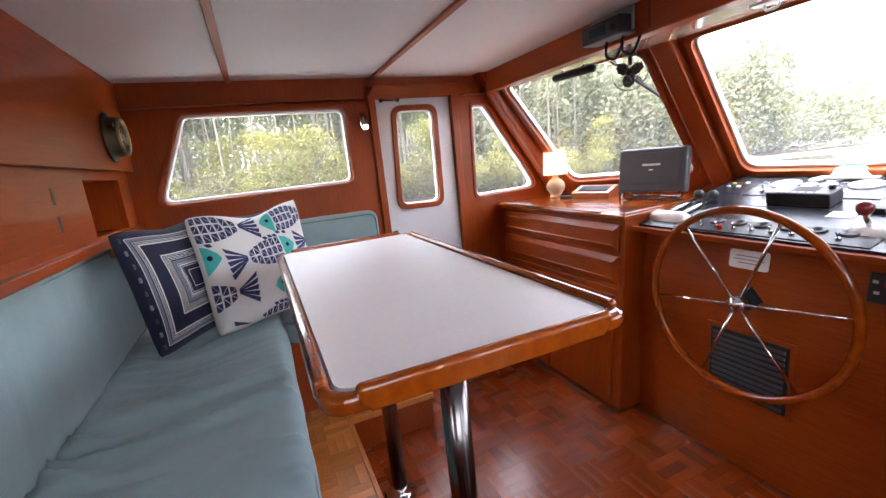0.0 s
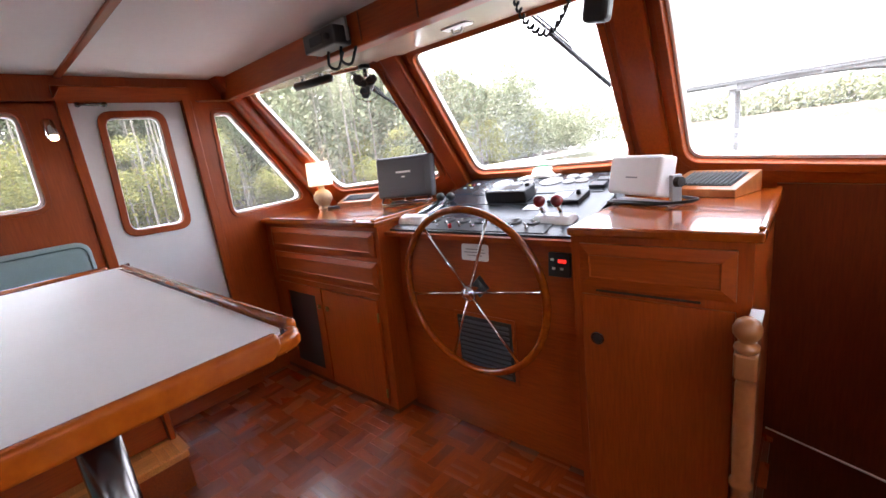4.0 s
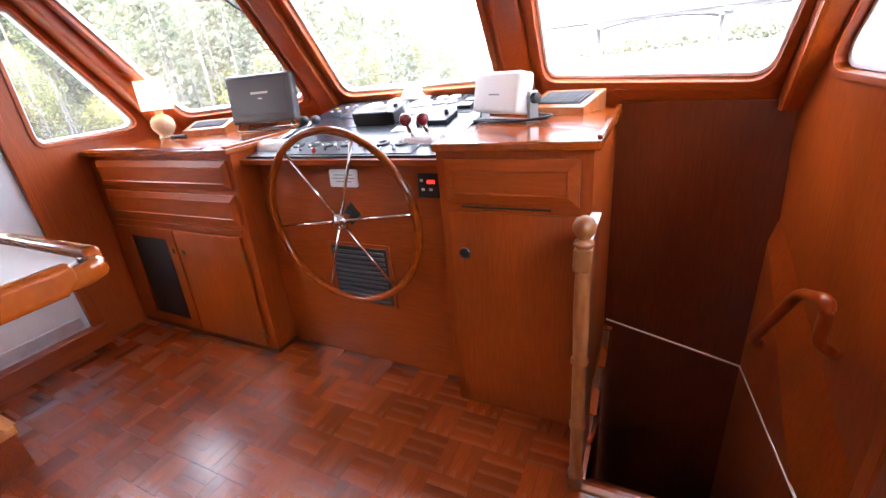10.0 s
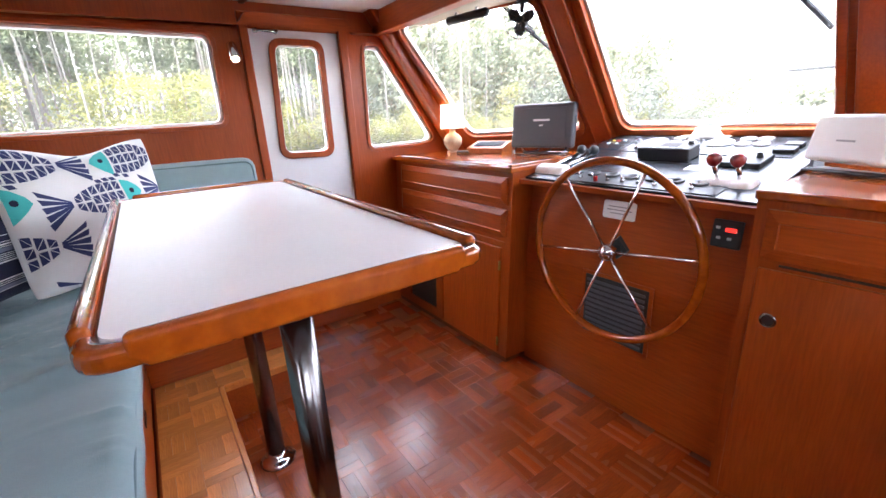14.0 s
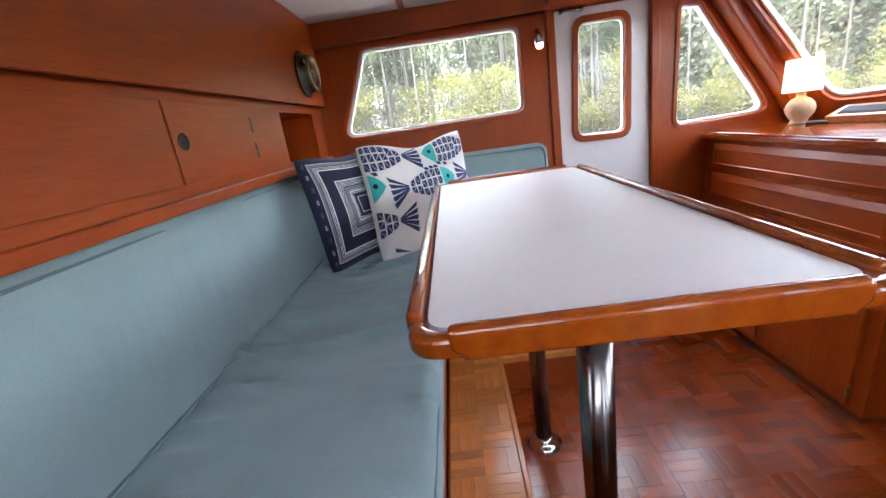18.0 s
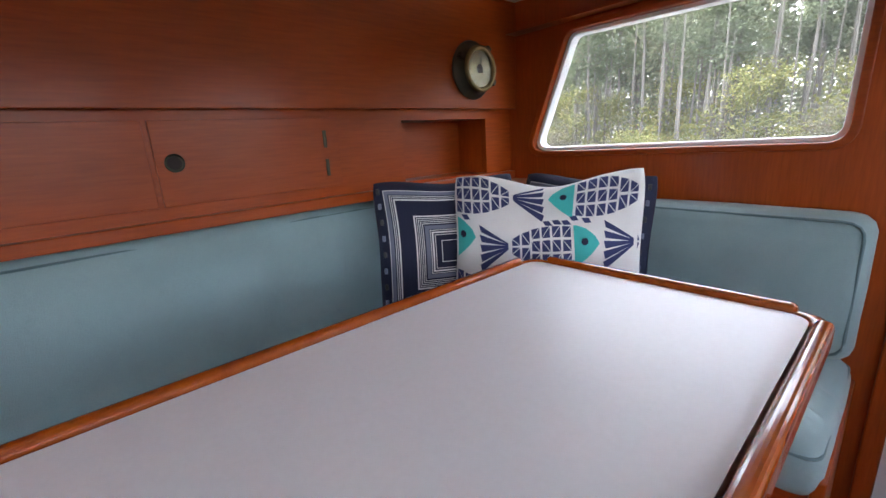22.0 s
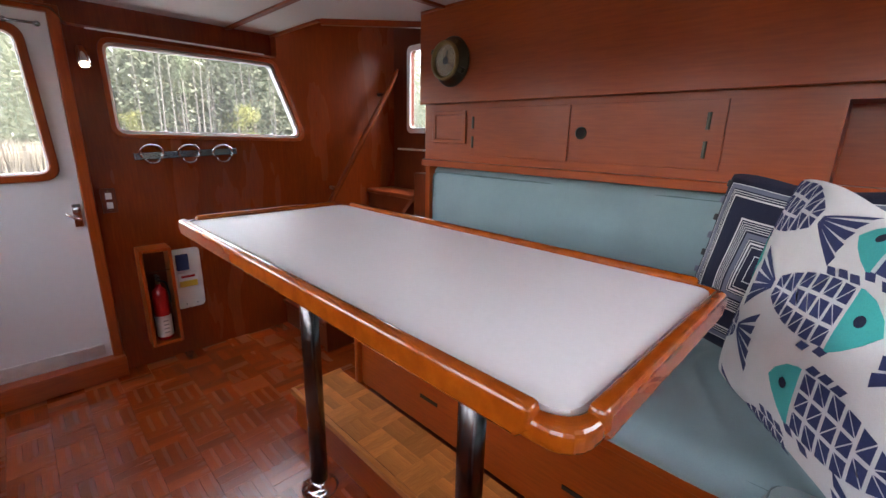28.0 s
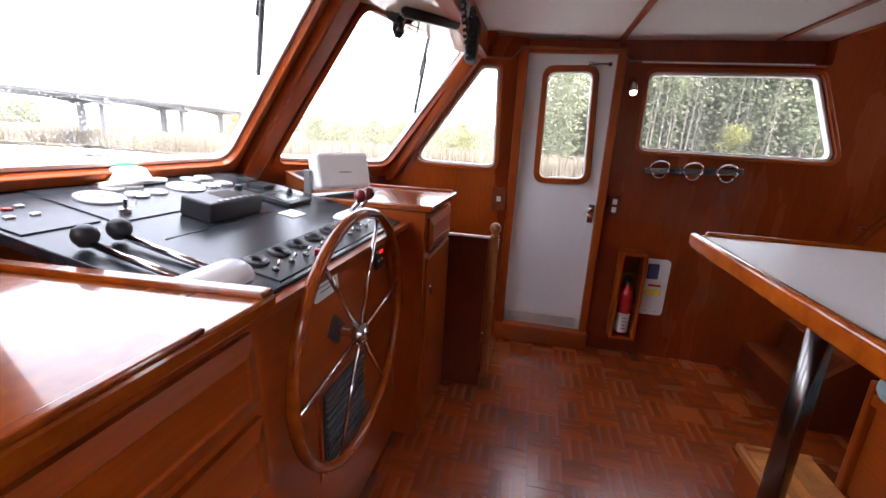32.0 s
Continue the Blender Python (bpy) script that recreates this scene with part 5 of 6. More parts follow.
part("shade", lathe([(0.084, 0.165), (0.076, 0.325), (0.0745, 0.325), (0.0825, 0.165), (0.084, 0.165)], 36), SHADE, lamp, "lit cream fabric drum shade", True)
part("bulb", lathe([(0, 0.285), (0.016, 0.278), (0.022, 0.26), (0.016, 0.24), (0.01, 0.225), (0, 0.225)], 16), BULB, lamp, smooth=True)
cl = thing("phone", "small dark handset lying on the counter", "phone", (-1.36, 2.55, CT), (0, 0, 20))
part("body", box(-0.05, 0.05, -0.022, 0.022, 0.0, 0.018, 0.007), BLACK, cl)


def louvre_box(name, at, turn, label, w=0.27, dp=0.15, h0=0.035, h1=0.075):
    o = thing(name, label, "air vent", at, turn)
    part("case", prism([(-dp / 2, 0), (dp / 2, 0), (dp / 2, h1), (-dp / 2, h0)], lambda u, v, q: (-w / 2 + q, u, v), w, 0.003), PALE, o)
    sl = math.atan2(h1 - h0, dp)
    m = Matrix.Translation((0, 0, (h0 + h1) / 2 + 0.0015)) @ Matrix.Rotation(sl, 4, "X")
    part("opening", moved(box(-w / 2 + 0.03, w / 2 - 0.03, -dp / 2 + 0.03, dp / 2 - 0.03, -0.004, 0.0008), m), BLACK, o)
    n = 12
    for k in range(n):
        x = -w / 2 + 0.04 + (w - 0.08) * k / (n - 1)
        part("slat", moved(moved(box(-0.0015, 0.0015, -dp / 2 + 0.032, dp / 2 - 0.032, -0.005, 0.005), Matrix.Rotation(0.6, 4, "Y")), m @ Matrix.Translation((x, 0, 0.003))), GREYP, o)
    return o


louvre_box("defroster_vent", (-1.225, 2.665, CT), (0, 0, 19), "teak defroster vent box with dark slats")
louvre_box("defroster_vent", (0.82, 2.79, ST), (0, 0, -19), "teak defroster vent box with dark slats", 0.27, 0.19, 0.03, 0.078)

SCR_M = (-0.815, 2.735, CT)
dsp = thing("chart_plotter", "dark grey covered chart plotter on a wire stand", "display", SCR_M, (0, 0, 17))
case = part("cover", moved(box(-0.198, 0.198, -0.028, 0.028, -0.128, 0.128, 0.016, 3), Matrix.Translation((0, 0, 0.165)) @ Matrix.Rotation(radians(-8), 4, "X")), GREYP, dsp, "dark grey plastic sun cover")
part("panel", moved(box(-0.15, 0.15, -0.0315, -0.0275, -0.085, 0.10, 0.002), Matrix.Translation((0, 0, 0.165)) @ Matrix.Rotation(radians(-8), 4, "X")), GREYP, dsp)
for w, z, t in ((0.052, 0.03, 0.006), (0.012, 0.0, 0.004)):
    part("mark", moved(box(-w, w, -0.0325, -0.0318, z - t, z + t), Matrix.Translation((0, 0, 0.165)) @ Matrix.Rotation(radians(-8), 4, "X")), ALU, dsp, "pale unreadable lettering")
part("stand", tube(arc([(-0.16, -0.03, 0.045), (-0.165, -0.07, 0.006), (0.165, -0.07, 0.006), (0.16, -0.03, 0.045)], 0.02), 0.005, 8), STEEL, dsp, "bent steel wire stand", True)
part("stand", tube(arc([(-0.15, 0.0, 0.05), (-0.15, 0.05, 0.006), (0.15, 0.05, 0.006), (0.15, 0.0, 0.05)], 0.02), 0.005, 8), STEEL, dsp, smooth=True)
for s, k in ((0.03, 0), (-0.05, 1)):
    part("cable", tube(arc([(s, 0.02, 0.06), (s + 0.03, 0.0, 0.02), (s - 0.08, -0.03, 0.012), (s - 0.02, -0.05, 0.008), (s + 0.12, -0.03, 0.008)], 0.03), 0.004, 6), RUBBER, dsp, smooth=True)

# ---- on the helm cabinet ----
rdm = thing("radar_display", "white covered radar display on a grey bracket", "display", (0.62, 2.585, ST), (0, 0, -31))
part("case", moved(box(-0.13, 0.13, -0.04, 0.04, -0.075, 0.075, 0.014, 3), Matrix.Translation((0, 0, 0.105)) @ Matrix.Rotation(radians(-12), 4, "X")), WHITEP, rdm, "white plastic cover")
part("bracket", box(0.135, 0.15, 0.0, 0.045, 0.0, 0.11, 0.003), GREYM, rdm)
part("bracket", box(-0.15, -0.135, 0.0, 0.045, 0.0, 0.11, 0.003), GREYM, rdm)
part("foot", box(-0.15, 0.15, -0.02, 0.055, 0.0, 0.006, 0.002), GREYM, rdm)
part("knob", moved(lathe([(0, 0.02), (0.018, 0.019), (0.02, 0.0), (0, 0)], 14), Matrix.Translation((0.15, 0.022, 0.085)) @ Matrix.Rotation(math.pi / 2, 4, "Y")), BLACK, rdm)
part("mark", moved(box(-0.03, 0.03, -0.0412, -0.0402, -0.012, -0.006), Matrix.Translation((0, 0, 0.105)) @ Matrix.Rotation(radians(-12), 4, "X")), GREYM, rdm)
for k in range(3):
    part("cable", tube(arc([(0.05 + 0.02 * k, 0.04, 0.05), (0.09, 0.09, 0.02), (0.20 + 0.01 * k, 0.07, 0.008 + 0.006 * k), (0.12, 0.0 - 0.02 * k, 0.008), (-0.1, -0.05 - 0.012 * k, 0.008)], 0.05), 0.0045, 6), RUBBER, rdm, smooth=True)

# ---- overhead at the helm ----
vhf = thing("vhf_radio", "black radio hung under the overhead fascia", "radio", (-0.47, 2.07, 1.885))
part("case", box(-0.11, 0.11, -0.06, 0.03, -0.035, 0.04, 0.008), BLACK, vhf)
part("bracket", box(-0.12, 0.12, 0.0, 0.012, -0.02, 0.07, 0.002), GREYM, vhf)
part("knob", moved(lathe([(0, 0.02), (0.013, 0.018), (0.014, 0)], 14), Matrix.Translation((0.07, -0.06, 0.0)) @ Matrix.Rotation(math.pi / 2, 4, "X")), BLACK, vhf)
part("display", box(-0.06, 0.03, -0.062, -0.0595, -0.015, 0.02), PANELG, vhf)
for x in (-0.02, 0.07):
    part("cable", tube(arc([(x, 0.0, -0.03), (x + 0.01, -0.02, -0.10), (x + 0.05, 0.0, -0.12), (x + 0.06, 0.03, -0.045)], 0.03), 0.006, 8), RUBBER, vhf, smooth=True)


def visor_light(name, x, y, z, turn, label):
    o = thing(name, label, "strip lamp", (x, y, z), (0, 0, turn))
    part("body", moved(lathe([(0, -0.145), (0.012, -0.142), (0.021, -0.13), (0.021, 0.13), (0.012, 0.142), (0, 0.145)], 16), Matrix.Rotation(math.pi / 2, 4, "Y")), BLACK, o, smooth=True)
    for q in (-0.07, 0.07):
        part("clip", box(q - 0.008, q + 0.008, -0.008, 0.008, 0.012, 0.032, 0.002), GREYM, o)


visor_light("strip_lamp", -0.93, 2.265, 1.812, 10, "black tubular strip lamp under the soffit")
visor_light("strip_lamp", 0.76, 2.235, 1.832, -42, "black tubular strip lamp under the soffit")


def fan(at, turn, label):
    o = thing("cabin_fan", label, "fan", at, turn)
    part("mount", lathe([(0, 0.10), (0.03, 0.10), (0.032, 0.085), (0.012, 0.08), (0.011, 0.04), (0, 0.04)], 16), BLACK, o)
    part("motor", moved(lathe([(0, -0.05), (0.022, -0.045), (0.028, -0.02), (0.028, 0.03), (0.018, 0.04), (0, 0.04)], 20), Matrix.Translation((0, 0.02, 0.0)) @ Matrix.Rotation(math.pi / 2, 4, "X")), BLACK, o, smooth=True)
    for k in range(3):
        a = radians(90 + 120 * k + 180)
        blade = [(0.012, -0.02), (0.035, -0.034), (0.068, -0.022), (0.072, 0.004), (0.05, 0.022), (0.012, 0.02)]
        part("blade", prism(rounded(blade, 0.01, 3), lambda u, v, w, a=a: (u * math.cos(a) - v * math.sin(a), -0.035 + w + v * 0.35, u * math.sin(a) + v * math.cos(a)), 0.002), BLACK, o)
    cage = part("guard", tube([(0.085 * math.cos(q), -0.035, 0.085 * math.sin(q)) for q in [i * math.pi / 20 for i in range(40)]], 0.0018, 6, True), STEEL, o, "thin wire guard", True)
    for r, yy in ((0.085, 0.0), (0.05, -0.06), (0.02, -0.065)):
        part("wire", tube([(r * math.cos(q), yy, r * math.sin(q)) for q in [i * math.pi / 16 for i in range(32)]], 0.001, 5, True), STEEL, cage)
    for k in range(10):
        q = k * math.pi / 5
        part("wire", tube([(0.015 * math.cos(q), -0.065, 0.015 * math.sin(q)), (0.05 * math.cos(q), -0.06, 0.05 * math.sin(q)), (0.085 * math.cos(q), -0.035, 0.085 * math.sin(q)), (0.085 * math.cos(q), 0.0, 0.085 * math.sin(q))], 0.001, 5), STEEL, cage)


fan((-0.72, 2.455, 1.765), (0, 0, 35), "small black caged fan under the soffit")
fan((0.83, 2.40, 1.835), (0, 0, -66), "small black caged fan under the soffit")

mic = thing("radio_handset", "black handset on a coiled cord hung by the screen post", "handset", (0.69, 2.045, 1.735), (0, 0, 0))
part("body", moved(box(-0.034, 0.034, -0.024, 0.024, -0.085, 0.085, 0.014, 3), Matrix.Rotation(radians(10), 4, "Y")), BLACK, mic)
part("clip", box(-0.018, 0.018, 0.02, 0.05, 0.06, 0.16, 0.004), GREYM, mic)
part("grille", moved(box(-0.022, 0.022, -0.0265, -0.0235, 0.02, 0.065), Matrix.Rotation(radians(10), 4, "Y")), RUBBER, mic)
crd = [Vector((-0.265, 0.0, 0.19)), Vector((-0.26, 0.0, 0.09)), Vector((-0.215, -0.01, -0.03)), Vector((-0.14, -0.015, -0.09)), Vector((-0.085, -0.01, -0.03)), Vector((-0.065, 0.0, 0.05)), Vector((-0.05, 0.0, 0.11)), Vector((-0.01, 0.0, 0.09))]
crd = arc(crd, 0.06, 5)
coil, _acc = [], 0.0
for p, q in zip(crd, crd[1:]):
    n = max(2, int((q - p).length / 0.0028))
    for k in range(n):
        s = p.lerp(q, k / n)
        _acc += 0.9
        coil.append(s + Vector((0.0, 0.007 * math.cos(_acc), 0.007 * math.sin(_acc))) + Vector((0.004 * math.sin(_acc), 0, 0)))
part("cord", tube(coil, 0.0045, 5), RUBBER, mic, "coiled black cord", True)
sl = thing("soffit_lamp", "small white ceiling fixture with a latch", "lamp", (0.0, 2.35, 1.858))
part("base", prism(rounded([(-0.065, -0.028), (0.065, -0.028), (0.065, 0.028), (-0.065, 0.028)], 0.01, 3), lambda u, v, w: (u, v, -0.008 + w), 0.01, 0.002), WHITEP, sl)
part("catch", tube(arc([(-0.025, 0, -0.01), (-0.02, 0, -0.028), (0.02, 0, -0.028), (0.025, 0, -0.01)], 0.01), 0.005, 8), ALU, sl, smooth=True)


def spot(name, x, s, label):
    o = thing(name, label, "lamp", (x, 1.245, 1.715), (0, 0, 0))
    part("bracket", moved(lathe([(0, 0.02), (0.016, 0.018), (0.018, 0.0), (0, 0)], 16), Matrix.Rotation(-s * math.pi / 2, 4, "Y")), CHROME, o, smooth=True)
    part("arm", tube([(-s * 0.015, 0, 0), (-s * 0.05, 0, 0.0)], 0.006, 8), CHROME, o, smooth=True)
    m = Matrix.Translation((-s * 0.055, 0, -0.005)) @ Matrix.Rotation(s * radians(36), 4, "Y")
    part("head", moved(lathe([(0.021, -0.055), (0.025, -0.058), (0.026, -0.05), (0.026, 0.035), (0.02, 0.048), (0, 0.05), ], 22), m), CHROME, o, "chrome cylinder shade", True)
    part("bulb", moved(lathe([(0, -0.05), (0.018, -0.048), (0.022, -0.04), (0, -0.038)], 18), m), BULB, o, "lit warm bulb", True)


spot("reading_lamp", XP, -1, "chrome reading spotlight, lit, beside the door")
spot("reading_lamp", XS, 1, "chrome reading spotlight, lit, beside the door")

# ---- starboard side fittings ----
def switch_plate(at, label, n, w=0.045, h=0.15):
    o = thing("switch_plate", label, "switch", at)
    part("plate", box(-0.010, 0.0, -w, w, -h / 2, h / 2, 0.003), DARK_V, o)
    for k in range(n):
        z = (k - (n - 1) / 2) * 0.05
        part("rocker", box(-0.015, -0.009, -0.014, 0.014, z - 0.017, z + 0.017, 0.002), WHITEP, o)
    for z in (-h / 2 + 0.014, h / 2 - 0.014):
        part("screw", moved(lathe([(0, 0.0015), (0.004, 0.001), (0.004, 0)], 10), Matrix.Translation((-0.010, 0, z)) @ Matrix.Rotation(-math.pi / 2, 4, "Y")), BRASS, o)


switch_plate((sx(1.965), 1.965, 0.99), "teak switch plate with a white rocker", 1)
switch_plate((XS, 1.237, 0.995), "teak switch plate with two white rockers", 2, 0.032, 0.13)
hk = thing("glass_rack", "steel bar with three wire hook loops on the wall", "rack", (XS, 0.83, 1.238))
part("bar", moved(box(-0.026, -0.012, -0.27, 0.27, -0.02, 0.02, 0.004), Matrix.Rotation(radians(-3), 4, "X")), STEEL, hk)
for y in (-0.185, 0.0, 0.185):
    part("loop", tube([(-0.03 - 0.02 * math.sin(max(0, math.sin(a))), y + 0.055 * math.cos(a), 0.042 * math.sin(a) + 0.008) for a in [i * math.pi / 14 for i in range(-3, 18)]], 0.0065, 8), CHROME, hk, smooth=True)
    part("loop", tube([(-0.034, y + 0.035 * math.cos(a), -0.024 + 0.026 * math.sin(a)) for a in [math.pi + i * math.pi / 10 for i in range(11)]], 0.005, 8), CHROME, hk, smooth=True)
    part("bolt", box(-0.012, -0.0005, y - 0.006, y + 0.006, -0.006, 0.006), STEEL, hk)
bx = thing("extinguisher_box", "open teak wall box holding the extinguisher", "box", (XS, 1.09, 0.435))
part("back", box(-0.012, -0.001, -0.075, 0.075, -0.29, 0.29), DARK_V, bx)
part("side", box(-0.135, -0.013, 0.06, 0.078, -0.29, 0.29, 0.003), TEAK_V, bx)
part("side", box(-0.135, -0.013, -0.078, -0.06, -0.29, 0.29, 0.003), TEAK_V, bx)
part("top", box(-0.135, -0.013, -0.06, 0.06, 0.272, 0.29, 0.003), TEAK_Y, bx)
part("bottom", box(-0.135, -0.013, -0.06, 0.06, -0.29, -0.272, 0.003), TEAK_Y, bx)
part("bar", box(-0.133, -0.129, -0.06, 0.06, 0.16, 0.164), STEEL, bx)
ex = thing("fire_extinguisher", "red fire extinguisher with a white label", "extinguisher", (XS - 0.07, 1.09, 0.164))
part("cylinder", lathe([(0, 0), (0.036, 0.0), (0.041, 0.008), (0.041, 0.27), (0.036, 0.30), (0.02, 0.318), (0.014, 0.325), (0.014, 0.34), (0, 0.34)], 28), RED, ex, smooth=True)
part("label", lathe([(0.0415, 0.02), (0.0418, 0.021), (0.0418, 0.15), (0.0415, 0.151)], 28), WHITEP, ex, "white printed label")
for k in range(4):
    part("print", box(-0.0432, -0.0415, -0.016, 0.010, 0.045 + k * 0.024, 0.052 + k * 0.024), GREYM, ex)
part("valve", lathe([(0, 0.335), (0.012, 0.335), (0.012, 0.365), (0, 0.365)], 14), BRASS, ex)
part("handle", box(-0.05, 0.03, -0.009, 0.009, 0.365, 0.375, 0.003), BLACK, ex)
part("lever", moved(box(-0.06, 0.02, -0.008, 0.008, 0.382, 0.390, 0.003), Matrix.Rotation(0.06, 4, "Y")), BLACK, ex)
part("hose", tube(arc([(0.0, 0.0, 0.355), (0.0, -0.035, 0.35), (-0.02, -0.046, 0.29), (-0.025, -0.044, 0.22)], 0.03), 0.006, 8), RUBBER, ex, smooth=True)
bp2 = thing("key_board", "white rounded backing board with a boat key and yellow label", "board", (XS, 0.915, 0.485))
part("board", prism(rounded([(-0.075, -0.19), (0.085, -0.19), (0.085, 0.19), (-0.075, 0.19)], 0.03, 4), lambda u, v, w: (-w, u, v), 0.012, 0.003), WHITEP, bp2)
part("pouch", box(-0.035, -0.0125, -0.005, 0.062, 0.06, 0.16, 0.006), NAVYP, bp2, "navy pouch")
part("card", box(-0.030, -0.0125, -0.045, 0.062, -0.05, 0.045, 0.004), WHITEP, bp2)
part("label", box(-0.0325, -0.0302, -0.04, 0.058, -0.045, -0.008), YELLOW, bp2, "yellow label")
part("label", box(-0.0325, -0.0302, -0.03, 0.045, 0.012, 0.026), RED, bp2, "red strip")
for y in (-0.03, 0.03):
    part("screw", box(-0.0135, -0.0118, y - 0.004, y + 0.004, -0.168, -0.16), GREYM, bp2)
hr = thing("well_handrail", "curved teak grab rail beside the forward stairs", "handrail")
part("rail", tube(arc([(sx(2.12), 2.12, 0.53), (sx(2.10) - 0.05, 2.10, 0.565), (sx(2.09) - 0.055, 2.09, 0.70), (sx(2.24) - 0.055, 2.24, 0.635), (sx(2.48) - 0.055, 2.48, 0.30), (sx(2.53), 2.53, 0.26)], 0.04), 0.016, 12), TEAK_V, hr, smooth=True)
gr2 = thing("stair_grab_bar", "thin wooden bar on the side of the stairwell", "handrail")
part("bar", tube([(1.055, 2.10, 0.02), (1.055, 2.45, -0.22)], 0.010, 8), TEAK_V, gr2, smooth=True)
for y, z in ((2.14, -0.008), (2.42, -0.20)):
    part("bracket", tube([(1.031, y, z), (1.055, y, z)], 0.006, 8), BRASS, gr2)


# ---- wipers, just outside the panes ----
def wiper(f, u0, v0, u1, v1):
    o = thing("windscreen_wiper", "black windscreen wiper outside the glass", "wiper")
    part("arm", tube([f(u0, v0, 0.06), f(u0 * 0.4 + u1 * 0.6, v0 * 0.4 + v1 * 0.6, 0.075)], 0.006, 6), BLACK, o)
    part("arm", tube([f(u0 + 0.02, v0, 0.06), f(u0 * 0.45 + u1 * 0.55 + 0.015, v0 * 0.45 + v1 * 0.55, 0.075)], 0.004, 6), BLACK, o)
    part("blade", tube([f(u0 * 0.6 + u1 * 0.4, v0 * 0.6 + v1 * 0.4, 0.055), f(u1, v1, 0.055)], 0.010, 6), RUBBER, o)


wiper(f_port, 0.75, 1.93, 1.06, 1.54)
wiper(f_mid, 0.70, 1.93, 1.014, 1.525)
wiper(f_stbd, 0.62, 1.93, 0.985, 1.47)

# ---- outside: water, banks, woods, bridge, foredeck ----
WATER, _n2, _l2, _b2 = mat("river_water", (0.02, 0.022, 0.016), 0.1)
bump(_n2, _l2, _b2, noise_tex(_n2, _l2, 2.2, 6, (1, 0.35, 1)), 0.45, 0.08)
GROUND = plain("leaf_litter", (0.04, 0.028, 0.016), 0.9, scale=2.0, var=0.4)
REEDS = plain("dry_marsh_reeds", (0.19, 0.16, 0.115), 0.9, scale=1.5, var=0.35)
BARK = plain("pine_bark", (0.14, 0.125, 0.105), 0.9, scale=6, var=0.3)
PALEBARK = plain("pale_bare_bark", (0.12, 0.108, 0.09), 0.8, scale=6, var=0.2)
CONCRETE = plain("bridge_concrete", (0.2, 0.2, 0.205), 0.8, scale=0.5, var=0.12)


def leaves(name, a, b, c):
    m, n, l, p = mat(name, b, 0.7)
    geo = n.new("ShaderNodeNewGeometry")
    k = ramp(n, l, geo.outputs["Random Per Island"], [(0.0, a), (0.5, b), (1.0, c)])
    l.new(k.outputs[0], p.inputs["Base Color"])
    tl, ms = n.new("ShaderNodeBsdfTranslucent"), n.new("ShaderNodeMixShader")
    ms.inputs[0].default_value = 0.5
    l.new(k.outputs[0], tl.inputs[0])
    l.new(p.outputs[0], ms.inputs[1])
    l.new(tl.outputs[0], ms.inputs[2])
    l.new(ms.outputs[0], n["Material Output"].inputs[0])
    p.inputs["Specular IOR Level"].default_value = 0.1
    return m


LEAF1 = leaves("pine_needles", (0.10, 0.125, 0.07), (0.13, 0.155, 0.09), (0.165, 0.185, 0.11))
LEAF2 = leaves("spring_leaves", (0.11, 0.125, 0.042), (0.165, 0.17, 0.056), (0.22, 0.205, 0.068))
# Far-wood greens greyed and lightened: distance haze is put into the leaf colour.
LEAF4 = leaves("haze_tinted_leaves", (0.15, 0.17, 0.11), (0.185, 0.20, 0.13), (0.22, 0.225, 0.15))
LEAF3 = leaves("grey_brush", (0.07, 0.07, 0.048), (0.10, 0.095, 0.065), (0.13, 0.12, 0.085))

ground = bmesh.new()
_R = 2500
vs = [ground.verts.new(p) for p in ((-_R, -_R, -2.4), (_R, -_R, -2.4), (_R, _R, -2.4), (-_R, _R, -2.4))]
ground.faces.new(vs)
setting("water", ground, WATER, "still brown river water", "water")


def bank(name, x0, x1, y0, y1, material, label, hgt):
    bm = bmesh.new()
    nx, ny = 8, 40
    grid = []
    for i in range(nx + 1):
        row = []
        for j in range(ny + 1):
            x, y = x0 + (x1 - x0) * i / nx, y0 + (y1 - y0) * j / ny
            z = -2.5 + hgt * min(1, i / 2.0) * (0 < j < ny) + 0.25 * noise.noise(Vector((x * 0.2, y * 0.2, 0))) * (i > 0)
            row.append(bm.verts.new((x + (1.2 * noise.noise(Vector((0, y * 0.15, 3))) if i == 0 else 0), y, z)))
        grid.append(row)
    for i in range(nx):
        for j in range(ny):
            bm.faces.new((grid[i][j], grid[i + 1][j], grid[i + 1][j + 1], grid[i][j + 1]))
    bmesh.ops.recalc_face_normals(bm, faces=bm.faces)
    setting(name, bm, material, label, "ground")


bank("bank_ahead", -60, 220, 150, 330, GROUND, "low wooded bank far ahead", 1.2)
bank("bank_port", -31, -110, -90, 85, GROUND, "low leaf-littered river bank", 1.0)
bank("bank_starboard", 45, 140, -140, 108, REEDS, "marshy bank of dry tan reeds", 1.4)


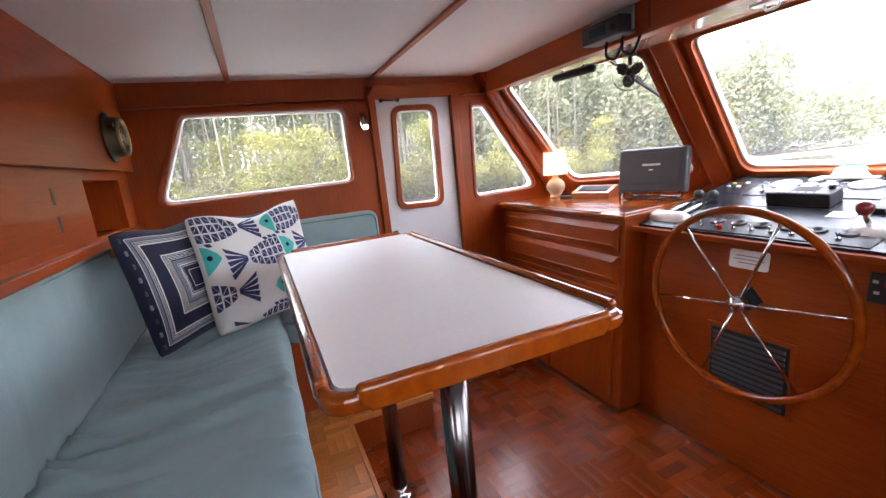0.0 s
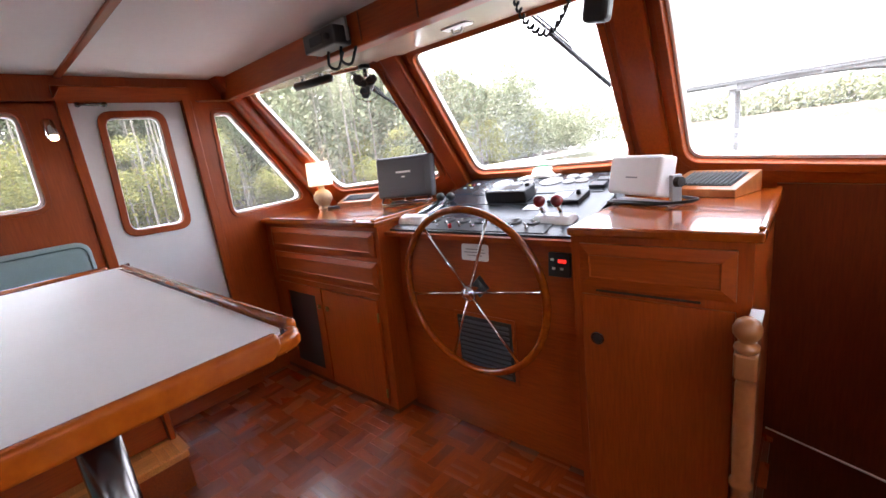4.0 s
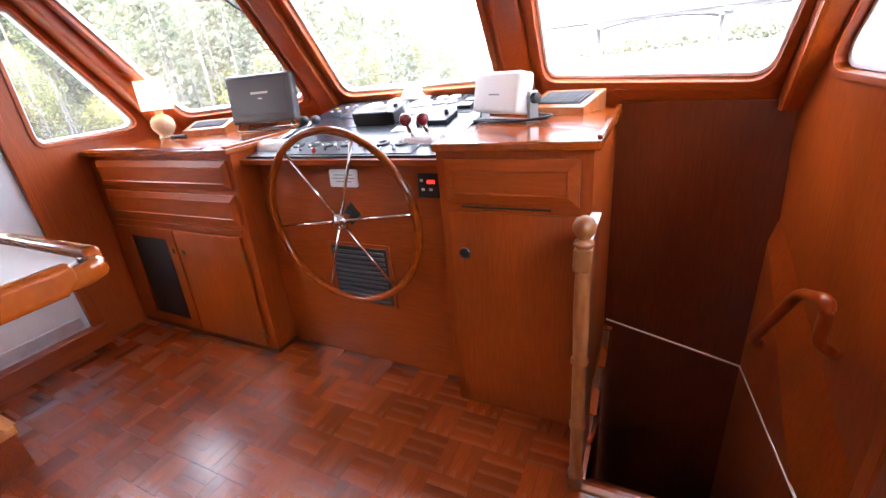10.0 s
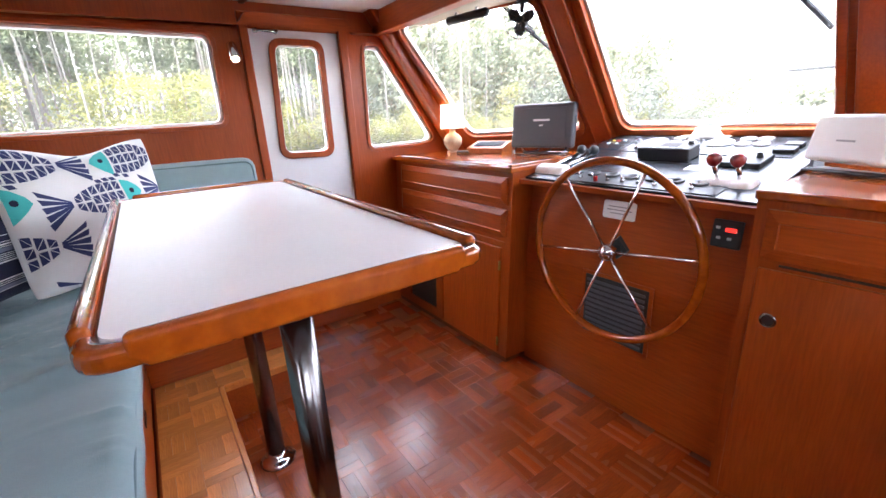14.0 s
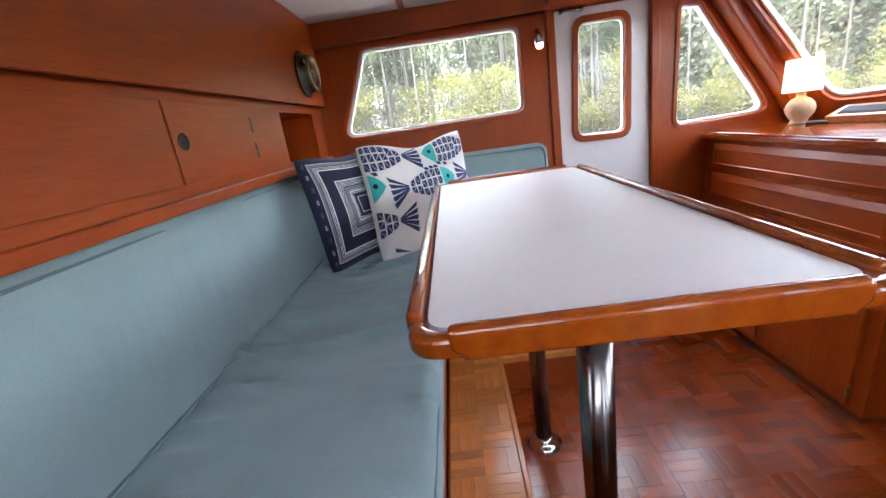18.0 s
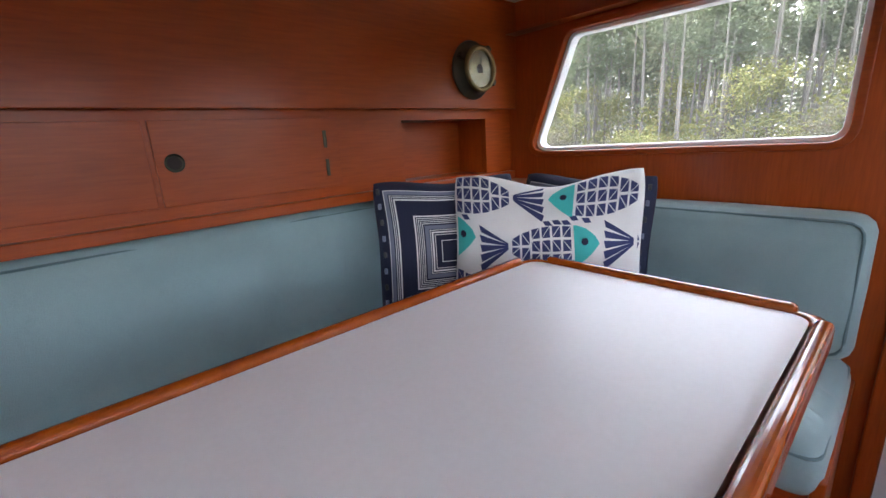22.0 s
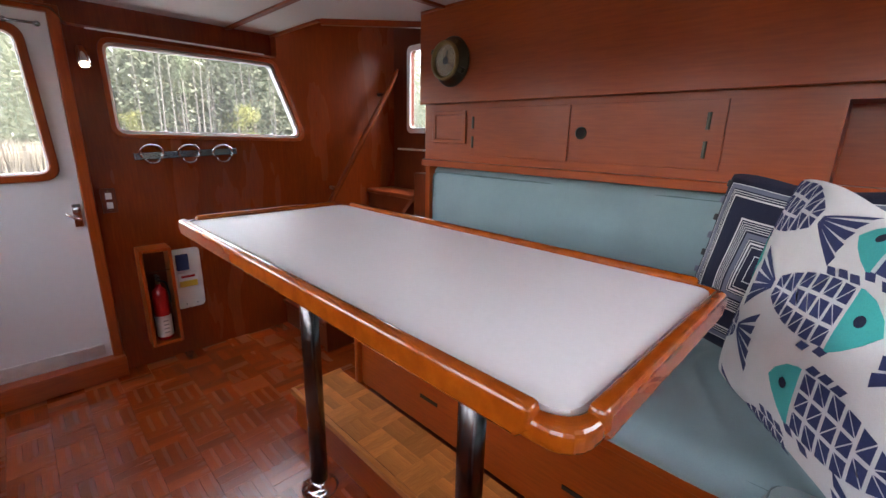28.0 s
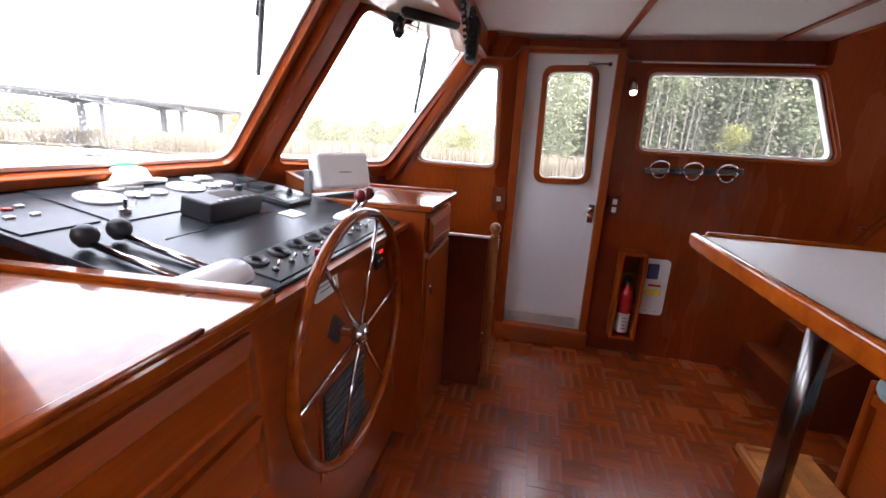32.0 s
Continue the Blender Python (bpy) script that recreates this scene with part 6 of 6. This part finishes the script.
def tree_meshes(kind, seed):
    """Trunk with limbs, and a crown of small separate leaf clumps."""
    rnd = random.Random(seed)
    h = {"pine": 18, "broad": 8, "bare": 10, "shrub": 3.2}[kind] * rnd.uniform(0.85, 1.15)
    t = bmesh.new()
    lean = rnd.uniform(-0.05, 0.05)
    pts = [(lean * h * s * s + rnd.uniform(-0.08, 0.08), rnd.uniform(-0.08, 0.08), h * s) for s in (0, 0.2, 0.45, 0.7, 1.0)]
    base = {"pine": 0.15, "broad": 0.08, "bare": 0.085, "shrub": 0.03}[kind]
    for a, b, r in zip(pts, pts[1:], (1, 0.8, 0.6, 0.35)):
        join(t, tube([a, b], base * r, 7))
    tips = []
    n = {"pine": 22, "broad": 20, "bare": 18, "shrub": 16}[kind]
    for k in range(n):
        s = rnd.uniform(0.5, 1.0) if kind == "pine" else rnd.uniform(0.18, 1.0)
        z = h * s
        reach = {"pine": 2.4 * (1.2 - s), "broad": 2.6 * (1.15 - 0.7 * s), "bare": 2.0, "shrub": 1.3}[kind] * rnd.uniform(0.5, 1.1)
        ang = rnd.uniform(0, 6.283)
        tip = (lean * h * s * s + reach * math.cos(ang), reach * math.sin(ang), z + reach * rnd.uniform(0.05, 0.6))
        join(t, tube([(lean * h * s * s, 0, z), tip], base * 0.22, 4))
        tips.append((tip, reach))
    c = bmesh.new()
    vv, ff = [], []
    per = {"pine": 70, "broad": 95, "bare": 8, "shrub": 90}[kind]
    size = {"pine": 0.17, "broad": 0.14, "bare": 0.1, "shrub": 0.11}[kind]
    for tip, reach in tips:
        for _ in range(per):
            back = rnd.random() ** 1.5 * 0.7
            g = 0.28 + 0.22 * reach
            p = Vector((tip[0] * (1 - back) + rnd.gauss(0, g), tip[1] * (1 - back) + rnd.gauss(0, g), tip[2] - back * 0.3 + rnd.gauss(0, g * 0.6)))
            u = Vector((rnd.gauss(0, 1), rnd.gauss(0, 1), rnd.gauss(0, 0.6))).normalized() * size * rnd.uniform(0.5, 1.3)
            w = u.orthogonal().normalized() * size * rnd.uniform(0.35, 0.8)
            i = len(vv)
            vv += [tuple(p - u), tuple(p + w * 0.8), tuple(p + u), tuple(p - w * 0.8)]
            ff.append((i, i + 1, i + 2, i + 3))
    me = bpy.data.meshes.new("crown")
    me.from_pydata(vv, [], ff)
    tm = bpy.data.meshes.new("trunk")
    t.to_mesh(tm)
    t.free()
    c.free()
    tm.materials.append(PALEBARK if kind == "bare" else BARK)
    me.materials.append({"pine": LEAF1, "broad": LEAF2, "bare": LEAF3, "shrub": LEAF2 if seed % 2 else LEAF3}[kind])
    return tm, me


def tree(kind, seed, label, category):
    o = thing("tree" if kind != "shrub" else "shrub", label, category, group="riverside trees")
    for nm, me in zip(("trunk", "crown"), tree_meshes(kind, seed)):
        new(nm, me).parent = o
    return o


PROTO = [tree("pine", 1, "tall slender pine with a high open crown", "tree"), tree("pine", 2, "tall slender pine with a high open crown", "tree"), tree("broad", 3, "young broadleaf tree in yellow-green spring leaf", "tree"),
         tree("broad", 4, "young broadleaf tree in yellow-green spring leaf", "tree"), tree("bare", 5, "pale leafless tree at the water's edge", "tree"), tree("shrub", 6, "low bush at the water's edge", "shrub"), tree("shrub", 7, "low bush at the water's edge", "shrub"), tree("pine", 8, "tall slender pine with a high open crown", "tree"), tree("pine", 9, "tall slender pine with a high open crown", "tree")]
_rt = random.Random(11)


def stand(n, kinds, x0, x1, y0, y1, s0, s1):
    return [(_rt.choice(kinds), _rt.uniform(x0, x1), _rt.uniform(y0, y1), _rt.uniform(s0, s1)) for _ in range(n)]


near = [(k, -36 - k * 0.7, -20 + k * 7, 0.9) for k in range(len(PROTO))]
near += stand(90, (0, 1, 7, 8), -35, -50, -45, 20, 0.85, 1.1)
near += stand(46, (2, 3, 2, 3, 4), -33.5, -40, -40, 26, 0.6, 1.0)
near += stand(34, (5, 6), -32.5, -35, -36, 40, 0.6, 1.2)
near += stand(56, (2, 3, 2, 3, 7, 0), -33.5, -46, 18, 72, 0.72, 0.95)
near += stand(34, (0, 1, 2, 3), 50, 66, -62, -4, 0.6, 0.9)
near += stand(20, (2, 3, 5, 6), 58, 80, 0, 60, 0.5, 0.8)
for k, (i, x, y, s) in enumerate(near):
    m = pose(x, y, -1.75, 0, 0, _rt.uniform(0, 360)) @ Matrix.Scale(s, 4)
    if k < len(PROTO):
        PROTO[k].matrix_world = m
    else:
        copy_thing(PROTO[i], m)


def far_wood(name, label, spots, material, size, seed):
    """Distant trees joined: loose leaf clumps in tall uneven crowns, from the ground to the tops."""
    rnd = random.Random(seed)
    vv, ff = [], []
    for x, y, h, w, n in spots:
        for _ in range(n):
            u = rnd.random()
            r = w * (0.45 + 0.55 * math.sin(math.pi * min(1, u * 1.1))) * math.sqrt(rnd.random())
            a = rnd.uniform(0, 6.283)
            p = Vector((x + r * math.cos(a), y + r * math.sin(a), -1.8 + h * u + rnd.gauss(0, 0.3)))
            d = Vector((rnd.gauss(0, 1), rnd.gauss(0, 1), rnd.gauss(0, 0.8))).normalized() * size * rnd.uniform(0.5, 1.3)
            e = d.orthogonal().normalized() * size * rnd.uniform(0.45, 0.85)
            k = len(vv)
            vv += [tuple(p - d), tuple(p + e), tuple(p + d), tuple(p - e)]
            ff.append((k, k + 1, k + 2, k + 3))
    me = bpy.data.meshes.new(name)
    me.from_pydata(vv, [], ff)
    me.materials.append(material)
    tagged(new(name, me), label, "woods", kind="stuff")


def row(n, x0, x1, y0, y1, h0, h1, w, leaves_each):
    return [(_rt.uniform(x0, x1), _rt.uniform(y0, y1), _rt.uniform(h0, h1), w * _rt.uniform(0.8, 1.3), leaves_each) for _ in range(n)]


far_wood("far_woods", "dense woods behind the port bank, haze tinted into the leaves", row(190, -42, -62, -75, 30, 15, 21, 2.9, 1000) + row(60, -40, -60, -130, -55, 9, 14, 2.8, 500) + row(130, -36, -60, 22, 78, 10.5, 15, 2.6, 900) + row(70, -33, -62, 66, 108, 6, 10, 3.0, 500), LEAF4, 0.27, 21)
far_wood("understorey", "yellow-green undergrowth along the port bank", row(110, -34, -41, -50, 74, 2.0, 5.0, 1.6, 220), LEAF2, 0.18, 22)
far_wood("far_woods", "dense woods behind the marsh, haze tinted into the leaves", row(90, 60, 88, -90, 4, 9, 14, 3.0, 700) + row(90, 56, 78, -55, 0, 15, 22, 2.8, 1300) + row(80, 85, 125, 0, 62, 4.5, 7.5, 3.0, 400), LEAF4, 0.29, 23)
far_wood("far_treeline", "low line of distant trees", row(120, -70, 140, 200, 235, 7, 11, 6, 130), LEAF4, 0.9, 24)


def trunks(name, label, n, x0, x1, y0, y1, h0, h1, seed):
    """Bare pale stems standing close together, joined."""
    rnd = random.Random(seed)
    vv, ff = [], []
    for _ in range(n):
        x, y, h, r = rnd.uniform(x0, x1), rnd.uniform(y0, y1), rnd.uniform(h0, h1), rnd.uniform(0.05, 0.11)
        lx, ly = rnd.gauss(0, 0.25), rnd.gauss(0, 0.25)
        k = len(vv)
        for q in range(5):
            a = q * 1.2566
            vv += [(x + r * math.cos(a), y + r * math.sin(a), -1.9), (x + lx + 0.4 * r * math.cos(a), y + ly + 0.4 * r * math.sin(a), -1.9 + h)]
        ff += [(k + 2 * q, k + 2 * ((q + 1) % 5), k + 2 * ((q + 1) % 5) + 1, k + 2 * q + 1) for q in range(5)]
    me = bpy.data.meshes.new(name)
    me.from_pydata(vv, [], ff)
    me.materials.append(BARK)
    tagged(new(name, me), label, "tree trunks", kind="stuff")


trunks("tree_stems", "slender grey stems of the port woods", 230, -34.5, -46, -45, 40, 10, 19, 41)
trunks("tree_stems", "slender grey stems of the starboard woods", 80, 52, 60, -48, -2, 9, 16, 42)


def reeds(name, label, x0, x1, y0, y1, n, seed):
    rnd = random.Random(seed)
    vv, ff = [], []
    for _ in range(n):
        x, y, h = x0 + (x1 - x0) * rnd.random() ** 1.6, rnd.uniform(y0, y1), rnd.uniform(1.0, 2.4)
        a, lx, ly = rnd.uniform(0, 3.14), rnd.gauss(0, 0.16), rnd.gauss(0, 0.16)
        c, s = 0.1 * math.cos(a), 0.1 * math.sin(a)
        k = len(vv)
        vv += [(x - c, y - s, -2.1), (x + c, y + s, -2.1), (x + lx, y + ly, -1.9 + h)]
        ff.append((k, k + 1, k + 2))
    me = bpy.data.meshes.new(name)
    me.from_pydata(vv, [], ff)
    me.materials.append(REEDS)
    tagged(new(name, me), label, "reeds", kind="stuff")


reeds("marsh_reeds", "dry tan reeds along the marsh edge", 45, 66, -70, 100, 50000, 31)


def log(x, y, n, turn, r):
    o = thing("fallen_log", "bleached driftwood log at the water's edge", "log", (x, y, -2.33), (0, 0, turn), group="driftwood")
    part("trunk", tube([(-n / 2, 0.05, 0.05), (-n * 0.15, -0.06, 0.12), (n * 0.2, 0.05, 0.16), (n / 2, 0, 0.34)], r, 8), PALEBARK, o, smooth=True)
    part("limb", tube([(n * 0.2, 0.05, 0.16), (n * 0.3, 0.5, 0.55)], r * 0.45, 6), PALEBARK, o, smooth=True)


for k in range(40):
    log(-31.5 + _rt.uniform(-0.6, 0.6), -34 + k * 1.9 + _rt.uniform(-1, 1), _rt.uniform(1.4, 5.0), 90 + _rt.uniform(-35, 35), _rt.uniform(0.04, 0.10))

# long road bridge on piers, well ahead
br = thing("road_bridge", "long grey concrete road bridge on piers", "bridge", (20, 60, -2.4))
part("deck", box(-38, 66, -3, 3, 6.42, 6.8), CONCRETE, br)
part("parapet", box(-38, 66, -3.2, -2.95, 6.7, 7.2), CONCRETE, br)
part("parapet", box(-38, 66, 2.95, 3.2, 6.7, 7.2), CONCRETE, br)
for k in range(8):
    x = -26 + k * 13
    for y in (-2.2, 1.5):
        part("pier", box(x - 0.28, x + 0.28, y, y + 0.7, 0, 6.1, 0.05), CONCRETE, br)
    part("pier_cap", box(x - 0.5, x + 0.5, -2.8, 2.8, 5.85, 6.43, 0.05), CONCRETE, br)
    if k < 7:
        half = [(x + 0.4, 6.43), (x + 0.4, 5.55), (x + 1.5, 5.85), (x + 3.6, 6.08), (x + 6.5, 6.15), (x + 9.4, 6.08), (x + 11.5, 5.85), (x + 12.6, 5.55), (x + 12.6, 6.43)]
        for y in (-2.5, 2.1):
            part("girder", prism(half, lambda u, v, w, y=y: (u, y + w, v), 0.4), CONCRETE, br, "haunched concrete girder")

# foredeck and bow rail of the boat itself
fd = thing("foredeck", "white fibreglass foredeck and trunk cabin", "deck")
part("deck", prism([(-2.1, -1.3), (-1.80, -1.3), (-1.80, 3.1), (1.85, 3.1), (1.85, -1.3), (2.15, -1.3), (2.2, 5.0), (1.2, 8.2), (0, 9.2), (-1.2, 8.2), (-2.15, 5.0)], lambda u, v, w: (u, v, -0.25 + w), 0.1), DOORW, fd)
part("trunk_cabin", prism(rounded([(-1.3, 3.12), (1.3, 3.12), (1.1, 6.0), (-1.1, 6.0)], 0.2, 4), lambda u, v, w: (u, v, -0.15 + w), 0.75, 0.05), DOORW, fd)
rl = thing("bow_rail", "white tubular bow rail", "rail")
rp = [(2.1, 2.6), (2.1, 5.0), (1.15, 8.0), (0, 8.9), (-1.15, 8.0), (-2.1, 5.0), (-2.1, 2.6)]
part("top_rail", tube(arc([(x, y, min(1.08, 0.80 + (y - 2.6) * 0.117)) for x, y in rp], 0.6), 0.022, 8), ALU, rl, smooth=True)
for x, y in rp:
    part("stanchion", tube([(x, y, -0.15), (x, y, min(1.08, 0.80 + (y - 2.6) * 0.117))], 0.016, 8), ALU, rl, smooth=True)

# ---- parquet: squares of five fingers, turned by turns ----
def finger(n, w, gap=0.0004):
    bm = box(-n / 2 + gap / 2, n / 2 - gap / 2, -w / 2 + gap / 2, w / 2 - gap / 2, -0.006, 0.0, 0.0)
    for v in bm.verts:
        if v.co.z > -0.001:
            v.co.x *= 1 - 0.0003 / n
            v.co.y *= 1 - 0.0003 / w
    return bm


TILE, NF = 0.15, 3
FW = TILE / NF


def mesh_of(name, bm, material):
    me = bpy.data.meshes.new(name)
    bm.to_mesh(me)
    bm.free()
    me.materials.append(material)
    return me


F_ALONG = mesh_of("finger", finger(TILE, FW), PARQ_X)
F_CROSS = mesh_of("finger", moved(finger(TILE, FW), Matrix.Rotation(math.pi / 2, 4, "Z")), PARQ_Y)
_rf = random.Random(5)


def inside(x, y, poly):
    c = False
    for (x0, y0), (x1, y1) in zip(poly, poly[1:] + poly[:1]):
        if (y0 > y) != (y1 > y) and x < (x1 - x0) * (y - y0) / (y1 - y0) + x0:
            c = not c
    return c


PARQ_J = [wood("parquet_joined_across", (0.21, 0.036, 0.006), (0.30, 0.056, 0.008), (0.385, 0.082, 0.013), (1.2, 16, 16), 0.25, 0.85, 0.0, 0.23), wood("parquet_joined_along", (0.21, 0.036, 0.006), (0.30, 0.056, 0.008), (0.385, 0.082, 0.013), (16, 1.2, 16), 0.25, 0.85, 0.0, 0.23)]
for m in PARQ_J:
    n, l = m.node_tree.nodes, m.node_tree.links
    geo = n.new("ShaderNodeNewGeometry")
    c3 = ramp(n, l, geo.outputs["Random Per Island"], [(0.0, (0.66, 0.66, 0.66)), (1.0, (1.25, 1.22, 1.18))]).outputs[0]
    b = n["Principled BSDF"]
    old = b.inputs["Base Color"].links[0].from_socket
    l.new(mixed(n, l, 1.0, old, c3, "MULTIPLY"), b.inputs["Base Color"])

edge = [(u * 0.999, v) for u, v in fl]
pieces = []
nx, ny = int((XS - XP) / TILE) + 2, int(4.2 / TILE) + 2
for i in range(nx):
    for j in range(ny):
        cx, cy = XP + (i + 0.5) * TILE, -1.2 + (j + 0.5) * TILE
        for k in range(NF):
            o = (k - (NF - 1) / 2) * FW
            along = (i + j) % 2 == 0
            x, y = (cx, cy + o) if along else (cx + o, cy)
            if inside(x, y, edge) and not (x < 0.60 and y < 0.76) and not (x < -0.53 and y > 2.16) and not (-0.53 <= x <= 1.0 and y > 2.285):
                pieces.append((abs(x - 0.55) + abs(y - 1.45), x, y, along))
pieces.sort()
for n, (q, x, y, along) in enumerate(pieces[:300]):
    ob = new("finger", F_ALONG if along else F_CROSS)
    ob.matrix_basis = pose(x, y, _rf.uniform(-0.0004, 0.0004), _rf.uniform(-0.12, 0.12), _rf.uniform(-0.12, 0.12), 0)
    ob.parent = floor
vv, ff, mi = [], [], []
for q, x, y, along in pieces[300:]:
    a, b = (TILE / 2 - 0.0004, FW / 2 - 0.0004) if along else (FW / 2 - 0.0004, TILE / 2 - 0.0004)
    z = _rf.uniform(-0.0004, 0.0004)
    s = len(vv)
    vv += [(x + dx * a, y + dy * b, z + dz) for dz in (-0.006, 0.0) for dx, dy in ((-1, -1), (1, -1), (1, 1), (-1, 1))]
    ff += [tuple(s + t for t in f) for f in ((4, 5, 6, 7), (0, 1, 5, 4), (1, 2, 6, 5), (2, 3, 7, 6), (3, 0, 4, 7))]
    mi += [0 if along else 1] * 5
me = bpy.data.meshes.new("parquet")
me.from_pydata(vv, [], ff)
for m in PARQ_J:
    me.materials.append(m)
me.polygons.foreach_set("material_index", mi)
rest = new("parquet", me)
rest.parent = floor
tagged(rest, kind="stuff")

ST2, NF2 = 0.12, 3
FW2 = ST2 / NF2
S_ALONG = mesh_of("finger", finger(ST2, FW2), STEP_X)
S_CROSS = mesh_of("finger", moved(finger(ST2, FW2), Matrix.Rotation(math.pi / 2, 4, "Z")), STEP_Y)
step_poly = [(-1.235, 0.549), (0.598, 0.549), (0.598, 0.796), (-0.99, 0.796), (-0.99, 1.262), (-1.235, 1.262)]
for i in range(16):
    for j in range(6):
        cx, cy = -1.228 + (i + 0.5) * ST2, 0.553 + (j + 0.5) * ST2
        for k in range(NF2):
            o = (k - (NF2 - 1) / 2) * FW2
            along = (i + j) % 2 == 0
            x, y = (cx, cy + o) if along else (cx + o, cy)
            if inside(x, y, step_poly):
                ob = new("finger", S_ALONG if along else S_CROSS)
                ob.matrix_basis = pose(x, y, 0.1965)
                ob.parent = step
